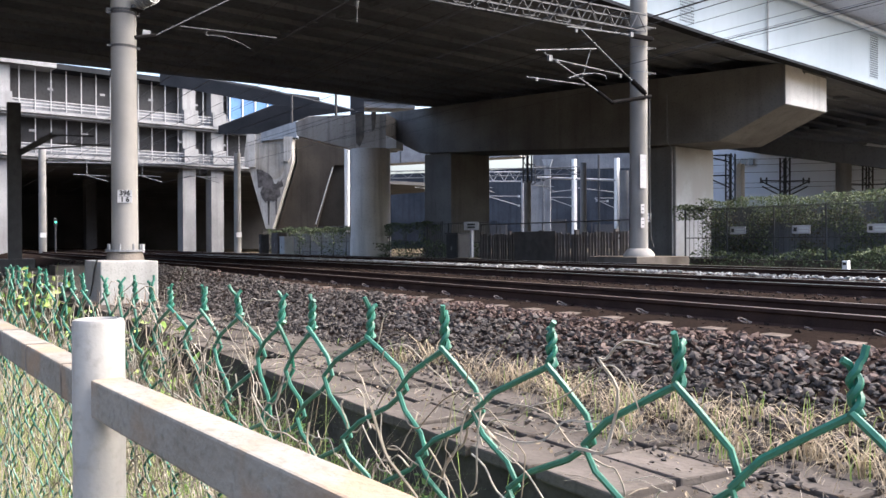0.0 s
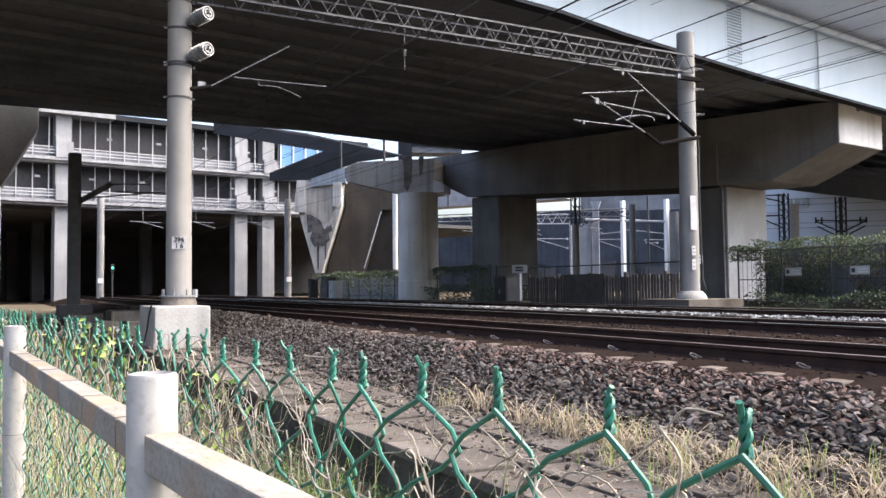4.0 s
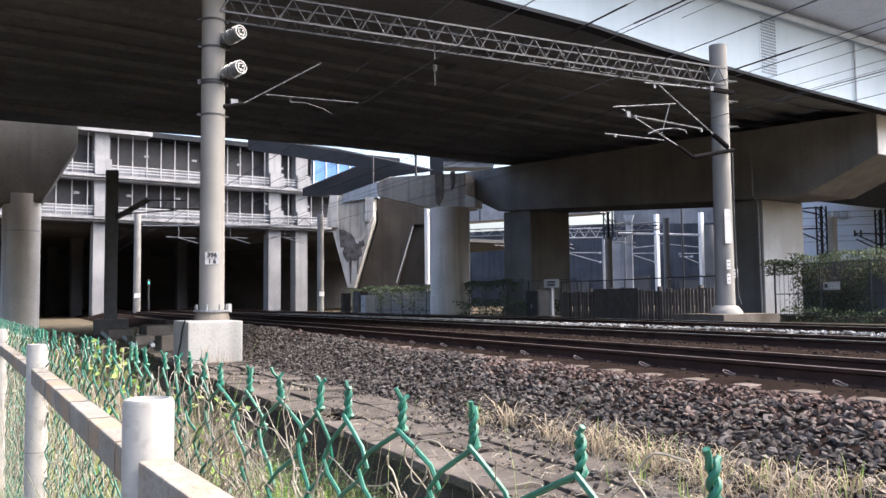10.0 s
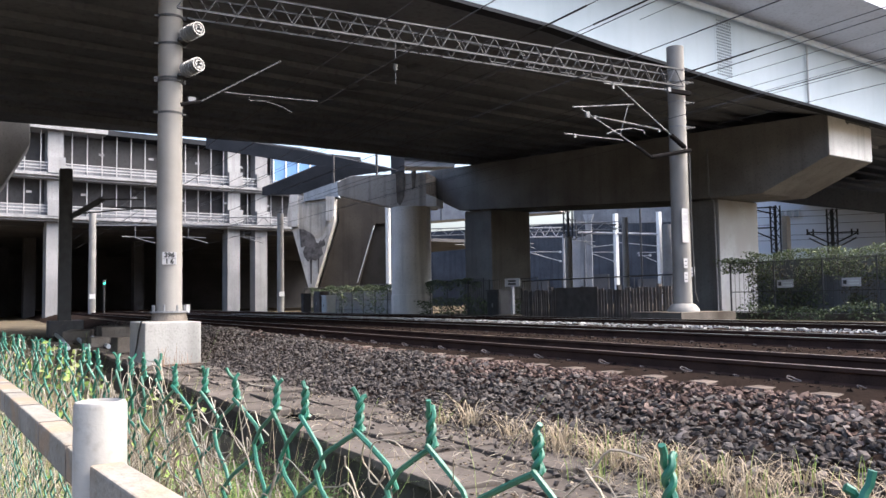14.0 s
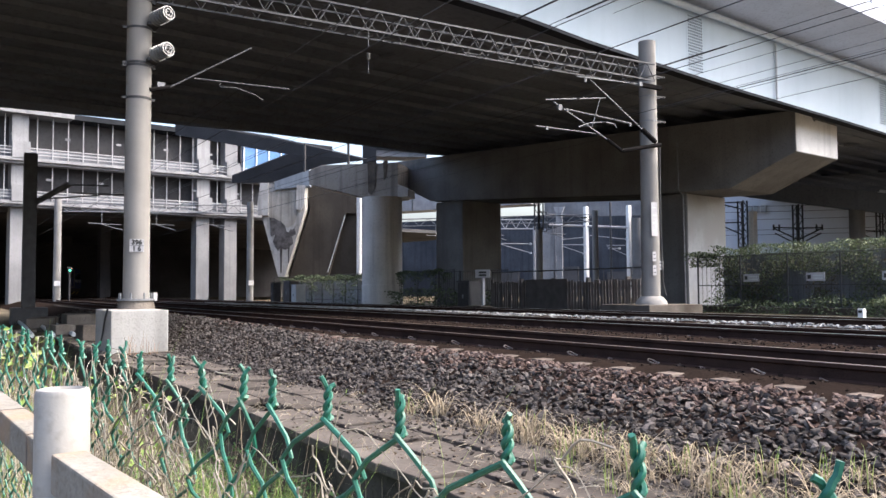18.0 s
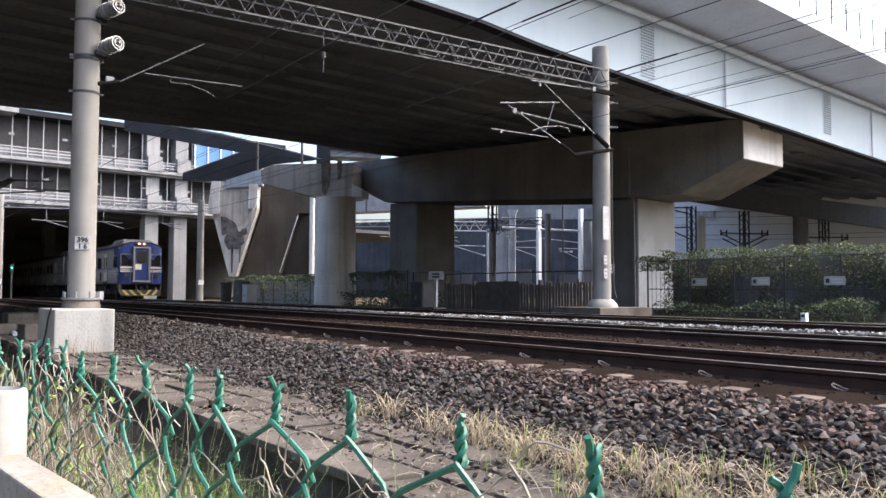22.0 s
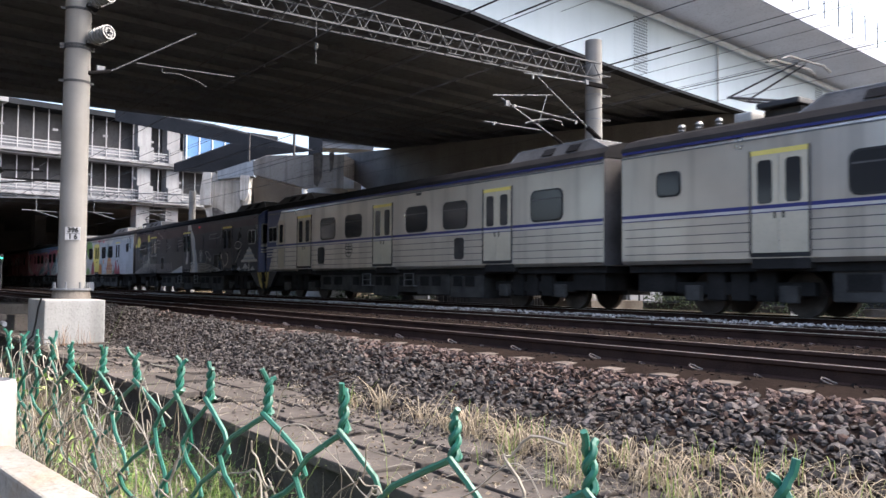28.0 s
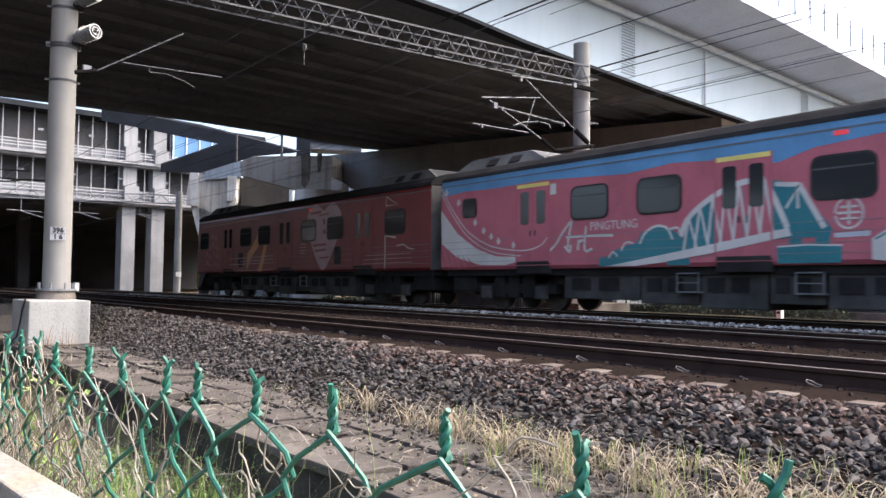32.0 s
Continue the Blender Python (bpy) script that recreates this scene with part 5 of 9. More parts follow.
def posts():
    for x, y, z in ((-1.06, 0.132, 0.4835), (-2.68, 0.027, 0.4835), (-4.5, -0.112, 0.4835), (-6.2, -0.22, 0.4835), (0.75, 0.315, 0.4835)):
        t = thing("fence_post", "round white-painted steel post with a capped top", "fence post", "fence posts")
        part("tube", Geo().lathe([(0.030, -1.1), (0.030, z - 0.006), (0.0282, z - 0.001), (0.024, z), (0.023, z - 0.004)], Matrix.Translation((x, y, 0)), 36), PIPE_PAINT, t, smooth=True)
        part("wire_tie", Geo().lathe([(0.0309, z - 0.31), (0.0309, z - 0.308)], Matrix.Translation((x, y, 0)), 20), TIE, t)
        part("bracket", Geo().box(x - 0.033, x + 0.033, y - 0.012, y + 0.012, 0.37, 0.398), STEEL, t)
    pts = [(0.75, 0.315), (-1.06, 0.132), (-2.68, 0.027), (-4.5, -0.112), (-6.2, -0.22)]
    for (xa, ya), (xb, yb) in zip(pts, pts[1:]):
        rail = thing("fence_rail", "square cream-painted steel rail, rusting along its top", "fence rail", "fence rails")
        d = Vector((xb - xa, yb - ya, 0))
        L = d.length - 0.064
        m = Matrix.Translation((xa, ya, 0.393)) @ Matrix.Rotation(math.atan2(d.y, d.x), 4, "Z")
        part("rail_tube", Geo().box(0.032, 0.032 + L, -0.0185, 0.0185, -0.022, 0.022, m), RAIL_PAINT, rail, bevel=0.003)
        for k in range(6) if xa < 0 else ():
            xx = 0.12 + L * k / 6
            part("wire_tie", Geo().box(xx, xx + 0.0014, -0.0198, 0.0198, -0.0233, 0.0233, m), TIE, rail)


wire_fence()
posts()


# ---- plants ----
DRY = island("dry grass", (0.27, 0.215, 0.145), (0.34, 0.285, 0.205), (0.17, 0.13, 0.09), 0.8, 0, trans=0.3)
STRAW = island("bleached stems", (0.36, 0.33, 0.275), (0.28, 0.245, 0.195), (0.20, 0.165, 0.12), 0.8, 0, trans=0.15)
FRESH = island("fresh grass", (0.12, 0.20, 0.045), (0.19, 0.28, 0.07), (0.30, 0.32, 0.12), 0.6, 0, trans=0.35)
LEAF = island("small green leaves", (0.075, 0.15, 0.045), (0.13, 0.23, 0.07), (0.22, 0.31, 0.10), 0.5, 0, trans=0.3)
HEDGE = island("hedge leaves", (0.05, 0.068, 0.04), (0.08, 0.103, 0.06), (0.14, 0.165, 0.088), 0.6, 0, trans=0.3)
WITHER = island("withered creeper", (0.085, 0.075, 0.05), (0.12, 0.105, 0.07), (0.06, 0.05, 0.036), 0.8, 0, trans=0.2)
REDWEED = island("withered red weed", (0.20, 0.12, 0.08), (0.27, 0.18, 0.12), (0.14, 0.09, 0.06), 0.9, 0)


def blade(g, rng, base, height, reach, width, heading=None, seg=5):
    """One arching blade of grass."""
    a = rng.uniform(0, 6.283) if heading is None else heading + rng.uniform(-0.7, 0.7)
    d, w = Vector((math.cos(a), math.sin(a), 0)), Vector((-math.sin(a), math.cos(a), 0)) * width
    o = len(g.v)
    for i in range(seg):
        f = i / (seg - 1)
        p = Vector(base) + d * (reach * f ** 1.6) + Vector((0, 0, height * (f * 1.6 - 0.6 * f ** 2.2 - 0.45 * f ** 4 * (reach / max(height, 0.01)))))
        k = (1 - f * 0.9)
        g.v += [tuple(p - w * k), tuple(p + w * k)]
    g.f += [(o + 2 * i, o + 2 * i + 1, o + 2 * i + 3, o + 2 * i + 2) for i in range(seg - 1)]


def arch(g, rng, base, length, start, bend, width, seg=7):
    """A limp blade that rises steeply and bows over."""
    a = rng.uniform(0, 6.283)
    d, w = Vector((math.cos(a), math.sin(a), 0)), Vector((-math.sin(a), math.cos(a), 0)) * width
    p, o, step = Vector(base), len(g.v), length / (seg - 1)
    for i in range(seg):
        f = i / (seg - 1)
        k = 1 - 0.85 * f
        g.v += [tuple(p - w * k), tuple(p + w * k)]
        e = start - bend * f ** 1.2
        p = p + (d * math.cos(e) + Vector((0, 0, math.sin(e)))) * step
    g.f += [(o + 2 * i, o + 2 * i + 1, o + 2 * i + 3, o + 2 * i + 2) for i in range(seg - 1)]


def leaf(g, rng, p, size):
    m = Euler((rng.uniform(-1.1, 1.1), rng.uniform(-1.1, 1.1), rng.uniform(0, 6.3))).to_matrix()
    pts = [Vector(p) + m @ Vector(q) * size for q in ((-0.5, 0, 0), (0, -0.32, 0.08), (0.55, 0, -0.05), (0, 0.32, 0.08))]
    g.add(pts, [(0, 1, 2), (0, 2, 3)])


def fence_line(x):
    """How far the mesh stands across, at x."""
    return float(np.interp(-x, [-p[0] for p in TIPS], [p[1] for p in TIPS]))


def fence_growth():
    rng = random.Random(21)
    dry, fresh, straw, leaves = Geo(), Geo(), Geo(), Geo()
    for _ in range(6200):
        x = -0.45 - 8.5 * rng.random() ** 1.5
        y = fence_line(x) + rng.uniform(0.02, 0.5)
        base = (x, y, land(x, y))
        tall = min(1.5, max(0.25, rng.gauss(1.05, 0.3))) * (1 if x < -0.9 else 0.62)
        if x > -1.6 and rng.random() < 0.7:
            continue
        g = dry if rng.random() < 0.45 else fresh
        if rng.random() < 0.5:
            blade(g, rng, base, tall, rng.uniform(0.1, 0.5), rng.uniform(0.0008, 0.0019), seg=6)
        else:
            arch(g, rng, base, tall * 1.1, rng.uniform(1.2, 1.55), rng.uniform(0.5, 2.4), rng.uniform(0.0008, 0.0018), 8)

    def vine(x, z, steps, reach, r):
        y = fence_line(x) + rng.uniform(-0.012, 0.02)
        pts = [Vector((x, y, z))]
        d = Vector((rng.uniform(-1, 1), rng.uniform(-0.3, 0.3), rng.uniform(-1.2, 0.7)))
        for i in range(steps):
            d = (d + Vector((rng.uniform(-1.1, 1.1), rng.uniform(-0.4, 0.4), rng.uniform(-1.1, 0.85)))) * 0.74
            q = pts[-1] + d * reach
            q.z = min(q.z, FENCE_TOP + 0.02)
            q.y += (fence_line(q.x) - q.y) * 0.35
            pts.append(q)
        straw.path(smooth_line(pts, 3), r * 0.72, 4, 0.5)

    for _ in range(470):
        vine(-0.45 - 1.0 * rng.random(), FENCE_TOP - 0.02 - rng.random() * 0.5, rng.randrange(9, 18), rng.uniform(0.011, 0.024), rng.uniform(0.0006, 0.0015))
    for _ in range(1600):
        vine(-0.95 - 4.5 * rng.random() ** 1.4, FENCE_TOP - rng.random() * 0.6, rng.randrange(6, 11), rng.uniform(0.018, 0.04), rng.uniform(0.0007, 0.0017))
    for _ in range(6):
        vine(-0.2 - 0.4 * rng.random(), FENCE_TOP - 0.05 - rng.random() * 0.1, 8, 0.025, rng.uniform(0.0012, 0.002))
    for _ in range(1000):
        x = -1.15 - 5 * rng.random() ** 1.4
        z = rng.uniform(-0.6, 0.46) if rng.random() < 0.7 else rng.uniform(0.35, 0.5)
        leaf(leaves, rng, (x, fence_line(x) + rng.uniform(0.0, 0.07), min(z, 0.45)), rng.uniform(0.010, 0.024))
    for _ in range(40):
        x = rng.gauss(-1.75, 0.07)
        leaf(leaves, rng, (x, fence_line(x) + rng.gauss(0, 0.02), rng.gauss(0.48, 0.02)), rng.uniform(0.010, 0.02))
    tagged(part("dry_grass", dry, DRY), "tall dry grass along the fence", "grass", kind="stuff")
    tagged(part("green_grass", fresh, FRESH), "green grass blades among the dry ones", "grass", kind="stuff")
    tagged(part("dead_vines", straw, STRAW), "bleached dead vine stems tangled in the fence", "vines", kind="stuff")
    tagged(part("fence_leaves", leaves, FRESH), "yellow-green leaves in the fence growth", "leaves", kind="stuff")


def ditch_cover():
    rng = random.Random(31)
    g, d = Geo(), Geo()
    for _ in range(20000):
        x, y = rng.uniform(-9, 4.5), rng.uniform(0.7, 2.6)
        if wobble(x, y, 1.1) < -0.6 or x > 1 + 3.5 * rng.random():
            continue
        leaf(g, rng, (x, y, land(x, y) + 0.03 + 0.22 * max(0, wobble(x, y, 0.8)) * rng.random() + 0.05 * rng.random()), rng.uniform(0.025, 0.06))
    for _ in range(9000):
        x, y = rng.uniform(-4.5, -0.2), rng.uniform(0.6, 2.6)
        leaf(g, rng, (x, y, land(x, y) + 0.03 + 0.3 * max(0, wobble(x, y, 1.2)) * rng.random() + 0.06 * rng.random()), rng.uniform(0.03, 0.06))
    for _ in range(2600):
        x, y = rng.uniform(-14, 1), rng.uniform(0.7, 2.6)
        blade(d, rng, (x, y, land(x, y)), rng.uniform(0.1, 0.4), rng.uniform(0.05, 0.3), 0.003)
    f = Geo()
    for _ in range(5200):
        x = rng.uniform(-7, -0.3)
        y = rng.uniform(fence_line(x) + 0.15, 2.5)
        blade(f, rng, (x, y, land(x, y)), rng.uniform(0.12, 0.5), rng.uniform(0.05, 0.3), rng.uniform(0.002, 0.004))
    tagged(part("ditch_green", f, FRESH), "yellow-green grass filling the ditch", "grass", kind="stuff")
    tagged(part("creeper", g, LEAF), "dark green creeping leaves on the ditch floor", "creeper", kind="stuff")
    tagged(part("ditch_grass", d, DRY), "straggling dry grass in the ditch", "grass", kind="stuff")


def tufts():
    rng = random.Random(41)
    spots = [(-6.6, 3.98, 1.25, 0.1), (-7.0, 3.92, 0.7, 0.6), (-5.9, 3.98, 0.9, 0.0), (-5.45, 3.92, 1.05, 0.1), (-5.1, 3.88, 1.15, 0.2), (-4.75, 3.95, 0.9, 0.2), (-4.45, 3.8, 1.05, 0.4), (-4.25, 3.55, 0.4, 1.0),
             (-3.95, 3.85, 1.2, 0.3), (-3.7, 3.7, 0.9, 0.3), (-3.35, 3.9, 1.05, 0.25), (-3.05, 3.8, 0.9, 0.7), (-2.85, 3.65, 0.6, 1.0), (-2.65, 3.92, 1.1, 0.3), (-2.3, 3.82, 1.1, 0.5), (-1.95, 3.9, 1.1, 0.3),
             (-1.6, 3.8, 1.2, 0.4), (-1.2, 3.9, 1.0, 0.2), (-0.8, 3.8, 1.2, 0.4), (-0.4, 3.85, 1.1, 0.2), (-3.55, 3.42, 0.45, 0.9), (-8.4, 4.0, 0.35, 0.1), (-0.0, 3.8, 1.1, 0.3),
             (-5.3, 4.1, 0.9, 0.5), (-4.6, 4.08, 0.9, 1.0), (-4.1, 4.06, 0.95, 0.9), (-3.75, 4.12, 0.8, 1.0), (-3.45, 4.18, 0.75, 0.5), (-3.2, 4.22, 0.75, 0.9), (-2.95, 4.3, 0.6, 0.5), (-2.7, 4.36, 0.65, 0.9), (-2.5, 4.5, 0.45, 0.4), (-2.3, 4.2, 0.8, 0.3), (-2.0, 4.28, 0.85, 0.2), (-1.7, 4.22, 0.9, 0.4), (-1.4, 4.3, 0.8, 0.3), (-1.1, 4.2, 0.9, 0.2), (-0.75, 4.25, 0.9, 0.3), (-0.4, 4.2, 0.9, 0.2), (-1.85, 4.05, 0.9, 0.3), (-1.3, 4.05, 0.9, 0.5)]
    for x, y, s, green in spots:
        t = thing("grass_tuft", "arching dry grass tuft at the ballast edge", "grass", "grass tufts")
        d, f = Geo(), Geo()
        z = max(-0.60, bed_height(x, y) - 0.02)
        for _ in range(int(42 * s)):
            b = (x + rng.gauss(0, 0.055 * s), y + rng.gauss(0, 0.04), z)
            arch(d, rng, b, rng.uniform(0.28, 0.66) * s, rng.uniform(0.85, 1.5), rng.uniform(2.7, 4.2), rng.uniform(0.003, 0.0056))
        for _ in range(int(14 * s)):
            b = (x + rng.gauss(0, 0.16), y + rng.gauss(0, 0.08), z)
            arch(d, rng, b, rng.uniform(0.12, 0.32), rng.uniform(0.5, 1.3), rng.uniform(0.8, 2.5), 0.0022)
        for _ in range(int(12 * green)):
            b = (x + rng.gauss(0, 0.08), y + rng.gauss(0, 0.05) - 0.05, z)
            blade(f, rng, b, rng.uniform(0.1, 0.3), rng.uniform(0.02, 0.14), 0.0042)
        part("dry_grass", d, DRY, t, "dry straw-coloured blades", kind="stuff")
        if green:
            part("fresh_grass", f, FRESH, t, "bright green blades", kind="stuff")
    t = thing("withered_weed", "withered reddish weed at the foot of the footing block", "weed")
    g = Geo()
    for _ in range(60):
        b = (-16.3 + rng.uniform(-0.1, 0.25), 3.15 + rng.gauss(0, 0.22), -0.62)
        blade(g, rng, b, rng.uniform(0.12, 0.5), rng.uniform(0.04, 0.25), 0.0045)
    part("stem_clump", g, REDWEED, t, kind="stuff")


fence_growth()
ditch_cover()
tufts()


def leafy_run(name, label, a, b, top, thick, count, size, seed, floor=-0.4, ragged=0.35, droop=0.0, gap=-0.22, mat=None):
    """A fence buried in climbing leaves: each leaf apart, thicker towards the top."""
    rng = random.Random(seed)
    g = Geo()
    a, b = Vector((*a, 0)), Vector((*b, 0))
    n = (b - a).normalized().cross(Vector((0, 0, 1)))
    for _ in range(count):
        f = rng.random()
        p = a.lerp(b, f)
        up = top + ragged * wobble(p.x * 0.9, p.y * 0.9 + seed, 0.9) + 0.12 * rng.random()
        q = rng.random()
        z = floor + (up - floor) * (1 - q ** (1.7 + droop))
        if noise.noise(Vector((p.x * 0.7, z * 0.9, seed))) < gap and z < up - 0.45:
            continue
        o = rng.gauss(0, thick * 0.5) * (0.4 + 0.6 * (z - floor) / (up - floor))
        leaf(g, rng, p + n * o + Vector((0, 0, z)), size * rng.uniform(0.6, 1.3))
    return tagged(part(name, g, mat or HEDGE), label, "hedge", kind="stuff")


leafy_run("hedge", "overgrown green climbing hedge on a trackside fence", (-22.95, 27.1), (6, 27.1), 2.1, 0.42, 40000, 0.10, 2, ragged=0.3, droop=-0.45, gap=-0.2)
leafy_run("dead_creeper", "brown withered creeper among the green hedge", (-22.6, 26.95), (4, 26.95), 1.7, 0.3, 9000, 0.09, 4, ragged=0.3, droop=-0.75, gap=-0.05, mat=WITHER)
leafy_run("creeper_fence", "green creeper hanging over a low trackside fence", (-66, 24.4), (-39, 24.4), 1.55, 0.22, 6000, 0.15, 7, droop=0.9, gap=-0.05)
leafy_run("hedge_overhang", "leafy end of the hedge leaning past its fence", (-24.1, 26.9), (-22.6, 26.9), 1.95, 0.4, 900, 0.10, 12, floor=1.45, ragged=0.12, gap=-1)
leafy_run("roadside_shrub", "fresh green shrub growing before the hedge", (-15.4, 25.5), (-13.4, 25.5), 0.25, 0.55, 1100, 0.10, 9)


# ---- trackside things ----
def dark_mast():
    t = thing("steel_mast", "dark square steel mast with a short bracket arm", "mast")
    part("shaft", Geo().box(-34.95, -34.5, 2.65, 3.1, -0.7, 5.85), DARK_STEEL, t, bevel=0.02)
    part("base", Geo().box(-35.3, -34.1, 2.3, 3.5, -0.8, 0.0), DARK_STEEL, t)
    part("arm", Geo().box(-0.05, 0.05, 0, 1.45, -0.11, 0.11, Matrix.Translation((-34.55, 3.0, 3.95)) @ Matrix.Rotation(radians(33), 4, "X")), DARK_STEEL, t)
    for a, b in (((-34.4, 4.1, 4.7), (-34.3, 5.6, 4.75)), ((-34.4, 3.2, 4.1), (-34.3, 5.3, 4.35)), ((-34.4, 4.3, 4.4), (-34.3, 6.3, 4.42))):
        part("arm_tube", Geo().tube(a, b, 0.03, n=6), DARK_STEEL, t)


def lattice_mast(x, y, z0, z1, label="dark steel lattice mast behind the viaduct", arms=False, h0=-0.6):
    t = thing("lattice_mast", label, "lattice mast", "lattice masts")
    w = 0.22
    for dx in (-w, w):
        for dy in (-w, w):
            part("leg", Geo().box(x + dx - 0.04, x + dx + 0.04, y + dy - 0.04, y + dy + 0.04, z0, z1), DARK_STEEL, t)
    n = max(3, int((z1 - z0) / 0.45))
    st = (z1 - z0) / n
    for i in range(n):
        s = 1 if i % 2 else -1
        part("lacing", Geo().tube((x - w * s, y - w, z0 + st * i), (x + w * s, y - w, z0 + st * (i + 1)), 0.03, n=5), DARK_STEEL, t)
        part("lacing", Geo().tube((x + w, y - w * s, z0 + st * i), (x + w, y + w * s, z0 + st * (i + 1)), 0.03, n=5), DARK_STEEL, t)
    if h0 < z0:
        part("pole", Geo().tube((x, y, h0), (x, y, z0 + 0.1), 0.26, n=14), POLE_CONC, t, smooth=True)
    if arms:
        r = Vector((0.48, 0.877, 0))
        for s in (-1, 1):
            for dz, k in ((-1.6, 1.7), (-1.95, 1.6)):
                part("cross_arm", Geo().tube((x, y, z1 + dz - 0.8), Vector((x, y, z1 + dz)) + r * s * k, 0.05, n=6), DARK_STEEL, t)
            part("cross_arm", Geo().tube((x, y, z1 - 1.6), Vector((x, y, z1 - 1.55)) + r * s * 1.75, 0.045, n=6), DARK_STEEL, t)
            for k in (1.3, 1.7):
                part("arm_insulator", Geo().tube(Vector((x, y, z1 - 1.75)) + r * s * k, Vector((x, y, z1 - 1.35)) + r * s * k, 0.06, n=8), DARK_STEEL, t)
    return t


def far_portal(x0, y0, x1, y1, ztop, label):
    t = thing("portal_gantry", label, "catenary gantry", "catenary gantries")
    a, b = Vector((x0, y0, 0)), Vector((x1, y1, 0))
    for p in (a, b):
        part("mast", Geo().lathe([(0.26, -0.6), (0.24, ztop + 0.3)], Matrix.Translation(p), 18), POLE_CONC, t, smooth=True)
        part("mast_sign", Geo().box(p.x + 0.27, p.x + 0.29, p.y - 0.2, p.y + 0.2, 1.0, 1.35), WHITE_PAINT, t)
    for z in (ztop - 0.6, ztop):
        part("chord", Geo().tube(a + Vector((0, 0, z)), b + Vector((0, 0, z)), 0.045, n=6), STEEL, t)
    n = 22
    for i in range(n):
        p, q = a.lerp(b, i / n), a.lerp(b, (i + 1) / n)
        s = i % 2
        part("diagonal", Geo().tube(p + Vector((0, 0, ztop - 0.6 * s)), q + Vector((0, 0, ztop - 0.6 * (1 - s))), 0.03, n=5), STEEL, t)
    for f in (0.22, 0.5, 0.8):
        p = a.lerp(b, f)
        part("drop_arm", Geo().path([p + Vector((0, 0, ztop - 0.6)), p + Vector((0, 0, ztop - 1.5)), p + Vector((0.1, 1.4, ztop - 1.9))], 0.035, 6), STEEL, t)
        part("steady_tube", Geo().tube(p + Vector((0, -0.9, ztop - 1.45)), p + Vector((0, 1.3, ztop - 1.5)), 0.03, n=6), STEEL, t)


def signal_lamp():
    t = thing("signal_lamp", "small railway signal showing a green light", "signal")
    part("post", Geo().tube((-63.9, 7.9, -0.6), (-63.9, 7.9, 1.8), 0.06, n=8), DARK_STEEL, t)
    part("hood", Geo().box(-64.1, -63.78, 7.8, 8.0, 1.85, 2.35), DARK_STEEL, t, bevel=0.03)
    part("lens", Geo().tube((-63.79, 7.9, 2.1), (-63.74, 7.9, 2.1), 0.06, n=14), glow("green signal", (0.05, 0.9, 0.45), 2.0), t, "lit green lens")


def km_sign():
    t = thing("trackside_sign", "white trackside board on a short white post", "sign")
    p = part("board", Geo().prism([(-26.75, 17.85, 1.04), (-26.25, 18.2, 1.04), (-26.25, 18.2, 1.36), (-26.75, 17.85, 1.36)], (-0.02, 0.03, 0)), RAIL_GREY, t)
    for dz in (1.11, 1.22):
        part("mark", Geo().prism([(-26.62, 17.925, dz), (-26.36, 18.1, dz), (-26.36, 18.1, dz + 0.07), (-26.62, 17.925, dz + 0.07)], (0.006, -0.009, 0)), BLACK, p)
    part("post", Geo().box(-26.55, -26.45, 18.0, 18.1, -0.5, 1.04), RAIL_GREY, t)
    solid("flat_stone", Geo().prism([(-27.1, 17.6, -0.25), (-25.9, 17.5, -0.25), (-25.8, 18.0, -0.25), (-26.9, 18.2, -0.25)], (0, 0, 0.22)), OLD_CONC, "flat pale stone slab beside the far track", "stone", bevel=0.03)


def cabinet(x, y, w, d, h, label, mat, z=-0.45):
    t = thing("relay_cabinet", label, "cabinet", "relay cabinets")
    part("body", Geo().box(x - w / 2, x + w / 2, y - d / 2, y + d / 2, z, z + h), mat, t, bevel=0.02)
    part("lid", Geo().box(x - w / 2 - 0.04, x + w / 2 + 0.04, y - d / 2 - 0.04, y + d / 2 + 0.04, z + h, z + h + 0.05), mat, t)
    part("door", Geo().box(x + w / 2, x + w / 2 + 0.02, y - d / 2 + 0.06, y + d / 2 - 0.06, z + 0.15, z + h - 0.08), mat, t)
    part("front_door", Geo().box(x - w / 2 + 0.06, x + w / 2 - 0.06, y - d / 2 - 0.02, y - d / 2, z + 0.15, z + h - 0.08), mat, t)
    part("handle", Geo().box(x - 0.03, x + 0.03, y - d / 2 - 0.05, y - d / 2 - 0.02, z + h * 0.5, z + h * 0.62), STEEL, t)


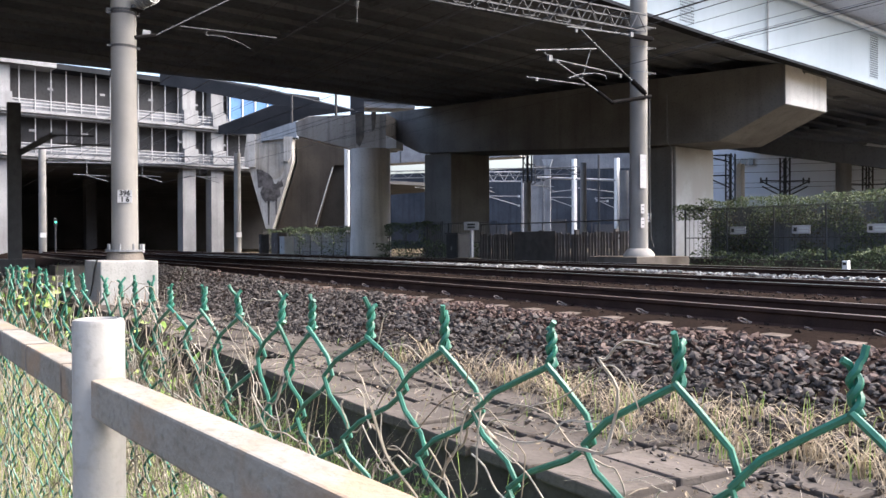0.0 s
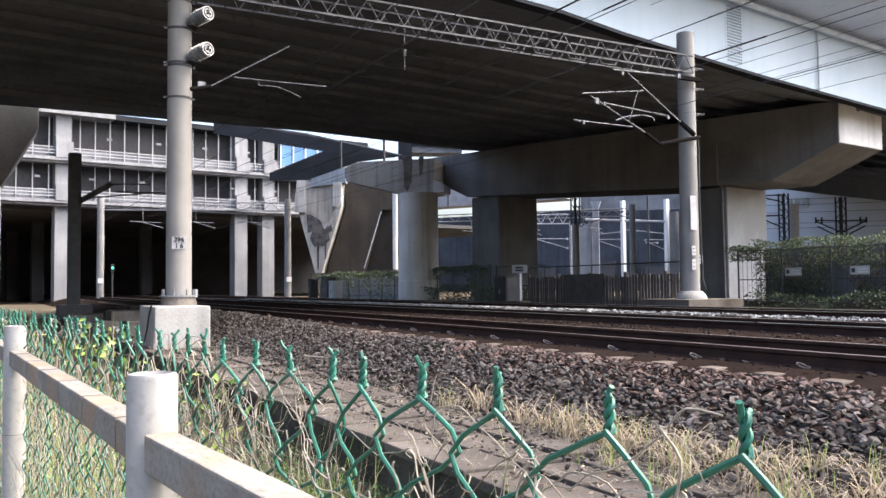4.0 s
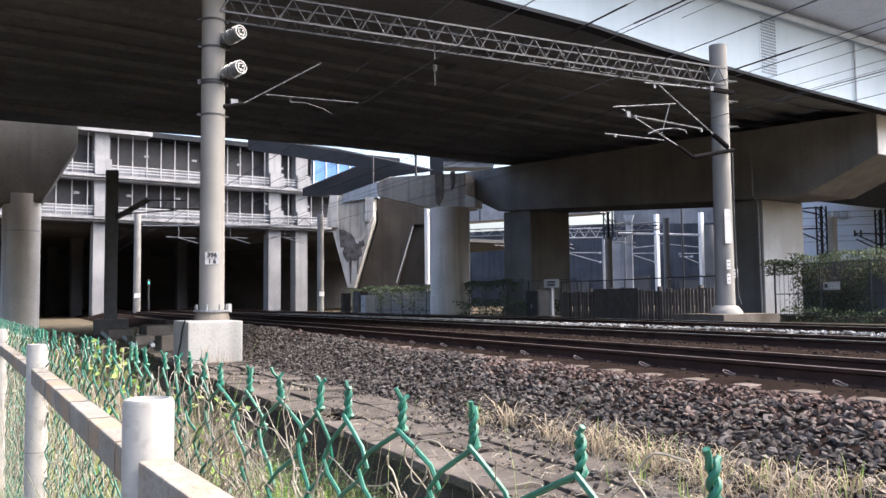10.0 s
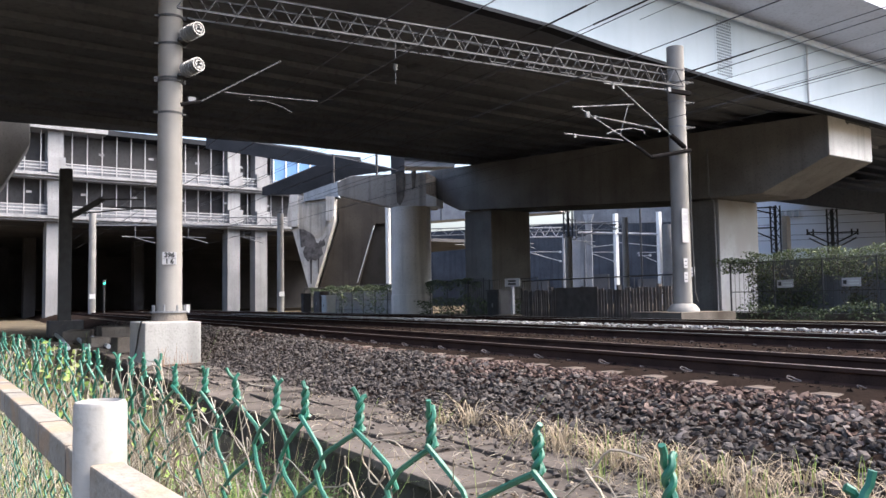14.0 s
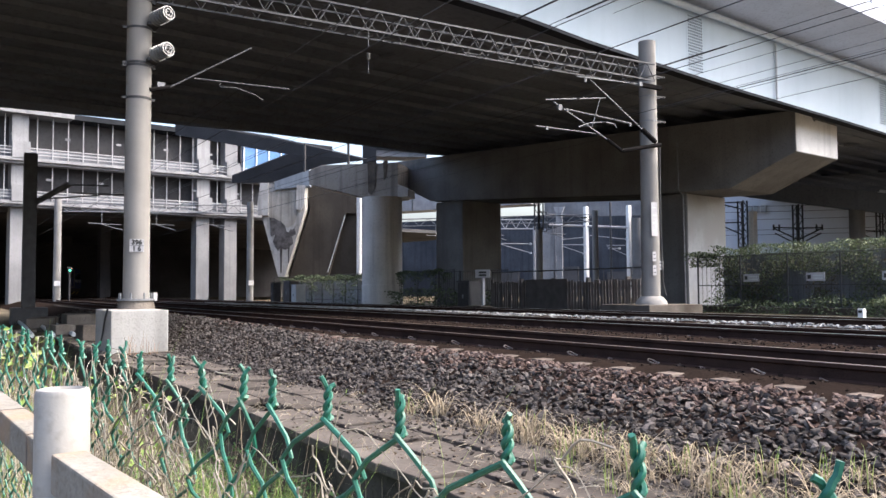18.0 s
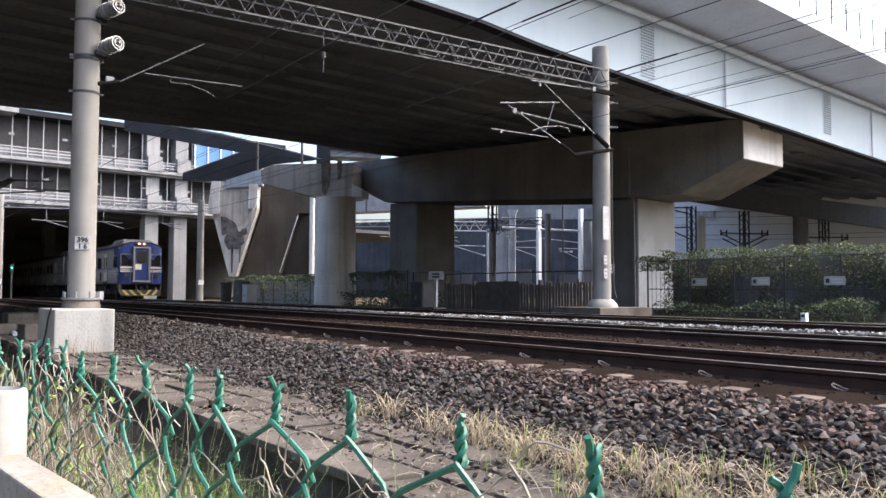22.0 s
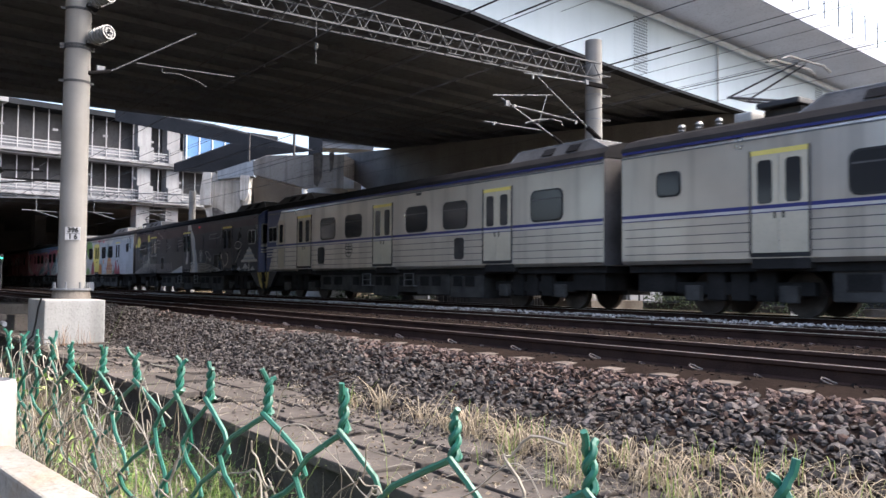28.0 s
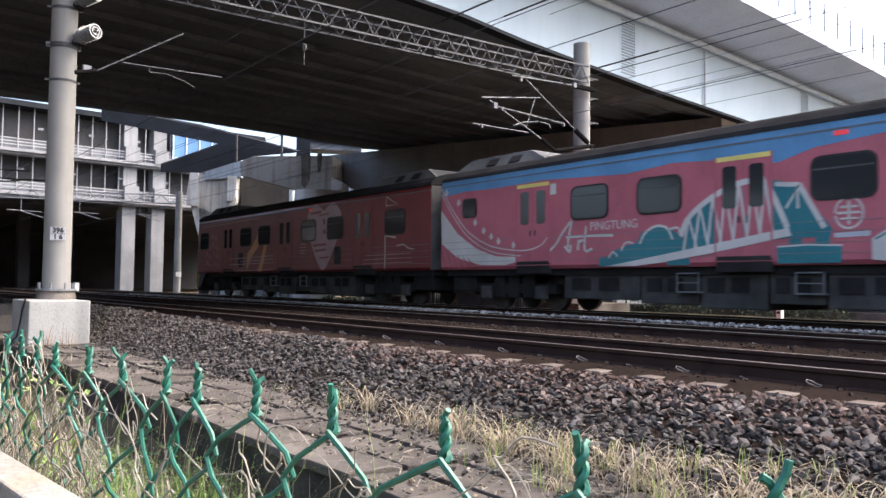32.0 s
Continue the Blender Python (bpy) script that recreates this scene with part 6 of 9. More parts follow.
def slat_fence(x0, x1, y, z0, z1):
    t = thing("panel_fence", "dark weathered slatted fence between the viaduct columns", "fence")
    n = int((x1 - x0) / 0.17)
    rng = random.Random(77)
    me = {}
    for i in range(n):
        h = rng.randrange(3)
        if h not in me:
            me[h] = Geo().box(0, 0.125, -0.02, 0.02, z0, z1 - 0.04 * h).mesh("slat", FENCE_WOOD, bevel=0.006)
        s = new("slat", me[h])
        s.parent = t
        s.matrix_basis = pose(x0 + 0.17 * i, y + rng.uniform(-0.02, 0.02), 0)
    for z in (z0 + 0.3, z1 - 0.25):
        part("cross_rail", Geo().box(x0, x1, y + 0.03, y + 0.09, z - 0.04, z + 0.04), FENCE_WOOD, t)
    for i in range(int((x1 - x0) / 2.2) + 1):
        part("post", Geo().box(x0 + 2.2 * i - 0.06, x0 + 2.2 * i + 0.06, y - 0.06, y + 0.1, z0 - 0.2, z1 + 0.1), FENCE_WOOD, t)
    part("solid_panel", Geo().box(-28.9, -26.1, y - 0.07, y - 0.03, z0, z1 + 0.06), FENCE_WOOD, t, "plain dark panel")
    part("top_rail", Geo().tube((x0, y, z1 + 0.42), (x1, y, z1 + 0.42), 0.025, n=6), DARK_STEEL, t)
    for i in range(int((x1 - x0) / 1.5) + 1):
        part("top_post", Geo().tube((x0 + 1.5 * i, y, z1 - 0.1), (x0 + 1.5 * i, y, z1 + 0.42), 0.02, n=6), DARK_STEEL, t)


FENCE_WOOD = surf("weathered dark slat", (0.115, 0.10, 0.095), (0.075, 0.066, 0.062), 3, 40, 0.9, 0.4, vary=0.25)


def mesh_fence(x0, x1, y, z0, z1, label):
    t = thing("wire_fence", label, "fence", "trackside fences")
    n = int((x1 - x0) / 2.0)
    for i in range(n + 1):
        x = x0 + (x1 - x0) * i / n
        part("post", Geo().tube((x, y, z0), (x, y, z1), 0.035, n=8), DARK_STEEL, t)
    for z in (z0 + 0.4, (z0 + z1) / 2, z1 - 0.05):
        part("rail", Geo().tube((x0, y, z), (x1, y, z), 0.018, n=6), DARK_STEEL, t)
    g = Geo()
    k = int((x1 - x0) / 0.22)
    for i in range(k):
        x = x0 + (x1 - x0) * i / k
        g.tube((x, y, z0 + 0.1), (x, y, z1 - 0.05), 0.008, n=4, caps=False)
    part("infill", g, DARK_STEEL, t, "thin upright bars", kind="stuff")


def hedge_signs():
    for i, (x, w) in enumerate(((-20.67, 0.70), (-17.97, 0.72), (-15.18, 0.73))):
        t = thing("warning_board", "white notice board with worn marks hung on the hedge", "sign", "hedge notices")
        b = part("board", Geo().box(x - w / 2, x + w / 2, 26.45, 26.47, 0.83, 1.13), RAIL_GREY, t)
        part("mark", Geo().box(x - w * 0.42, x - w * 0.24, 26.443, 26.45, 0.91, 1.05), BLACK, b)
        for k in range(2):
            part("mark", Geo().box(x - w * 0.14, x + w * 0.4, 26.443, 26.45, 0.89 + 0.1 * k, 0.95 + 0.1 * k), FRAME_GREY, b)
        part("stay", Geo().tube((x, 26.47, 0.98), (x, 27.1, 0.98), 0.015, n=5), DARK_STEEL, t)
    t = thing("marker_stone", "small white marker post with dark marks by the far track", "marker")
    b = part("body", Geo().box(-11.33, -11.20, 18.23, 18.36, -0.6, 0.10), WHITE_PAINT, t, bevel=0.01)
    part("mark", Geo().box(-11.31, -11.22, 18.222, 18.23, 0.0, 0.06), BLACK, b)


def kerb_wall():
    solid("hedge_kerb", Geo().box(-23.5, 8, 26.2, 26.5, -0.7, -0.12), OLD_CONC, "low concrete kerb along the foot of the hedge", "kerb", bevel=0.02)


def hedge_wall():
    solid("hedge_wall", Geo().box(-23.0, 8, 27.75, 27.95, -0.7, 1.95), MID_WALL, "dark stained wall behind the climbing hedge", "wall", kind="structure")


hedge_wall()
solid("barrier_wall", Geo().box(-66.5, -47.5, 25.0, 25.2, -0.6, 1.3), PALE_GREY_CONC, "low pale concrete wall behind the creeper fence", "wall", kind="structure")


def near_clutter():
    rng = random.Random(9)
    for x, y, w, d, h, z in ((-28.6, 3.9, 1.6, 1.0, 0.5, -0.62), (-27.4, 2.2, 1.2, 0.6, 0.12, -0.62), (-30.6, 3.0, 2.4, 0.8, 0.35, -0.62), (-25.2, 2.9, 0.9, 0.5, 0.3, -0.62), (-33.0, 1.0, 2.2, 1.0, 0.14, -0.62), (-23.4, 1.6, 1.3, 0.5, 0.1, -0.62), (-21.6, 3.1, 0.5, 0.4, 0.45, -0.66)):
        solid("concrete_block", Geo().box(-w / 2, w / 2, -d / 2, d / 2, 0, h, pose(x, y, z, 0, 0, rng.uniform(-14, 14))), OLD_CONC, "weathered concrete block lying beside the line", "concrete block", "loose blocks", bevel=0.03)
    for i in range(3):
        y = 2.1 + 0.5 * i
        solid("conduit", Geo().path([(-44, y + 1.2, -0.52), (-36, y + 0.5, -0.5), (-30, y + 0.3, -0.53), (-24, y, -0.55)], 0.06, 8), FRAME_GREY, "grey conduit lying along the ground", "conduit", "conduits", smooth=True)
    for x, y in ((-58, 12.4), (-58, 11.9)):
        solid("white_tag", Geo().box(x, x + 0.03, y, y + 0.28, -0.1, 0.5), WHITE_PAINT, "small white plate standing by the tracks", "marker", "white plates")


CRUMB = island("soil crumb", (0.04, 0.03, 0.022), (0.07, 0.055, 0.042), (0.11, 0.09, 0.07), 1.0)


def litter():
    """Fallen leaves, grit and twigs on the trough lids."""
    rng = random.Random(55)
    g, s = Geo(), Geo()
    for _ in range(1500):
        x, y = rng.uniform(-14, 2), rng.uniform(2.65, 3.9)
        if wobble(x, y, 1.4) > -0.05:
            leaf(g, rng, (x, y, -0.575), rng.uniform(0.012, 0.035))
    for _ in range(1700):
        x, y = rng.uniform(-16, 2), 3.95 - abs(rng.gauss(0, 0.45))
        if y > 2.6:
            pts, fs = pebble(rng, rng.choice((0.012, 0.018, 0.03)))
            s.add([(p.x + x, p.y + y, p.z - 0.575) for p in pts], fs)
    w = Geo()
    for _ in range(420):
        x, y, a = rng.uniform(-9, 1), rng.uniform(2.6, 3.95), rng.uniform(0, 6.3)
        n = rng.uniform(0.04, 0.2)
        p, q = Vector((x, y, -0.57)), Vector((x + n * math.cos(a), y + n * math.sin(a), -0.565))
        w.path([p, p.lerp(q, 0.5) + Vector((rng.uniform(-0.02, 0.02), rng.uniform(-0.02, 0.02), rng.uniform(0.005, 0.03))), q], rng.uniform(0.001, 0.0028), 4)
    tagged(part("twigs", w, STRAW), "dead twigs and stems strewn on the trough lids", "twigs", kind="stuff")
    e = Geo()
    for _ in range(1300):
        x, y = rng.uniform(-9, 1), rng.uniform(2.6, 3.95)
        if wobble(x, y, 2.1) + 0.5 * wobble(x, y, 6) > 0.12:
            pts, fs = pebble(rng, rng.choice((0.008, 0.012, 0.02)), False)
            e.add([(p.x + x, p.y + y, p.z * 0.5 - 0.58) for p in pts], fs)
    tagged(part("soil_crumbs", e, CRUMB), "dark soil crumbs drifted over the lids", "soil", kind="stuff")
    tagged(part("leaf_litter", g, DRY), "dry leaf litter on the trough lids", "litter", kind="stuff")
    tagged(part("grit", s, STONE), "stray ballast grit on the trough lids", "grit", kind="stuff")


dark_mast()
lattice_mast(-47.6, 37.4, 4.9, 7.6)
lattice_mast(-43.6, 44.6, 4.9, 7.6)
lattice_mast(-38.1, 48.0, 3.4, 6.7, "dark lattice mast with double bracket arms", False)
lattice_mast(-35.1, 49.9, 3.3, 6.25, "dark lattice mast with double bracket arms", True)
lattice_mast(-31.2, 53.2, 3.2, 5.9, "dark lattice mast with double bracket arms", True)
far_portal(-64.5, 7.15, -60.0, 19.8, 6.95, "galvanised lattice gantry across the tracks before the station")
far_portal(-62.0, 33.0, -50.0, 45.0, 6.6, "galvanised lattice gantry beyond the viaduct opening")
for z0, z1 in ((6.45, 6.2), (6.05, 5.85), (5.5, 5.35), (4.75, 4.65), (4.4, 4.35)):
    line = [(-43.0 + 18 * f, 44.2 + 13.6 * f, z0 + (z1 - z0) * f - 0.5 * f * (1 - f)) for f in (0, 0.2, 0.4, 0.6, 0.8, 1)]
    solid("rear_wire", Geo().path(line, 0.014, 5), WIRE, "thin black wire strung between the rear lattice masts", "wire", "rear wires")
arm = thing("rear_bracket", "dark steel bracket arms on the lattice mast behind the hedge", "bracket")
for a, b in (((-38.1, 48.0, 6.62), (-39.7, 46.7, 6.62)), ((-38.1, 48.0, 5.2), (-39.7, 46.7, 5.2)), ((-39.5, 46.9, 5.2), (-38.1, 48.0, 4.3)), ((-39.4, 46.95, 6.62), (-38.1, 48.0, 6.1))):
    part("arm", Geo().tube(a, b, 0.05, n=6), DARK_STEEL, arm)
signal_lamp()
km_sign()
cabinet(-47.2, 18.6, 0.8, 0.6, 1.35, "grey steel relay cabinet beside the far track", FRAME_GREY)
cabinet(-50.6, 18.4, 0.5, 0.5, 1.5, "narrow brown relay cabinet beside the far track", DARK_STEEL)
cabinet(-49.2, 18.9, 1.1, 0.6, 1.6, "brown relay cabinet beside the far track", FENCE_WOOD)
cabinet(-28.7, 18.9, 0.9, 0.7, 1.35, "dark steel relay cabinet with a pale door", DARK_STEEL)
slat_fence(-31.5, -21.8, 22.0, -0.4, 0.95)
mesh_fence(-68, -39, 24.6, -0.5, 1.75, "grey wire fence carrying creeper")
mesh_fence(-39, -32.5, 23.6, -0.5, 1.6, "grey wire fence beside the round column")
mesh_fence(-23.5, 8, 26.75, -0.5, 1.9, "grey wire fence swallowed by the hedge")
hedge_signs()
kerb_wall()
near_clutter()
litter()
leafy_run("low_weeds", "green weeds at the foot of the far fence", (-44, 23.2), (-33, 23.0), 0.45, 0.5, 1500, 0.14, 15)
leafy_run("kerb_weeds", "green weeds growing along the kerb", (-22.5, 25.8), (-15.5, 25.8), 0.0, 0.4, 900, 0.12, 16)


# ---- the train: two four-car electric sets coupled together ----
PITCH, LONG, HALF = 19.39, 18.85, 1.42


def paint(name, c, rough=0.35, k=0.8):
    return surf(name, c, tuple(k * v for v in c), 1.2, 18, rough, 0.05, amount=0.25)


END_GREY = surf("grimy end wall", (0.13, 0.12, 0.115), (0.08, 0.072, 0.068), 1.2, 20, 0.8, 0.1, streak=0.4, spec=0.0)
# warm tint and upright streaks put patchy reflections into the colour
STAINLESS = surf("brushed stainless steel", (0.70, 0.655, 0.59), (0.56, 0.515, 0.46), 0.5, 60, 0.32, 0.0, metal=0.75, amount=0.08, streak=0.3)
BLUE_PAINT = paint("train blue", (0.016, 0.031, 0.13))
STRIPE_BLUE = paint("stripe blue", (0.03, 0.036, 0.17))
CREAM_DOOR = paint("cream door", (0.60, 0.53, 0.40), 0.45)
YELLOW = paint("signal yellow", (0.36, 0.26, 0.05), 0.5)
PALE_YELLOW = paint("lemon yellow", (0.80, 0.66, 0.18), 0.5)
ROOF_GREY = surf("roof grey", (0.032, 0.03, 0.03), (0.02, 0.019, 0.019), 1, 20, 0.8, 0.2, spec=0.0)
AC_GREY = surf("roof unit grey", (0.125, 0.12, 0.117), (0.075, 0.072, 0.07), 1, 20, 0.8, 0.1, spec=0.0)
UNDER = surf("underframe grime", (0.035, 0.033, 0.032), (0.022, 0.021, 0.02), 2, 25, 0.85, 0.3, spec=0.0)
UNDER_BOX = surf("dusty equipment box", (0.085, 0.08, 0.075), (0.045, 0.043, 0.04), 2, 25, 0.85, 0.2, spec=0.0)
NAVY = surf("night livery", (0.014, 0.022, 0.036), (0.02, 0.018, 0.027), 0.25, 10, 0.3, 0.03, amount=0.2)
MAROON = paint("dark maroon", (0.05, 0.02, 0.025))
GREEN_LIV = paint("leaf green livery", (0.235, 0.36, 0.11))
ICE = paint("ice blue livery", (0.47, 0.49, 0.52))
WHITE_LIV = paint("white livery", (0.62, 0.59, 0.54))
PINK = paint("rose livery", (0.50, 0.13, 0.16))
SKYBLUE = paint("sky blue livery", (0.12, 0.29, 0.49))
TEAL = paint("teal livery", (0.03, 0.19, 0.22))
RED = paint("brick red livery", (0.20, 0.032, 0.032))
CRIMSON = paint("crimson livery", (0.29, 0.04, 0.06))
ORANGE = paint("orange livery", (0.60, 0.27, 0.09))
BROWN_LIV = paint("brown livery", (0.20, 0.11, 0.07))
ROSE_LIV = paint("deep rose livery", (0.34, 0.06, 0.09))
LEAF_LIV = paint("dark leaf livery", (0.04, 0.14, 0.07))
HEART = paint("dusty pink livery", (0.42, 0.27, 0.28))
GLASS = glassy("train glass", (0.032, 0.032, 0.033), 0.10)
WORN_FRAME = surf("worn gangway frame", (0.24, 0.225, 0.21), (0.15, 0.135, 0.12), 3, 30, 0.6, 0.2, metal=0.2)
WINDSCREEN = glassy("dark windscreen", (0.012, 0.013, 0.015), 0.08)
RUBBER = surf("black rubber", (0.02, 0.02, 0.02), (0.012, 0.012, 0.012), 3, 30, 0.7, 0)
HEADLIGHT = glow("headlight", (1.0, 0.50, 0.38), 0.9)
RED_LAMP = glow("side lamp", (0.75, 0.05, 0.06), 0.10)
CARS = []


def head_at(t):
    """Where the front of the train is along the line."""
    if t < 22.8:
        return head_at(22.8) - 15.7 * (22.8 - t)
    return 45.55 + 17.64 * (t - 28) + 0.049 * (t - 28) ** 2



def rounded(w, h):
    """The outline of an upright rounded rectangle about the origin, in (u, z)."""
    r = min(w, h) * 0.22
    out = []
    for cx, cz, a0 in ((w / 2 - r, h / 2 - r, 0), (-w / 2 + r, h / 2 - r, 90), (-w / 2 + r, -h / 2 + r, 180), (w / 2 - r, -h / 2 + r, 270)):
        out += [(cx + r * math.cos(radians(a0 + 30 * i)), cz + r * math.sin(radians(a0 + 30 * i))) for i in range(4)]
    return out


def disc(u, z, r, n=20, rz=None):
    return [(u + r * math.cos(2 * math.pi * i / n), z + (rz or r) * math.sin(2 * math.pi * i / n)) for i in range(n)]


def stroke(pts, w):
    """The outline of a broad line."""
    left, right = [], []
    for i, p in enumerate(pts):
        a, b = pts[max(0, i - 1)], pts[min(len(pts) - 1, i + 1)]
        d = Vector((b[0] - a[0], b[1] - a[1])).normalized()
        left.append((p[0] - d.y * w / 2, p[1] + d.x * w / 2))
        right.append((p[0] + d.y * w / 2, p[1] - d.x * w / 2))
    return left + right[::-1]


def curve(pts, closed=False, per=4):
    """A rounded run of points through the given ones."""
    n, out = len(pts), []
    at = lambda i: pts[i % n] if closed else pts[max(0, min(n - 1, i))]
    for i in range(n if closed else n - 1):
        p0, p1, p2, p3 = (Vector(at(i + j)) for j in (-1, 0, 1, 2))
        for k in range(per):
            t = k / per
            out.append(tuple(0.5 * (2 * p1 + (p2 - p0) * t + (2 * p0 - 5 * p1 + 4 * p2 - p3) * t * t + (3 * p1 - p0 - 3 * p2 + p3) * t ** 3)))
    return out if closed else out + [tuple(pts[-1])]


def blob(pts):
    """A rounded outline through the given points, kept on the car side."""
    return [(u, max(1.05, min(3.4, z))) for u, z in curve(pts, True)]


def arc(u, z, ru, rz, a0, a1, n=12):
    return [(u + ru * math.cos(radians(a0 + (a1 - a0) * i / n)), z + rz * math.sin(radians(a0 + (a1 - a0) * i / n))) for i in range(n + 1)]


def side_plate(pts, layer, thick, side=-1):
    """A flat shape on a car side; (u, z): metres back from the front, and up. Higher layers lie further out."""
    y = side * (HALF + 0.004 * layer)
    area = sum(a[0] * b[1] - b[0] * a[1] for a, b in zip(pts, pts[1:] + pts[:1]))
    ring = [(-u, y, z) for u, z in (pts if area > 0 else pts[::-1])]
    return Geo().prism(ring[::-1] if side > 0 else ring, (0, -side * thick, 0))


SHARED = {}


def shared(key, make):
    if key not in SHARED:
        SHARED[key] = make()
    return SHARED[key]


def fit_window(car, u, z, w, h, side, glass=None, trim=None):
    glass, trim = glass or GLASS, trim or RUBBER
    f = new("window", shared(("wf", w, h, side, trim.name), lambda: side_plate(rounded(w, h), 4, 0.016, side).mesh("window", trim)))
    f.parent = car
    f.matrix_basis = pose(-u, 0, z)
    p = new("pane", shared(("wp", w, h, side, glass.name), lambda: side_plate(rounded(w - 0.08, h - 0.08), 5, 0.004, side).mesh("pane", glass)))
    p.parent = f
    if w > 0.9 and glass is GLASS:
        b = new("sash_bar", shared(("wb", w, h, side), lambda: side_plate([(-w / 2 + 0.05, 0.14), (w / 2 - 0.05, 0.14), (w / 2 - 0.05, 0.17), (-w / 2 + 0.05, 0.17)], 6, 0.004, side).mesh("sash_bar", AC_GREY)))
        b.parent = f


def fit_door(car, u, side, mat):
    strip = RED if mat is RED else PALE_YELLOW
    for dx in (-0.285, 0.285):
        leaf_me = shared(("dl", mat.name, side), lambda: side_plate([(-0.275, 1.2), (0.275, 1.2), (0.275, 3.0), (-0.275, 3.0)], 3, 0.012, side).mesh("door_leaf", mat))
        d = new("door_leaf", leaf_me)
        d.parent = car
        d.matrix_basis = pose(-u + dx, 0, 0)
        f = new("door_window", shared(("dw", side), lambda: side_plate([(a, 2.5 + b) for a, b in rounded(0.30, 0.80)], 5, 0.008, side).mesh("door_window", GLASS)))
        f.parent = d
        g = new("door_grip", shared(("dg", side), lambda: side_plate([(-0.02, 1.82), (0.02, 1.82), (0.02, 1.95), (-0.02, 1.95)], 5, 0.01, side).mesh("door_grip", RUBBER)))
        g.parent = d
        g.matrix_basis = pose(-0.2 if dx > 0 else 0.2, 0, 0)
    for name, pts, m, lab in (("door_header", [(-0.58, 3.0), (0.58, 3.0), (0.58, 3.09), (-0.58, 3.09)], strip, "" if mat is RED else "yellow strip over the door"), ("door_sill", [(-0.6, 1.12), (0.6, 1.12), (0.6, 1.2), (-0.6, 1.2)], RUBBER, "")):
        h = new(name, shared((name, side, m.name), lambda: side_plate(pts, 4, 0.02, side).mesh(name, m)))
        h.parent = car
        h.matrix_basis = pose(-u, 0, 0)
        tagged(h, lab)
    for dx in (-0.59, 0.59):
        j = new("door_jamb", shared(("jamb", side, mat.name), lambda: side_plate([(-0.02, 1.15), (0.02, 1.15), (0.02, 3.1), (-0.02, 3.1)], 5, 0.02, side).mesh("door_jamb", END_GREY if mat is CREAM_DOOR else mat)))
        j.parent = car
        j.matrix_basis = pose(-u + dx, 0, 0)


def cab_window(car, u, side):
    """A sliding two-pane side window in a pale frame."""
    f = new("window", shared(("cwf", side), lambda: side_plate(rounded(0.84, 0.62), 4, 0.016, side).mesh("window", AC_PALE)))
    f.parent = car
    f.matrix_basis = pose(-u, 0, 2.5)
    tagged(f, "pale-framed sliding cab window")
    for dx in (-0.195, 0.195):
        p = new("pane", shared(("cwp", side), lambda: side_plate(rounded(0.36, 0.54), 5, 0.004, side).mesh("pane", GLASS)))
        p.parent = f
        p.matrix_basis = pose(dx, 0, 0)


def crew_door(car, u, side):
    d = part("crew_door", shared(("crew", side), lambda: side_plate([(u - 0.29, 1.16), (u + 0.29, 1.16), (u + 0.29, 3.02), (u - 0.29, 3.02)], 3, 0.012, side).mesh("crew_door", CREAM_DOOR)), CREAM_DOOR, car, "narrow cream crew door")
    part("door_window", shared(("crew_w", side), lambda: side_plate([(u + a, 2.5 + b) for a, b in rounded(0.30, 0.72)], 5, 0.008, side).mesh("door_window", GLASS)), GLASS, d)
    for dx in (-0.33, 0.33):
        part("grab_rail", shared(("crew_r", side, dx), lambda: side_plate([(u + dx - 0.015, 1.3), (u + dx + 0.015, 1.3), (u + dx + 0.015, 2.9), (u + dx - 0.015, 2.9)], 6, 0.02, side).mesh("grab_rail", AC_PALE)), AC_PALE, d)


AC_PALE = surf("pale window frame", (0.46, 0.45, 0.43), (0.36, 0.35, 0.33), 3, 30, 0.5, 0.05, metal=0.3)


def shell_mesh(mat, front, back):
    prof = [(-HALF + 0.06, 1.02), (-HALF, 1.1), (-HALF, 3.3), (-HALF + 0.05, 3.5), (-1.2, 3.66), (-0.8, 3.76), (0, 3.82)]
    ring = prof + [(-y, z) for y, z in prof[-2::-1]]
    return Geo().prism([(-front, y, z) for y, z in ring], (front - back, 0, 0)).mesh("body", mat, bevel=0.0)


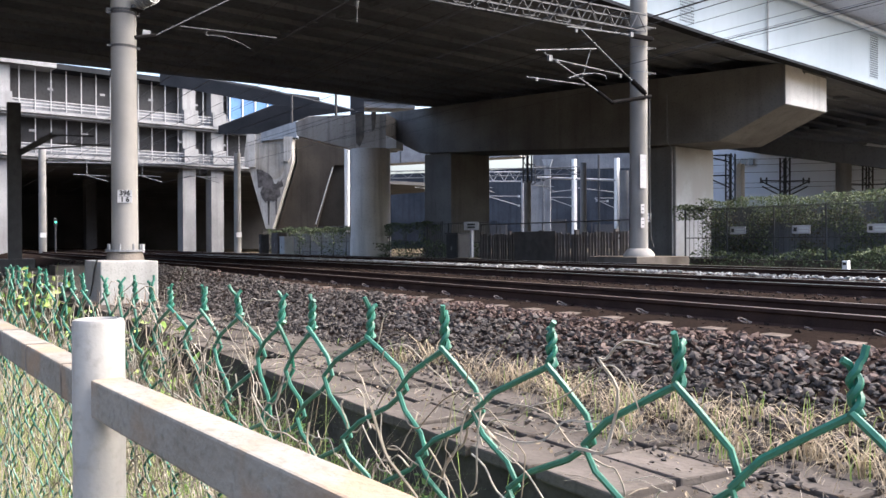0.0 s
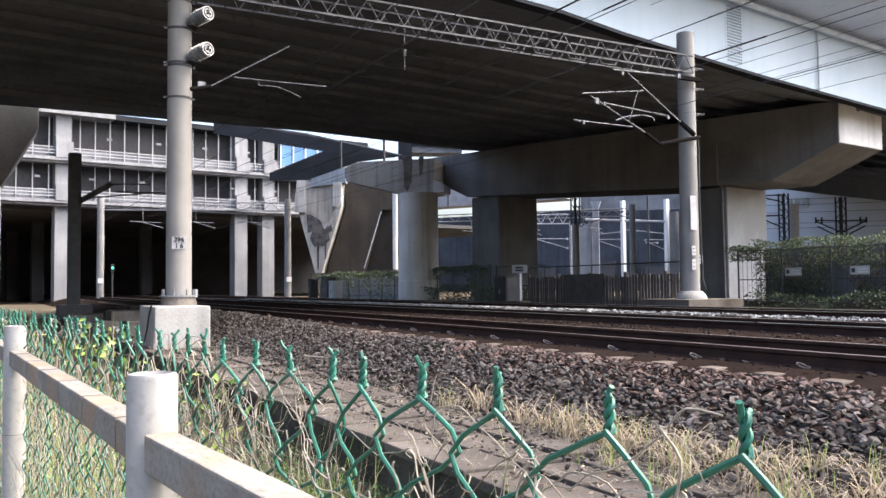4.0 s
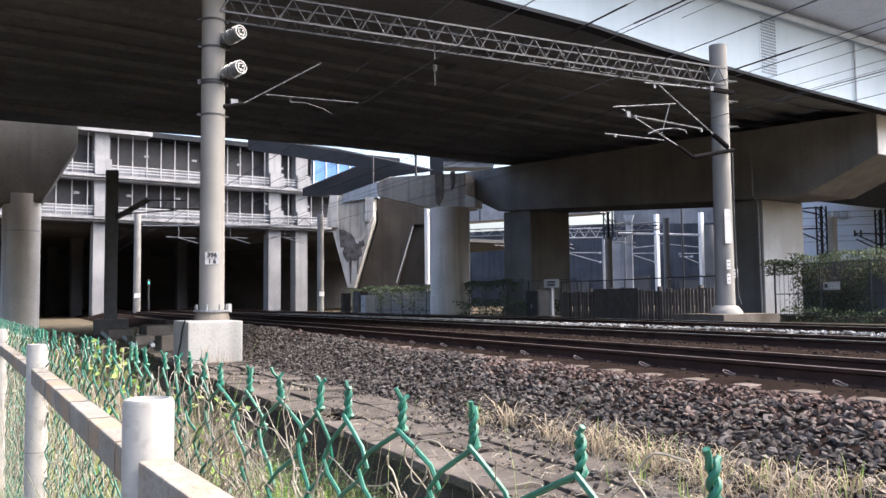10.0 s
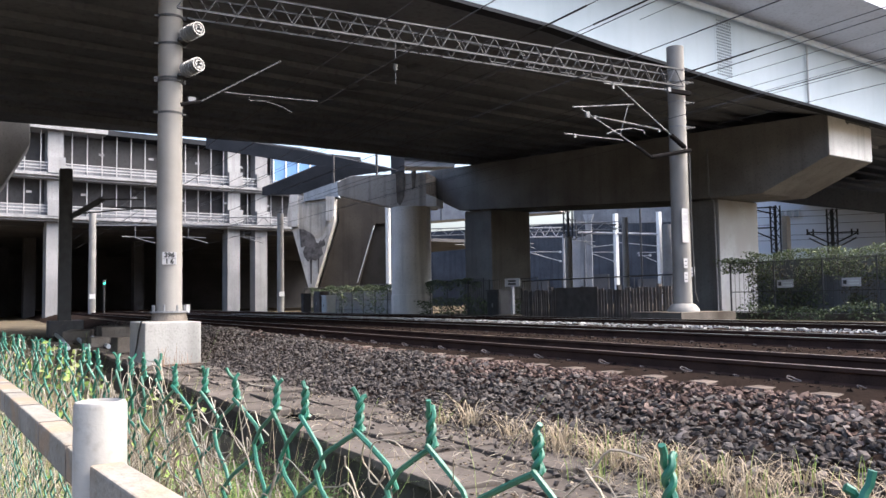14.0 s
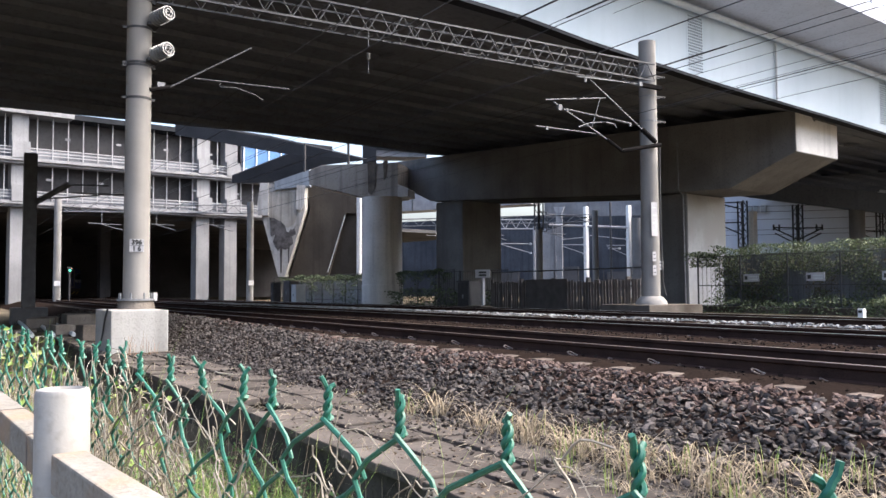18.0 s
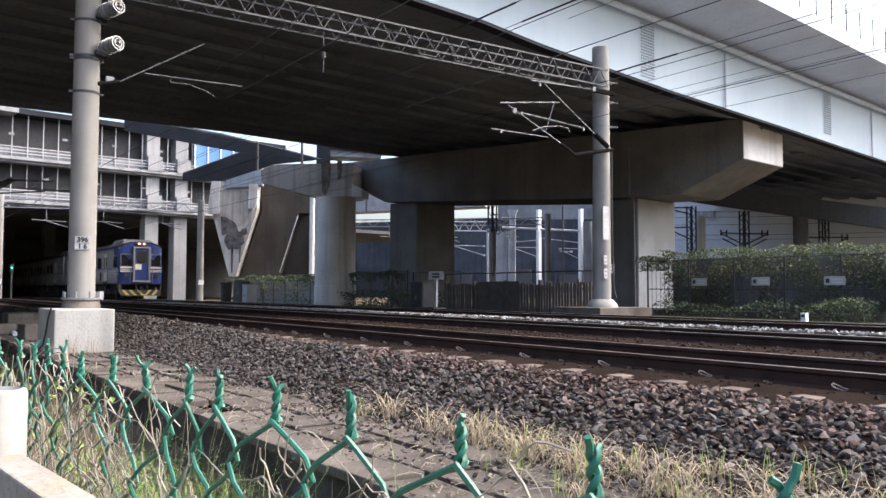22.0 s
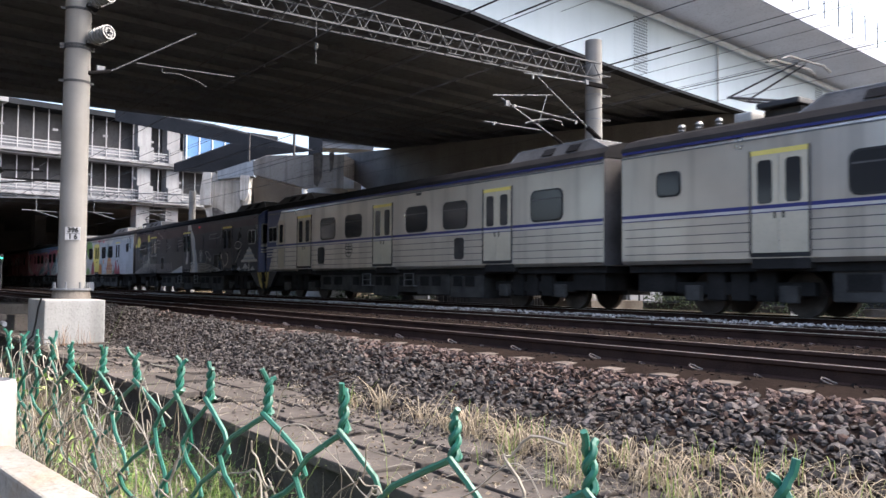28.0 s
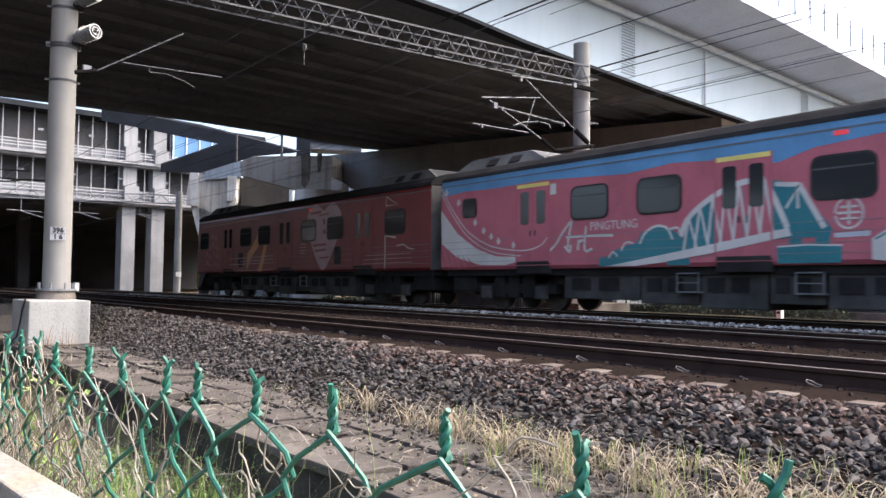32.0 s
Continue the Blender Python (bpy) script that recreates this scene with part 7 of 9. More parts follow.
def rail_car(k, base, label, cab=None, door_mat=CREAM_DOOR, small_at=None, panto=False):
    c = thing("rail_car", label, "train car", "train")
    # the two cabs that face each other are set back a little
    front, back = 0.45 if k == 4 else 0.27, 18.84 if k == 3 else 0.27 + LONG
    part("body", shared(("shell", base.name, front, back), lambda: shell_mesh(base, front, back)), base, c)
    part("roof", shared(("roof", front, back), lambda: Geo().prism([(-front + 0.02, y, z) for y, z in ((-1.44, 3.455), (1.44, 3.455), (1.40, 3.55), (1.22, 3.70), (0.8, 3.83), (0, 3.90), (-0.8, 3.83), (-1.22, 3.70), (-1.40, 3.55))], (front - back - 0.04, 0, 0)).mesh("roof", ROOF_GREY)), ROOF_GREY, c, "dark grey roof")
    for u0, u1 in {2: ((0.45, 3.95), (11.7, 15.2)), 5: ((3.05, 6.95), (15.25, 18.9))}.get(k, ((0.45, 3.95), (15.25, 18.9))):
        # a hipped roof unit, its long slope towards the middle window
        ztop = 4.05
        near, far = (0.8, 0.4) if u0 > 1 else (0.75, 0.12)
        ring = [(-u0, -1.08), (-u1, -1.08), (-u1, 1.08), (-u0, 1.08)]
        top = [(-u0 - near, -0.84), (-u1 + far, -0.84), (-u1 + far, 0.84), (-u0 - near, 0.84)]
        g = Geo().add([(x, y, 3.72) for x, y in ring] + [(x, y, ztop) for x, y in top], [(0, 1, 5, 4), (1, 2, 6, 5), (2, 3, 7, 6), (3, 0, 4, 7), (4, 5, 6, 7), (3, 2, 1, 0)])
        ac = part("air_conditioner", shared(("ac", u0, u1), lambda: g.mesh("air_conditioner", AC_GREY)), AC_GREY, c, "grey roof air-conditioning unit")
        # thin pale bars along the edges stand in for their highlight
        rim = Geo()
        for p, q in zip(top, top[1:] + top[:1]):
            rim.tube((*p, ztop), (*q, ztop), 0.016, n=6)
        for p, q in zip(ring, top):
            rim.tube((*p, 3.72), (*q, ztop), 0.014, n=6)
        part("edge_trim", shared(("act", u0, u1), lambda: rim.mesh("edge_trim", STEEL)), STEEL, ac, "pale strip standing for the lit edge")
        for x in (0.35, 0.6):
            u = -u0 + (u0 - u1) * x
            part("grille", shared(("acg", u), lambda: Geo().prism([(u - 0.2, -1.05, 3.79), (u + 0.2, -1.05, 3.79), (u + 0.2, -0.90, 3.97), (u - 0.2, -0.90, 3.97)], (0, -0.012, 0.008)).mesh("grille", ROOF_GREY)), ROOF_GREY, ac, "dark louvred grille")
    rib = NAVY if base is NAVY else RIB if base is STAINLESS else PALE_RIB
    fine = 0.018 if base is STAINLESS else 0.009
    for sd in (-1, 1):
        for i, z in enumerate((1.22, 1.40, 1.58, 1.76)):
            part("side_rib", shared(("rib", i, sd, base is NAVY, base is STAINLESS, front, back), lambda: side_plate([(front + 0.03, z), (back - 0.1, z), (back - 0.1, z + fine), (front + 0.03, z + fine)], 1.6 if base is STAINLESS else 2.6, 0.006, sd).mesh("side_rib", rib)), rib, c)
        part("gutter", shared(("gutter", sd, base is NAVY, front, back), lambda: side_plate([(front, 3.30), (back, 3.30), (back, 3.33), (front, 3.33)], 3, 0.02, sd).mesh("gutter", rib)), rib, c)
        flip = (lambda u: LONG + 0.54 - u) if cab == "rear" else (lambda u: u)
        for u in (3.95, 9.6, 15.36):
            fit_door(c, flip(u), sd, door_mat[(3.95, 9.6, 15.36).index(u)] if isinstance(door_mat, tuple) else door_mat)
        wins = [5.85, 7.7, 11.55, 13.5]
        if cab:
            wins += [17.25]
            if k in (0, 7):
                fit_window(c, flip(1.08), 2.5, 1.1, 0.78, sd)
            else:
                cab_window(c, flip(1.1), sd)
            if k == 3:
                crew_door(c, flip(1.91), sd)
            part("hatch", shared(("hatch", sd, cab, 1), lambda: side_plate([(flip(5.35) + a, 1.56 + b) for a, b in rounded(0.5, 0.6)], 3, 0.01, sd).mesh("hatch", UNDER_BOX)), UNDER_BOX, c, "dark louvred hatch")
            part("hatch", shared(("hatch", sd, cab, 2), lambda: side_plate([(flip(13.7) + a, 1.56 + b) for a, b in rounded(0.45, 0.6)], 3, 0.01, sd).mesh("hatch", UNDER_BOX)), UNDER_BOX, c, "dark louvred hatch")
        else:
            fit_window(c, {1: 1.65, 2: 17.85}[small_at], 2.66, 0.62, 0.52, sd)
            wins += [{1: 17.3, 2: 2.2}[small_at]]
        for u in wins:
            film = base is NAVY and u != 17.25
            fit_window(c, flip(u), 2.5, 1.15, 0.78, sd, NAVY if film else None, NAVY if film else None)
        part("side_lamp", shared(("lamp", sd, base is STAINLESS), lambda: side_plate([(7.6, 3.2), (7.85, 3.2), (7.85, 3.28), (7.6, 3.28)], 4, 0.02, sd).mesh("side_lamp", AC_GREY if base is STAINLESS else RED_LAMP)), AC_GREY if base is STAINLESS else RED_LAMP, c, "small unlit side lamp" if base is STAINLESS else "small red side lamp")
    under_gear(c)
    for x in (-0.27, -0.27 - LONG):
        if not (cab == "front" and x > -1) and not (cab == "rear" and x < -1):
            s = 0.24 if x > -1 else -0.24
            part("gangway", shared(("gang", s), lambda: Geo().box(min(x, x + s), max(x, x + s), -0.75, 0.75, 1.05, 3.45).mesh("gangway", RUBBER)), RUBBER, c, "dark folding gangway")
            part("end_panel", shared(("endp", s, base is STAINLESS), lambda: Geo().box(min(x, x + s * 0.04), max(x, x + s * 0.04), -1.40, 1.40, 1.04, 3.44).mesh("end_panel", END_GREY)), END_GREY, c, "grimy grey end wall")
    if cab:
        cab_end(c, cab, front if cab == "front" else back, k if base is STAINLESS else None)
    if panto:
        pantograph(c, 15.85 if k == 2 else 0.6)
    CARS.append((k, c))
    return c


PALE_RIB = surf("soft rib line", (0.24, 0.235, 0.23), (0.18, 0.175, 0.17), 3, 20, 0.6, 0)
# ribs drawn as dark lines, their shadow put in the colour
RIB = surf("rib shadow line", (0.16, 0.16, 0.16), (0.11, 0.11, 0.11), 3, 20, 0.6, 0)


STEP = surf("dull step steel", (0.17, 0.168, 0.165), (0.11, 0.11, 0.11), 3, 30, 0.8, 0.1)


def under_gear(c):
    rng = random.Random(17)
    part("underframe", shared("uf", lambda: Geo().box(-19.05, -0.35, -1.25, 1.25, 0.86, 1.03).mesh("underframe", UNDER)), UNDER, c)
    for n, (u0, u1) in enumerate(((4.9, 6.4), (6.45, 8.1), (8.15, 9.2), (9.25, 10.7), (10.75, 12.2), (12.25, 14.5))):
        e = part("equipment_box", shared(("eb", n), lambda: Geo().box(-u1, -u0, -1.2, 1.2, 0.2 + 0.06 * (n % 3), 0.9).mesh("equipment_box", UNDER_BOX, bevel=0.03)), UNDER_BOX, c, "dusty equipment box under the floor")
        for a in (0.25, 0.62):
            part("box_cover", shared(("ec", n, a), lambda: Geo().box(-u0 - (u1 - u0) * (a + 0.26), -u0 - (u1 - u0) * a, -1.225, -1.2, 0.52, 0.8).mesh("box_cover", UNDER)), UNDER, e)
    # added block, not a seen part: stops light and view under the car
    part("cable_duct", shared("duct", lambda: Geo().box(-18.9, -0.5, -0.4, 0.4, 0.36, 0.87).mesh("cable_duct", UNDER)), UNDER, c, "unseen dark block added under the floor")
    for n, u in enumerate((8.35, 10.9)):
        part("foot_step", shared(("fs", n), lambda: Geo().box(-u - 0.27, -u + 0.27, -1.36, -1.2, 0.50, 0.53).box(-u - 0.27, -u - 0.245, -1.36, -1.335, 0.50, 0.90).box(-u + 0.245, -u + 0.27, -1.36, -1.335, 0.50, 0.90).box(-u - 0.27, -u + 0.27, -1.36, -1.33, 0.69, 0.71).box(-u - 0.27, -u + 0.27, -1.36, -1.33, 0.875, 0.90).mesh("foot_step", STEP)), STEP, c, "open steel footstep under the floor")
    for n, u in enumerate((3.95, 9.6, 15.36)):
        part("step_well", shared(("sw", n), lambda: Geo().box(-u - 0.58, -u + 0.58, -1.43, -1.1, 0.90, 1.10).mesh("step_well", UNDER, bevel=0.02)), UNDER, c, "dark step box below the door")
    for n, u in enumerate((1.0, 18.4)):
        part("end_box", shared(("ebx", n), lambda: Geo().box(-u - 0.5, -u + 0.5, -1.15, 1.15, 0.45, 0.88).mesh("end_box", UNDER, bevel=0.03)), UNDER, c)
    for n, u in enumerate((3.0, 16.4)):
        for du in (-0.55, 0.0, 0.55):
            part("spring_box", shared(("sb", n, du), lambda: Geo().box(-u + du - 0.2, -u + du + 0.2, -1.12, -0.95, 0.3, 0.92).mesh("spring_box", UNDER, bevel=0.03)), UNDER, c)
        bg = part("bogie_frame", shared(("bf", n), lambda: Geo().box(-u - 1.5, -u + 1.5, -1.08, -0.9, 0.42, 0.66).box(-u - 1.5, -u + 1.5, 0.9, 1.08, 0.42, 0.66).box(-u - 0.25, -u + 0.25, -1.0, 1.0, 0.45, 0.8).mesh("bogie_frame", UNDER)), UNDER, c, "grimy bogie frame")
        for du in (-1.05, 1.05):
            w = part("wheelset", shared(("ws", n, du), lambda: Geo().tube((-u - du, -0.62, 0.43), (-u - du, -0.48, 0.43), 0.43, n=24).tube((-u - du, 0.48, 0.43), (-u - du, 0.62, 0.43), 0.43, n=24).tube((-u - du, -1.05, 0.43), (-u - du, 1.05, 0.43), 0.08, n=10).mesh("wheelset", WHEEL, smooth=True)), WHEEL, bg, "steel wheelset")
            part("axle_box", shared(("ab", n, du), lambda: Geo().box(-u - du - 0.18, -u - du + 0.18, -1.2, -1.05, 0.28, 0.6).mesh("axle_box", UNDER_BOX, bevel=0.03)), UNDER_BOX, bg)


WHEEL = surf("wheel steel", (0.10, 0.085, 0.075), (0.06, 0.05, 0.045), 4, 30, 0.6, 0.2, metal=0.5)


def cab_end(c, which, end, wrap=None):
    """The blue cab face: windscreens either side of a gangway door, lamps, stripes and a striped plough."""
    f = 1 if which == "front" else -1
    m = Matrix.Translation((-end, 0, 0)) @ Matrix.Diagonal((f, 1, 1, 1))

    def piece(name, g, mat, parent=None, label="", bevel=0.0):
        g.v = [tuple(m @ Vector(p)) for p in g.v]
        if f < 0:
            g.f = [q[::-1] for q in g.f]
        return part(name, g, mat, parent or c, label, bevel=bevel)

    g = Geo()
    n = 11
    ys = [-1.42, -1.40, -1.2, -0.8, -0.4, 0, 0.4, 0.8, 1.2, 1.40, 1.42]
    tops = [3.2, 3.36, 3.56, 3.72, 3.8, 3.82, 3.8, 3.72, 3.56, 3.36, 3.2]
    bulge = [0.02, 0.1, 0.2, 0.27, 0.3, 0.3, 0.3, 0.27, 0.2, 0.1, 0.02]
    rows = [1.0, 1.6, 2.05, 2.1, 3.0]
    for i, y in enumerate(ys):
        for z in rows:
            g.v.append((bulge[i] + (0.02 if z < 2.1 else -0.02 * (z - 2)), y, z))
        g.v.append((bulge[i] - 0.08, y, tops[i]))
    r = len(rows) + 1
    g.f = [(i * r + j, (i + 1) * r + j, (i + 1) * r + j + 1, i * r + j + 1) for i in range(n - 1) for j in range(r - 1)]
    o = len(g.v)
    g.v += [(0, y, z) for y, z in zip(ys, tops)] + [(0, y, 1.0) for y in ys]
    g.f += [(i * r + r - 1, (i + 1) * r + r - 1, o + i + 1, o + i) for i in range(n - 1)] + [(o + n + i, o + n + i + 1, (i + 1) * r, i * r) for i in range(n - 1)]
    g.f += [(o, o + n, *range(0, r)), (o + 2 * n - 1, o + n - 1, *range(n * r - 1, (n - 1) * r - 1, -1))]
    face = piece("cab_face", g, BLUE_PAINT, label="royal blue cab front")
    for sd in (-1, 1):
        y0, y1 = sorted((sd * 0.6, sd * 1.3))
        piece("windscreen", Geo().prism([(0.31, y0, 2.22), (0.24, y1, 2.22), (0.18, y1, 2.98), (0.25, y0, 2.98)] if sd > 0 else [(0.24, y0, 2.22), (0.31, y1, 2.22), (0.25, y1, 2.98), (0.18, y0, 2.98)], (-0.06, 0, 0)), WINDSCREEN, face, "dark windscreen")
        for z in (2.16, 2.98):
            piece("screen_trim", Geo().prism([(0.32, y0, z), (0.25, y1, z), (0.25, y1, z + 0.045), (0.32, y0, z + 0.045)] if sd > 0 else [(0.25, y0, z), (0.32, y1, z), (0.32, y1, z + 0.045), (0.25, y0, z + 0.045)], (-0.09, 0, 0)), WORN_FRAME, face, "pale windscreen trim")
        for y, x in ((sd * 1.31, 0.235), (sd * 0.62, 0.315)):
            piece("screen_trim", Geo().box(x - 0.09, x, y - 0.02, y + 0.02, 2.18, 3.0), WORN_FRAME, face, "pale windscreen trim")
        for z, h in ((2.06, 0.09), (1.92, 0.05), (1.82, 0.05)):
            piece("face_stripe", Geo().box(0.1, 0.335, y0 - 0.04, y1 + 0.06, z, z + h), WHITE_LIV, face, "white stripe")
        piece("marker_lamp", Geo().tube((0.2, sd * 0.98, 1.6), (0.36, sd * 0.98, 1.6), 0.11, n=14), DARK_STEEL, face)
        piece("head_lamp", Geo().tube((0.2, sd * 0.16 + 0.0, 3.72), (0.36, sd * 0.16, 3.72), 0.068, n=14), HEADLIGHT if f > 0 else GLASS, face, "round headlamp")
        piece("door_post", Geo().box(0.2, 0.46, sd * 0.5 - 0.06, sd * 0.5 + 0.06, 1.2, 3.45), WORN_FRAME, face, "grey gangway frame", bevel=0.02)
        piece("hand_rail", Geo().tube((0.42, sd * 0.72, 1.1), (0.42, sd * 0.72, 2.05), 0.015, n=6), STEEL, face)
    piece("lamp_housing", Geo().box(0.1, 0.31, -0.34, 0.34, 3.6, 3.86), DARK_STEEL, face, bevel=0.03)
    piece("frame_top", Geo().box(0.2, 0.46, -0.56, 0.56, 3.4, 3.52), WORN_FRAME, face, bevel=0.02)
    piece("frame_foot", Geo().box(0.2, 0.48, -0.6, 0.6, 1.12, 1.24), WORN_FRAME, face, bevel=0.02)
    piece("gangway_door", Geo().box(0.2, 0.42, -0.44, 0.44, 1.24, 3.4), BLUE_PAINT, face, "blue gangway door")
    piece("door_window", Geo().prism([(0.43, y, z) for y, z in [(a, 2.83 + b) for a, b in rounded(0.66, 0.86)]], (-0.03, 0, 0)), WINDSCREEN, face, "dark door window")
    piece("hose", Geo().path([(0.42, -0.35, 0.95), (0.6, -0.38, 0.7), (0.62, -0.3, 0.45), (0.45, -0.25, 0.36)], 0.025, 6), RUBBER, face, "hanging brake hose")
    piece("hose", Geo().path([(0.42, 0.35, 0.95), (0.6, 0.38, 0.7), (0.62, 0.3, 0.45), (0.45, 0.25, 0.36)], 0.025, 6), RUBBER, face, "hanging brake hose")
    piece("door_panel", Geo().box(0.42, 0.43, -0.42, -0.02, 1.98, 2.34), WHITE_LIV, face, "white panel")
    piece("coupler", Geo().tube((0.1, 0, 0.72), (0.49, 0, 0.72), 0.13, n=10), UNDER, face, "dark coupler")
    plough = piece("plough", Geo().prism([(0.35, -1.25, 0.22), (0.35, 1.25, 0.22), (0.3, 1.3, 0.62), (0.3, -1.3, 0.62)], (-0.08, 0, 0)), BLACK, None, "black and yellow striped plough")
    for i in range(5):
        y = -1.1 + 0.48 * i
        s = -0.16 if i < 3 else 0.16
        piece("warning_stripe", Geo().prism([(0.357, y - s, 0.25), (0.357, y - s + 0.2, 0.25), (0.31, y + s + 0.2, 0.6), (0.31, y + s, 0.6)], (-0.02, 0, 0)), YELLOW, plough, "yellow diagonal stripe")
    piece("skirt", Geo().prism([(0.3, -1.38, 1.02), (-0.9, -1.38, 1.02), (-0.2, -1.34, 0.45), (0.32, -1.3, 0.3)], (0, 0.1, 0)), BLACK, None, "dark side skirt")
    piece("skirt_stripe", Geo().prism([(0.08, -1.385, 1.0), (-0.12, -1.385, 1.0), (0.12, -1.36, 0.5), (0.31, -1.35, 0.34), (0.31, -1.35, 0.5)], (0, 0.05, 0)), YELLOW, None, "yellow stripe on the skirt")
    piece("skirt_stripe", Geo().prism([(0.3, -1.385, 1.0), (0.17, -1.385, 1.0), (0.3, -1.37, 0.74)], (0, 0.05, 0)), YELLOW, None, "yellow stripe on the skirt")
    piece("far_skirt", Geo().prism([(0.3, 1.28, 1.02), (-0.9, 1.28, 1.02), (-0.2, 1.24, 0.45), (0.32, 1.2, 0.3)], (0, 0.1, 0)), BLACK)
    # blue wrap on the sides of the unpainted set
    for sd in (-1, 1) if wrap is not None else ():
        pts = [(0.0, 1.05), (0.47, 1.05), (0.89, 2.0)] + ([(0.6, 2.05), (0.6, 2.9), (1.5, 2.95)] if wrap == 0 else [(1.12, 2.05), (1.27, 2.9)]) + [(1.6, 3.42), (0.0, 3.42)]
        piece_pts = [(-(u - 0.27), sd * (HALF + 0.006), z) for u, z in [(max(u, 0.27), z) for u, z in pts]]
        piece("blue_wrap", Geo().prism(piece_pts if sd < 0 else piece_pts[::-1], (0, -sd * 0.005, 0)), BLUE_PAINT, None, "blue wrap of the cab side")
        for z, u1 in ((1.92, 1.3), (1.82, 0.85), (1.7, 0.8), (1.6, 0.75)):
            a = sd * (HALF + 0.012)
            piece("side_stripe", Geo().box(-(u1 - 0.27), 0.02, min(a, a - sd * 0.006), max(a, a - sd * 0.006), z, z + 0.05), WHITE_LIV, None, "white stripe")


def pantograph(c, u):
    """A raised pantograph, its base u metres behind the front, with its roof gear behind it."""
    arms = Geo()
    for sd in (-1, 1):
        arms.path([(-u, sd * 0.45, 4.16), (-u - 1.35, sd * 0.3, 4.5)], 0.028, 6)
        arms.path([(-u - 1.35, sd * 0.3, 4.5), (-u + 0.1, sd * 0.12, 4.95)], 0.02, 6)
    arms.tube((-u - 1.35, -0.32, 4.5), (-u - 1.35, 0.32, 4.5), 0.025, n=6)
    p = part("pantograph", arms, DARK_STEEL, c, "raised pantograph")
    for dx in (-0.12, 0.2):
        part("head_bar", Geo().path([(-u + dx, -0.85, 4.88), (-u + dx, -0.6, 4.97), (-u + dx, 0.6, 4.97), (-u + dx, 0.85, 4.88)], 0.02, 6), DARK_STEEL, p)
    part("pantograph_base", Geo().box(-u - 0.45, -u + 0.45, -0.7, 0.7, 4.04, 4.15), DARK_STEEL, p, bevel=0.02)
    part("drive_box", Geo().box(-u - 0.4, -u + 0.38, -0.5, 0.5, 3.82, 4.02), UNDER_BOX, p, "dark drive box")
    for x in (1.45, 1.95, 2.4):
        part("roof_insulator", Geo().lathe([(0.05, 3.78), (0.085, 3.84), (0.05, 3.87), (0.085, 3.92), (0.05, 3.95), (0.085, 4.0), (0.05, 4.06)], Matrix.Translation((-u - x, -0.5, 0)), 12), PORCELAIN, p)
    part("switch_box", Geo().box(-u - 1.05, -u - 0.65, -0.55, 0.35, 3.8, 4.07), AC_PALE, c, "pale roof switch box", bevel=0.03)


def decal(c, name, pts, mat, layer=1, label=""):
    part(name, side_plate(pts, layer, 0.003), mat, c, label)


def word(c, text, u, z, size, mat, layer=2):
    letters(text, size, mat, Matrix.Translation((-u, -HALF - 0.004 * layer, z)) @ Matrix.Rotation(radians(90), 4, "X"), c, "lettering", 0.001)


def emblem(c, u, z, mat=WHITE_LIV):
    decal(c, "emblem", stroke(arc(u, z, 0.24, 0.26, 0, 350, 18), 0.035), mat, 2, "round railway emblem")
    for dz, w in ((-0.1, 0.15), (0.0, 0.2), (0.1, 0.15)):
        decal(c, "emblem_bar", [(u - w, z + dz - 0.02), (u + w, z + dz - 0.02), (u + w, z + dz + 0.02), (u - w, z + dz + 0.02)], mat, 2)
    decal(c, "emblem_bar", [(u - 0.02, z - 0.2), (u + 0.02, z - 0.2), (u + 0.02, z + 0.2), (u - 0.02, z + 0.2)], mat, 2)


SILVER = "stainless steel carriage with a blue and white stripe"
for k, cab, small in ((0, "front", None), (1, None, 1), (2, None, 2), (3, "rear", None)):
    car = rail_car(k, STAINLESS, SILVER + (" and blue cab" if cab else ""), cab, small_at=small, panto=k == 2)
    for sd in (-1, 1):
        for nm, z0, z1, mt, lab in (("waist_stripe", 1.95, 2.004, WHITE_LIV, "white waist stripe"), ("waist_line", 1.93, 1.948, STRIPE_BLUE, "thin blue waist line"), ("upper_line", 2.006, 2.075, STRIPE_BLUE, "blue waist line"), ("cornice_line", 3.40, 3.455, STRIPE_BLUE, "blue line under the roof")):
            part(nm, shared((nm, sd, k == 3), lambda: side_plate([(0.28, z0), (18.83 if k == 3 else 19.1, z0), (18.83 if k == 3 else 19.1, z1), (0.28, z1)], 3.4, 0.003, sd).mesh(nm, mt)), mt, car, lab)
    if cab:
        emblem(car, 7.4 if k == 0 else 12.0, 1.72, BLACK)


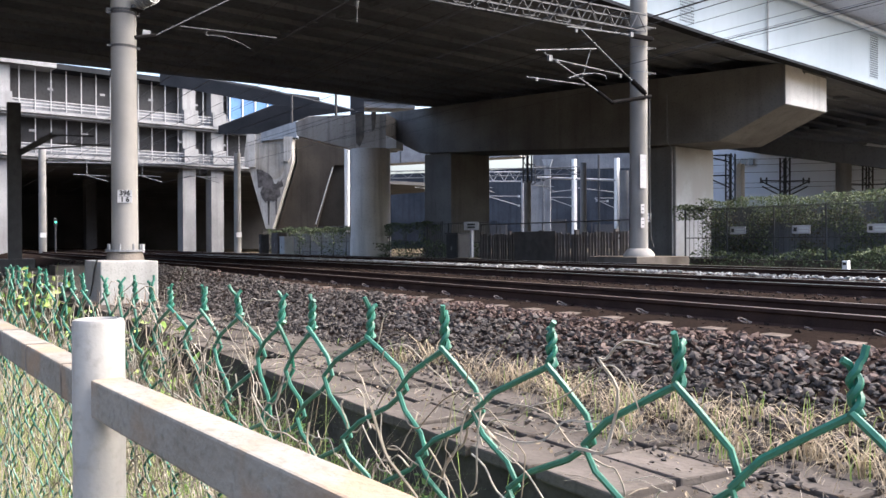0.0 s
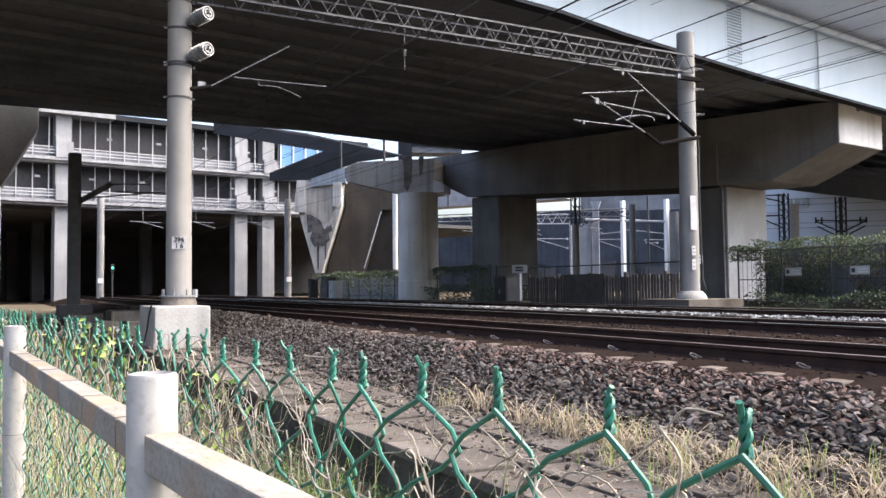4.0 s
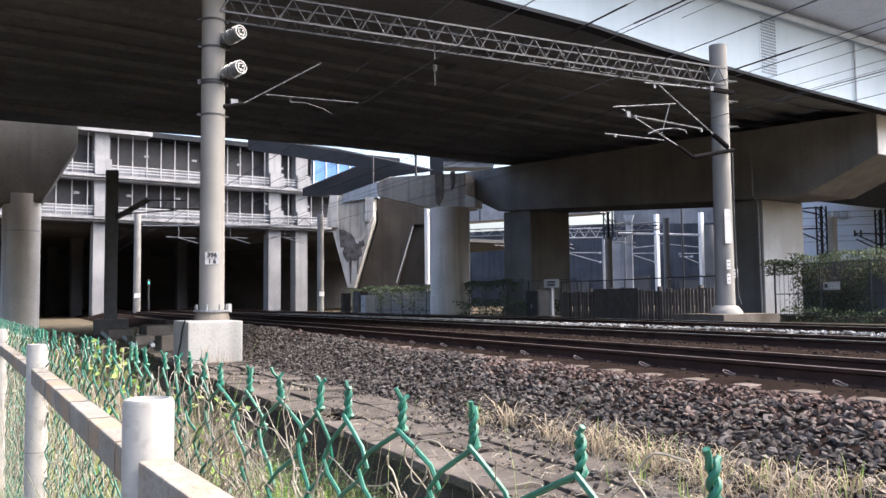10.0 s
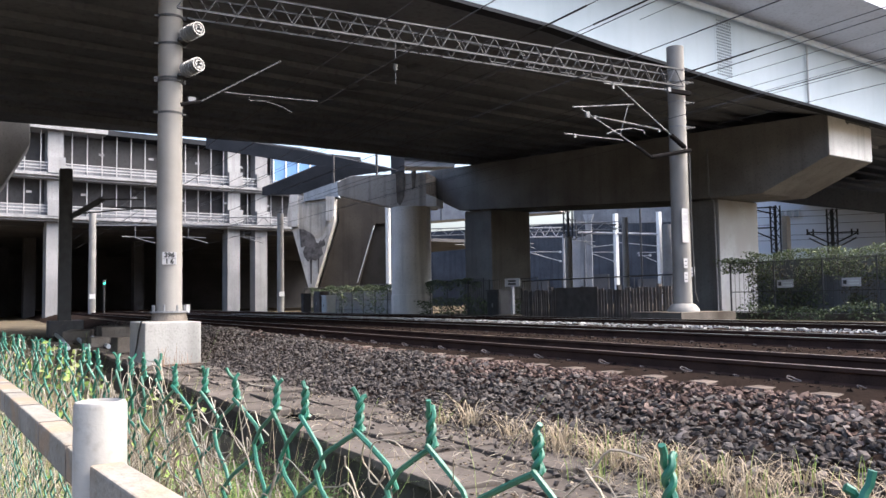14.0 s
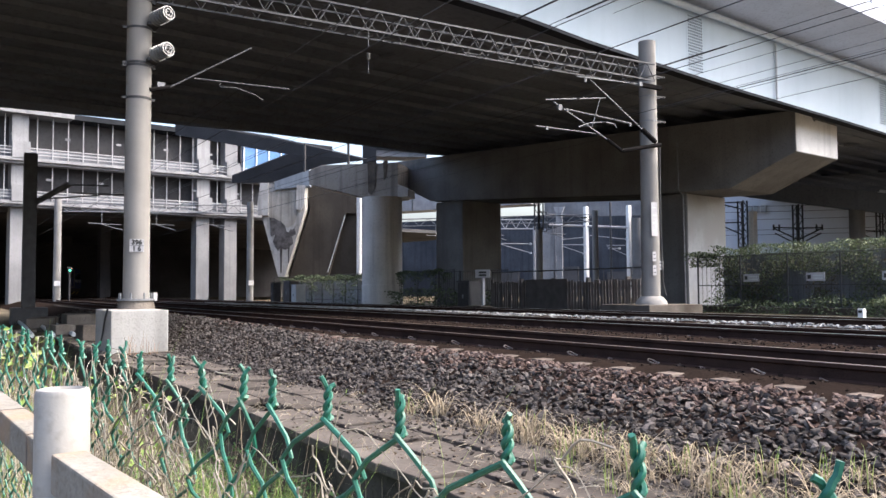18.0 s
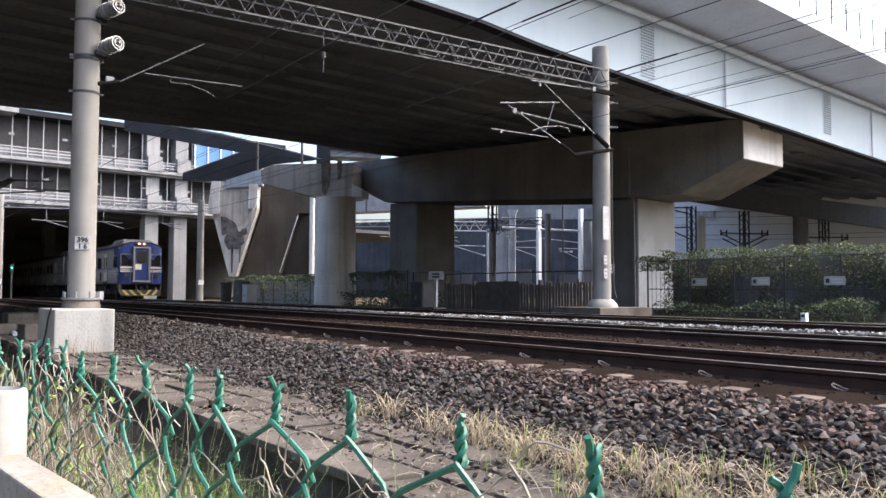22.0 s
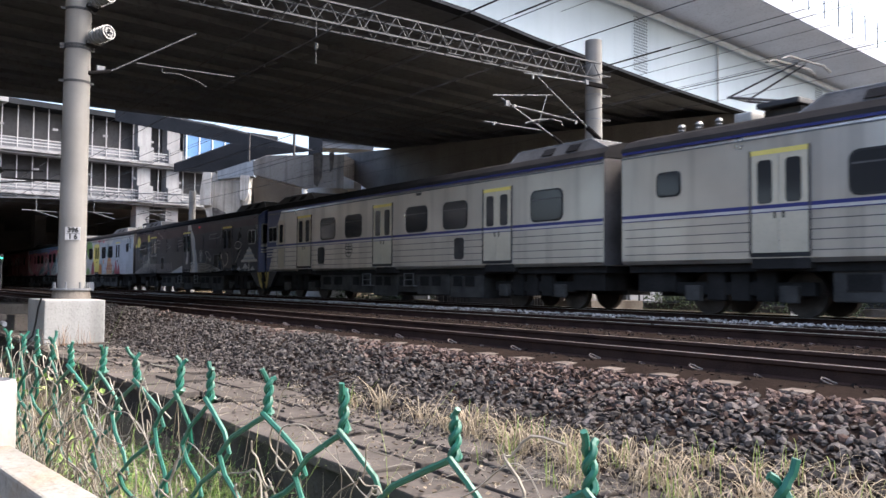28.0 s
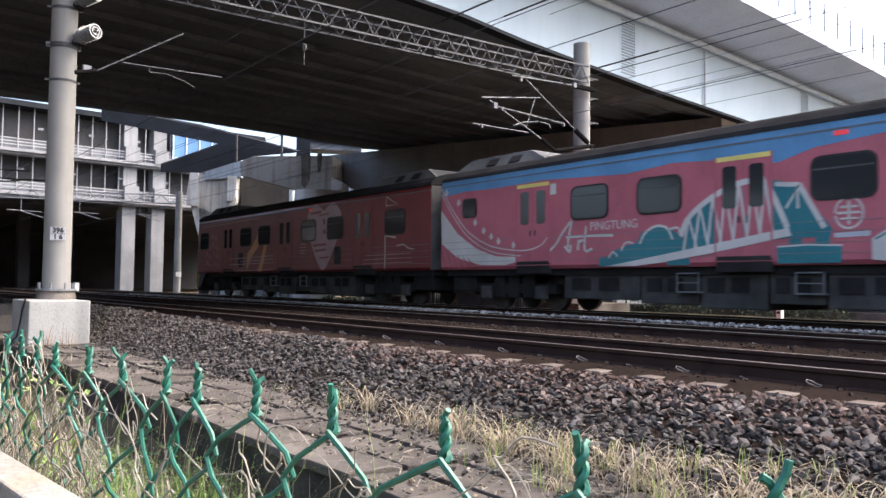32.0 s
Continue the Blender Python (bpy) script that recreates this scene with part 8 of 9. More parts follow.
def night_car():
    c = rail_car(4, NAVY, "dark navy and maroon carriage with white night-market drawings", "front", NAVY)
    decal(c, "maroon_top", [(0.46, 3.0), (6, 2.95), (10, 2.9), (15, 2.85), (19.1, 2.8), (19.1, 3.4), (0.46, 3.4)], MAROON, 1, "maroon upper band")
    decal(c, "tower", [(9.42, 3.15), (9.43, 3.42), (8.99, 3.42), (8.84, 3.17)], WHITE_LIV, 3.2, "white drawn bridge tower")
    decal(c, "tower", [(9.42, 3.13), (9.3, 3.11), (9.34, 2.18), (9.38, 1.5), (9.7, 1.46), (9.5, 2.33)], WHITE_LIV, 3.2, "white drawn bridge tower")
    decal(c, "tower", curve([(9.08, 3.09), (8.86, 3.15), (8.42, 2.69), (8.12, 1.99), (7.81, 1.05)], per=5) + curve([(8.51, 1.05), (8.58, 1.62), (8.77, 2.19), (9.02, 2.74)], per=5), WHITE_LIV, 2, "white drawn bridge tower")
    decal(c, "tower_shade", curve([(8.74, 2.95), (8.38, 2.5), (8.1, 1.8), (7.95, 1.06)], per=5) + curve([(8.25, 1.06), (8.36, 1.8), (8.6, 2.5)], per=5), ICE, 2.2, "pale blue shade on the tower")
    decal(c, "roof_drawing", [(11.9, 1.05), (9.79, 1.46), (8.58, 1.54), (10.39, 1.05)], ICE, 1.5, "pale drawn roof")
    decal(c, "roof_drawing", [(10.3, 1.05), (9.34, 1.31), (8.53, 1.42), (8.53, 1.05)], WHITE_LIV, 1.2, "pale drawn roof")
    for p in ([(11.96, 1.06), (9.79, 1.48), (8.56, 1.56)], [(10.39, 1.07), (9.34, 1.35), (8.55, 1.44)]):
        decal(c, "roof_ridge", stroke(p, 0.035), WHITE_LIV, 2)
    for i in range(6):
        decal(c, "eave_shade", stroke([(10.2 - 0.27 * i, 1.08), (9.75 - 0.22 * i, 1.2 + 0.03 * i)], 0.05), NAVY, 1.8)
    for u, z, r in ((18.38, 2.88, 0.33), (18.93, 2.66, 0.14), (16.36, 3.03, 0.21)):
        decal(c, "lantern", disc(u, z, r, 18, r * 0.95), PALE_YELLOW, 2, "yellow paper lantern drawing")
        for f in (-0.6, -0.2, 0.2, 0.6):
            decal(c, "lantern_rib", stroke([(u + f * r, z + 0.9 * r * (1 - f * f) ** 0.5), (u + f * r * 1.1, z), (u + f * r, z - 0.9 * r * (1 - f * f) ** 0.5)], 0.012), YELLOW, 2.4)
        decal(c, "lantern_cap", [(u - 0.35 * r, z + 0.95 * r), (u + 0.35 * r, z + 0.95 * r), (u + 0.3 * r, z + 1.1 * r), (u - 0.3 * r, z + 1.1 * r)], YELLOW, 2.4)
        for z0, z1, w in ((z + 1.1 * r, min(3.4, z + 1.75 * r), 0.012), (z - 1.9 * r, z - r, 0.012), (z - 3.4 * r, z - 1.9 * r, 0.028)):
            decal(c, "lantern_cord", [(u - w, z0), (u + w, z0), (u + w, z1), (u - w, z1)], RAIL_GREY, 1.6)
    g = Geo()

    def dot(u, z, r):
        ring = disc(u, z, r, 6)
        g.add([(-a, -HALF - 0.034, b) for a, b in ring] + [(-a, -HALF - 0.005, b) for a, b in ring], [(0, 1, 2, 3, 4, 5), *[(q, (q + 1) % 6, 6 + (q + 1) % 6, 6 + q) for q in range(6)]])

    # lights on the ground, in lines that run together towards one far point
    for i in range(19):
        base, f = 19.15 - 0.4 * i, 0.0
        far = math.hypot(12.3 - base, 1.5)
        while 1.06 + 1.5 * f < 1.56:
            dot(base + (12.3 - base) * f, 1.06 + 1.5 * f, 0.021 - 0.012 * f)
            f += (0.13 if i < 8 else 0.11) * (1 - 0.6 * f) / far
    for row in range(6):
        for i in range(26):
            u, z = 7.85 - 0.125 * i - 0.03 * row, 1.45 - 0.075 * row - 0.0008 * max(0, i - 4) ** 2
            if z > 1.06:
                dot(u, z, 0.024 - 0.0004 * i)
    # strings of lights overhead
    for line in ([(14.52, 3.26), (14.06, 3.1), (13.69, 2.96)], [(18.24, 2.47), (17.6, 2.42), (16.82, 2.51), (16.31, 2.47), (15.56, 2.55), (15.16, 2.67), (14.76, 2.83), (14.48, 2.87), (14.22, 2.79)], [(14.91, 2.46), (14.72, 2.49), (14.3, 2.43)], [(14.91, 2.65), (14.39, 2.68), (14.22, 2.69)],
                 [(12.88, 2.63), (12.5, 2.51), (12.27, 2.47)], [(12.89, 2.53), (12.5, 2.4), (12.31, 2.41)], [(12.85, 2.33), (12.46, 2.37)], [(10.89, 2.68), (10.55, 2.7), (10.19, 2.72)], [(10.96, 2.53), (10.22, 2.58)], [(10.86, 2.38), (10.19, 2.45)]):
        for (u0, z0), (u1, z1) in zip(line, line[1:]):
            n = max(1, round((u0 - u1) / 0.17))
            for k in range(n):
                dot(u0 + (u1 - u0) * k / n, z0 + (z1 - z0) * k / n + (0.02 if k % 2 else 0), 0.019)
        dot(*line[-1], 0.019)
    part("string_light", g, WHITE_LIV, c, "rows of small white painted lights", kind="stuff")
    decal(c, "script_stroke", stroke(curve([(17.07, 2.09), (17.26, 2.06), (17.30, 1.76), (17.24, 1.49), (17.17, 1.30)]), 0.05), WHITE_LIV, 2, "white handwritten stroke")
    decal(c, "script_stroke", stroke(curve([(17.17, 1.30), (17.39, 1.46), (17.04, 1.57), (16.51, 1.54)]), 0.05), WHITE_LIV, 2, "white handwritten stroke")
    decal(c, "script_stroke", stroke(curve([(16.88, 1.78), (16.91, 1.61)]), 0.05), WHITE_LIV, 2, "white handwritten stroke")
    decal(c, "script_stroke", stroke(curve([(16.50, 1.76), (16.67, 1.75), (16.66, 1.62), (16.49, 1.66)]), 0.05), WHITE_LIV, 2, "white handwritten stroke")
    decal(c, "script_stroke", stroke(curve([(16.49, 1.73), (16.56, 1.48), (16.73, 1.47)]), 0.05), WHITE_LIV, 2, "white handwritten stroke")
    decal(c, "script_stroke", stroke(curve([(16.42, 1.62), (16.34, 2.09), (16.22, 2.29)]), 0.05), WHITE_LIV, 2, "white handwritten stroke")
    decal(c, "script_stroke", stroke(curve([(16.22, 2.27), (16.32, 1.88), (16.38, 1.64)]), 0.05), WHITE_LIV, 2, "white handwritten stroke")
    decal(c, "script_stroke", stroke(curve([(16.35, 1.72), (16.25, 1.76), (16.21, 1.61)]), 0.05), WHITE_LIV, 2, "white handwritten stroke")
    decal(c, "script_stroke", stroke(curve([(16.09, 1.93), (16.13, 1.63), (15.99, 1.61)]), 0.05), WHITE_LIV, 2, "white handwritten stroke")
    decal(c, "script_stroke", stroke(curve([(16.35, 1.86), (15.91, 1.85), (15.51, 1.84)]), 0.05), WHITE_LIV, 2, "white handwritten stroke")
    word(c, "PING TUNG", 15.28, 2.02, 0.22, WHITE_LIV, 5)
    emblem(c, 7.5, 1.85)
    for u, z, w, h in ((1.37, 1.45, 0.9, 0.64), (1.78, 1.17, 0.36, 0.24), (2.5, 1.12, 0.24, 0.16), (0.98, 1.1, 0.26, 0.17)):
        n = 9 if w > 1 else 3
        decal(c, "umbrella_fan", [(u - 0.94 * w, z + 0.02 * h), (u + 0.94 * w, z + 0.02 * h), (u + 0.3 * w, z + 0.64 * h), (u + 0.02, z + h), (u - 0.02, z + h), (u - 0.3 * w, z + 0.64 * h)], ICE, 1.5, "pale drawn umbrella")
        for i in range(n):
            f = i / n
            half = w * (1 - f) * (1 - 0.12 * math.sin(math.pi * f)) + 0.01
            decal(c, "umbrella_stripe", [(u - half, z + h * f), (u + half, z + h * f), (u + half * 0.94, z + h * (f + 0.45 / n)), (u - half * 0.94, z + h * (f + 0.45 / n))], WHITE_LIV, 2.2)
        decal(c, "umbrella_post", [(u - 0.05 * w, 1.06), (u + 0.05 * w, 1.06), (u + 0.04 * w, z), (u - 0.04 * w, z)], WHITE_LIV, 2)
    decal(c, "hatch_outline", stroke([(5.07, 1.22), (5.72, 1.22), (5.72, 1.86), (5.07, 1.86), (5.07, 1.22)], 0.025), RAIL_GREY, 3.5)
    decal(c, "hatch_outline", stroke([(13.36, 1.2), (14.04, 1.2), (14.04, 1.9), (13.36, 1.9), (13.36, 1.2)], 0.03), RAIL_GREY, 3.5)
    decal(c, "fish_drawing", stroke([(6.84, 2.0), (6.49, 2.05), (6.2, 1.81), (6.0, 1.74), (6.16, 1.66), (6.08, 1.52), (6.33, 1.66), (6.67, 1.85), (6.84, 2.0)], 0.03), WHITE_LIV, 2, "white line drawing of a fish")
    decal(c, "fish_drawing", stroke([(6.6, 1.82), (6.74, 1.44)], 0.025), WHITE_LIV, 2)
    decal(c, "cloud", blob([(4.74, 1.82), (4.53, 1.87), (4.29, 1.83), (4.5, 1.65), (4.67, 1.64)]), WHITE_LIV, 2)
    decal(c, "cloud", blob([(4.49, 2.0), (4.36, 2.01), (4.19, 1.92), (4.33, 1.83), (4.46, 1.89)]), WHITE_LIV, 2)
    decal(c, "line_drawing", stroke(curve([(4.5, 1.55), (4.3, 1.35), (4.07, 1.32), (3.87, 1.49), (3.82, 1.66), (3.93, 1.84), (4.16, 1.88)]), 0.035), WHITE_LIV, 4.5, "white line drawing")
    decal(c, "line_drawing", stroke([(4.3, 1.34), (4.44, 1.1)], 0.025), WHITE_LIV, 4.5)
    decal(c, "line_drawing", stroke([(6.28, 2.6), (6.15, 2.81), (5.2, 2.83), (5.13, 2.62), (6.28, 2.6)], 0.03), RAIL_GREY, 6)
    decal(c, "line_drawing", stroke([(5.13, 2.62), (4.8, 2.68), (4.62, 2.9), (4.75, 3.1)], 0.03), RAIL_GREY, 4.5)
    decal(c, "line_drawing", stroke([(4.62, 2.9), (4.9, 2.3)], 0.025), RAIL_GREY, 2)
    decal(c, "number_bar", [(7.77, 1.53), (7.25, 1.53), (7.25, 1.57), (7.77, 1.57)], RAIL_GREY, 2)
    decal(c, "line_drawing", stroke(arc(2.65, 2.2, 0.4, 0.16, 20, 370, 18), 0.025), WHITE_LIV, 2, "white line drawing")
    decal(c, "line_drawing", stroke([(2.9, 1.45), (2.6, 1.75), (2.3, 2.0)], 0.03), WHITE_LIV, 2)


def fruit_car():
    c = rail_car(5, WHITE_LIV, "white and green carriage painted with tropical fruit", None, (ICE, PALE_YELLOW, GREEN_LIV), small_at=1, panto=True)
    decal(c, "green_field", [(19.15, 1.05), (19.14, 3.40), (16.86, 3.40), (13.15, 3.29), (13.21, 2.92), (13.06, 2.15), (12.90, 1.70), (12.97, 1.27), (13.24, 1.05)], GREEN_LIV, 1, "leaf green field")
    decal(c, "lighthouse", [(19.02, 1.05), (18.26, 1.05), (18.26, 1.12), (18.40, 1.17), (18.44, 2.31), (18.36, 2.34), (18.36, 2.47), (18.46, 2.51), (18.47, 2.81), (18.76, 2.84), (18.77, 2.54), (18.90, 2.51), (18.90, 2.37), (18.82, 2.33), (18.87, 1.18), (19.02, 1.13)], WHITE_LIV, 2, "white lighthouse drawing")
    decal(c, "lighthouse_window", [(18.61, 2.13), (18.53, 2.12), (18.53, 2.01), (18.61, 2.01)], GREEN_LIV, 2.6)
    decal(c, "lighthouse_window", [(18.61, 1.83), (18.53, 1.83), (18.53, 1.71), (18.61, 1.72)], GREEN_LIV, 2.6)
    decal(c, "lighthouse_window", [(18.61, 1.55), (18.53, 1.55), (18.53, 1.43), (18.61, 1.44)], GREEN_LIV, 2.6)
    decal(c, "light_beam", [(18.47, 2.74), (17.88, 2.80), (17.88, 2.58), (18.47, 2.63)], WHITE_LIV, 1.6)
    decal(c, "light_beam", [(18.77, 2.72), (19.14, 2.79), (19.15, 2.60), (18.77, 2.62)], WHITE_LIV, 1.6)
    decal(c, "vine_scroll", blob([(14.75, 1.05), (14.61, 1.33), (14.65, 1.65), (14.88, 1.84), (15.18, 1.80), (15.35, 1.60), (15.46, 1.71), (15.32, 1.97), (15.03, 2.09), (14.72, 2.00), (14.60, 2.24), (14.45, 2.47), (14.27, 2.64), (14.06, 2.74), (14.07, 2.43), (14.25, 2.17), (14.27, 1.95), (14.11, 1.74), (13.80, 1.64), (13.74, 1.52), (14.09, 1.45), (14.31, 1.25), (14.41, 1.05)]), WHITE_LIV, 3.6, "white scrolling vine drawing")
    decal(c, "vine_curl", stroke(curve([(13.78, 1.56), (13.72, 1.87), (13.53, 2.01), (13.35, 1.88), (13.32, 1.67), (13.51, 1.48)]), 0.2), WHITE_LIV, 1.6)
    decal(c, "vine_curl", stroke(curve([(14.71, 1.30), (14.77, 1.52), (14.98, 1.49), (15.06, 1.29), (15.27, 1.24)]), 0.13), WHITE_LIV, 3.6)
    decal(c, "vine_curl", stroke(curve([(16.16, 1.05), (16.09, 1.31), (15.95, 1.54), (15.70, 1.64), (15.47, 1.50), (15.42, 1.23)]), 0.17), WHITE_LIV, 3.7)
    decal(c, "vine_curl", stroke(curve([(15.69, 1.16), (15.64, 1.31), (15.76, 1.38)]), 0.09), WHITE_LIV, 3.7)
    decal(c, "vine_curl", stroke(curve([(16.54, 1.05), (16.51, 1.17), (16.36, 1.23), (16.25, 1.13), (16.34, 1.05)]), 0.07), WHITE_LIV, 1.6)
    decal(c, "vine_curl", stroke(curve([(16.74, 1.05), (16.70, 1.11), (16.57, 1.13)]), 0.06), WHITE_LIV, 1.6)
    decal(c, "vine_stem", stroke(curve([(13.30, 1.05), (13.05, 1.27), (12.89, 1.64), (12.97, 2.08), (13.17, 2.66), (13.12, 3.03), (12.99, 3.23)]), 0.34), WHITE_LIV, 1.6)
    decal(c, "shell_drawing", blob([(14.21, 1.05), (14.19, 1.30), (14.01, 1.49), (13.77, 1.56), (13.58, 1.42), (13.52, 1.05)]), BROWN_LIV, 2, "brown shell drawing")
    decal(c, "ice_field", [(0.3, 1.05), (10.6, 1.05), (10.9, 1.9), (10.2, 3.0), (9.0, 3.3), (7.5, 3.15), (6.0, 2.95), (5.2, 3.2), (4.0, 3.35), (2.5, 3.15), (0.3, 3.25)], ICE, 1, "pale blue field")
    decal(c, "green_swirl", blob([(12.83, 2.75), (12.75, 3.20), (12.27, 3.40), (11.55, 3.35), (11.11, 3.04), (10.98, 2.61), (11.14, 2.17), (11.63, 2.08), (12.18, 2.23), (12.59, 2.43)]), GREEN_LIV, 1.4)
    decal(c, "green_swirl", blob([(12.79, 1.05), (12.67, 1.41), (12.26, 1.51), (11.85, 1.35), (11.88, 1.05)]), GREEN_LIV, 1.4)
    decal(c, "green_swirl", blob([(14.74, 1.08), (14.62, 1.60), (14.17, 1.90), (13.66, 1.77), (13.59, 1.46), (13.91, 1.07)]), GREEN_LIV, 1.4)
    decal(c, "mango", blob([(10.27, 3.13), (10.67, 2.87), (10.73, 2.22), (10.47, 1.68), (10.03, 1.47), (9.47, 1.43), (9.16, 1.67), (8.98, 1.95), (8.81, 2.22), (8.90, 2.61), (9.00, 2.99), (9.16, 3.13)]), PALE_YELLOW, 1.6, "yellow mango drawing")
    decal(c, "mango_side", [(9.10, 2.65), (8.90, 2.72), (8.94, 2.50), (8.80, 2.23), (9.00, 2.11), (8.93, 1.95), (9.10, 1.90)], PALE_YELLOW, 3.6)
    decal(c, "flower", blob([(11.23, 1.05), (11.20, 1.47), (11.05, 1.58), (11.11, 1.73), (10.88, 1.89), (10.70, 1.91), (10.47, 1.74), (10.42, 1.37), (10.36, 1.05)]), CRIMSON, 2, "crimson flower drawing")
    decal(c, "petal_line", [(11.04, 1.58), (10.95, 1.65), (10.86, 1.57), (10.95, 1.50)], ROSE_LIV, 2.6)
    decal(c, "petal_line", [(10.82, 1.66), (10.73, 1.73), (10.64, 1.65), (10.73, 1.58)], ROSE_LIV, 2.6)
    decal(c, "petal_line", [(10.70, 1.42), (10.62, 1.50), (10.53, 1.42), (10.62, 1.35)], ROSE_LIV, 2.6)
    decal(c, "petal_line", [(10.96, 1.29), (10.88, 1.36), (10.79, 1.29), (10.88, 1.21)], ROSE_LIV, 2.6)
    decal(c, "tangerine", blob([(9.11, 1.05), (9.13, 1.31), (8.92, 1.66), (8.57, 1.75), (8.27, 1.64), (8.20, 1.35), (8.23, 1.05)]), ORANGE, 3.6, "orange fruit drawing")
    decal(c, "stalk", stroke(curve([(8.30, 1.70), (8.25, 1.90), (8.18, 2.06)]), 0.05), TEAL, 2)
    decal(c, "stalk_leaf", [(8.32, 1.68), (8.17, 1.74), (8.01, 1.67), (8.17, 1.61)], TEAL, 2)
    decal(c, "pineapple", blob([(6.69, 1.05), (6.81, 1.26), (6.79, 1.70), (6.60, 2.00), (6.30, 2.15), (6.00, 2.14), (5.67, 1.95), (5.44, 1.60), (5.38, 1.30), (5.53, 1.05)]), ORANGE, 1.6, "orange pineapple drawing")
    decal(c, "pineapple_line", stroke([(6.61, 1.05), (6.60, 1.92)], 0.03), CREAM_DOOR, 2)
    decal(c, "pineapple_line", stroke([(6.74, 1.88), (5.52, 1.84)], 0.03), CREAM_DOOR, 2.2)
    decal(c, "pineapple_line", stroke([(6.35, 1.05), (6.38, 1.97)], 0.03), CREAM_DOOR, 2)
    decal(c, "pineapple_line", stroke([(6.71, 1.69), (5.49, 1.65)], 0.03), CREAM_DOOR, 2.2)
    decal(c, "pineapple_line", stroke([(6.09, 1.05), (6.16, 2.01)], 0.03), CREAM_DOOR, 2)
    decal(c, "pineapple_line", stroke([(6.69, 1.50), (5.46, 1.46)], 0.03), CREAM_DOOR, 2.2)
    decal(c, "pineapple_line", stroke([(5.84, 1.05), (5.95, 1.94)], 0.03), CREAM_DOOR, 2)
    decal(c, "pineapple_line", stroke([(6.66, 1.31), (5.44, 1.28)], 0.03), CREAM_DOOR, 2.2)
    decal(c, "pineapple_line", stroke([(5.60, 1.05), (5.74, 1.87)], 0.03), CREAM_DOOR, 2)
    decal(c, "pineapple_line", stroke([(6.63, 1.12), (5.41, 1.09)], 0.03), CREAM_DOOR, 2.2)
    decal(c, "pineapple_leaf", [(6.60, 2.15), (6.61, 3.40), (6.31, 2.23)], LEAF_LIV, 1.8, "dark green leaf")
    decal(c, "pineapple_leaf", [(6.60, 2.15), (6.24, 3.25), (6.31, 2.23)], LEAF_LIV, 1.8, "dark green leaf")
    decal(c, "pineapple_leaf", [(6.56, 2.31), (7.17, 3.05), (6.50, 2.13)], LEAF_LIV, 1.8, "dark green leaf")
    decal(c, "pineapple_leaf", [(6.56, 2.31), (7.19, 2.79), (6.50, 2.13)], LEAF_LIV, 1.8, "dark green leaf")
    decal(c, "pineapple_leaf", [(6.56, 2.31), (7.01, 2.50), (6.50, 2.13)], LEAF_LIV, 1.8, "dark green leaf")
    decal(c, "pineapple_leaf", [(6.56, 2.31), (6.89, 2.27), (6.50, 2.13)], LEAF_LIV, 1.8, "dark green leaf")
    decal(c, "ground_leaf", [(5.09, 1.05), (5.36, 1.06), (5.02, 1.14), (5.47, 1.26), (4.99, 1.21), (4.95, 1.60), (4.85, 1.24), (4.69, 1.45), (4.74, 1.20), (4.56, 1.19), (4.79, 1.05)], LEAF_LIV, 2, "dark green leaves drawing")
    decal(c, "wax_apple", blob([(4.64, 1.05), (4.66, 1.27), (4.55, 1.68), (4.45, 1.89), (4.32, 1.91), (4.22, 1.78), (4.04, 1.46), (3.90, 1.25), (3.88, 1.05)]), CRIMSON, 5, "crimson wax apple drawing")
    decal(c, "apple_stem", stroke(curve([(4.39, 1.89), (4.45, 2.03), (4.51, 2.13), (4.61, 2.12)]), 0.04), LEAF_LIV, 5)
    decal(c, "wax_apple", blob([(3.86, 1.05), (3.85, 1.25), (3.75, 1.54), (3.65, 1.65), (3.54, 1.61), (3.39, 1.37), (3.31, 1.12), (3.33, 1.05)]), CRIMSON, 5, "crimson wax apple drawing")
    decal(c, "apple_stem", stroke(curve([(3.65, 1.63), (3.69, 1.73), (3.78, 1.76)]), 0.035), LEAF_LIV, 5)
    decal(c, "script_stroke", stroke(curve([(7.12, 1.82), (7.11, 1.34)]), 0.045), CRIMSON, 3)
    decal(c, "script_stroke", stroke(curve([(6.50, 2.05), (6.55, 1.65), (6.65, 1.37)]), 0.045), CRIMSON, 3)
    decal(c, "script_stroke", stroke(curve([(6.76, 1.65), (6.01, 1.64), (5.17, 1.62)]), 0.045), CRIMSON, 3)
    decal(c, "script_stroke", stroke(curve([(6.61, 1.40), (6.90, 1.30), (6.98, 1.38), (6.40, 1.47)]), 0.045), CRIMSON, 3)
    decal(c, "script_stroke", stroke(curve([(6.32, 1.48), (6.36, 1.36), (6.17, 1.35), (6.15, 1.48)]), 0.045), CRIMSON, 3)
    decal(c, "script_stroke", stroke(curve([(5.89, 1.81), (6.01, 1.38), (5.76, 1.37)]), 0.045), CRIMSON, 3)
    word(c, "PINGTUNG", 5.22, 1.79, 0.24, WHITE_LIV, 3)
    decal(c, "emblem", disc(7.76, 1.87, 0.17, 14), ORANGE, 2, "round emblem")
    decal(c, "berry", disc(9.41, 3.33, 0.065, 8), CRIMSON, 4.4)
    decal(c, "berry", disc(9.25, 3.33, 0.065, 8), CRIMSON, 4.4)
    decal(c, "berry", disc(9.03, 3.33, 0.065, 8), CRIMSON, 4.4)
    decal(c, "berry", disc(8.85, 3.33, 0.065, 8), CRIMSON, 4.4)
    decal(c, "berry", disc(8.70, 3.33, 0.065, 8), CRIMSON, 4.4)
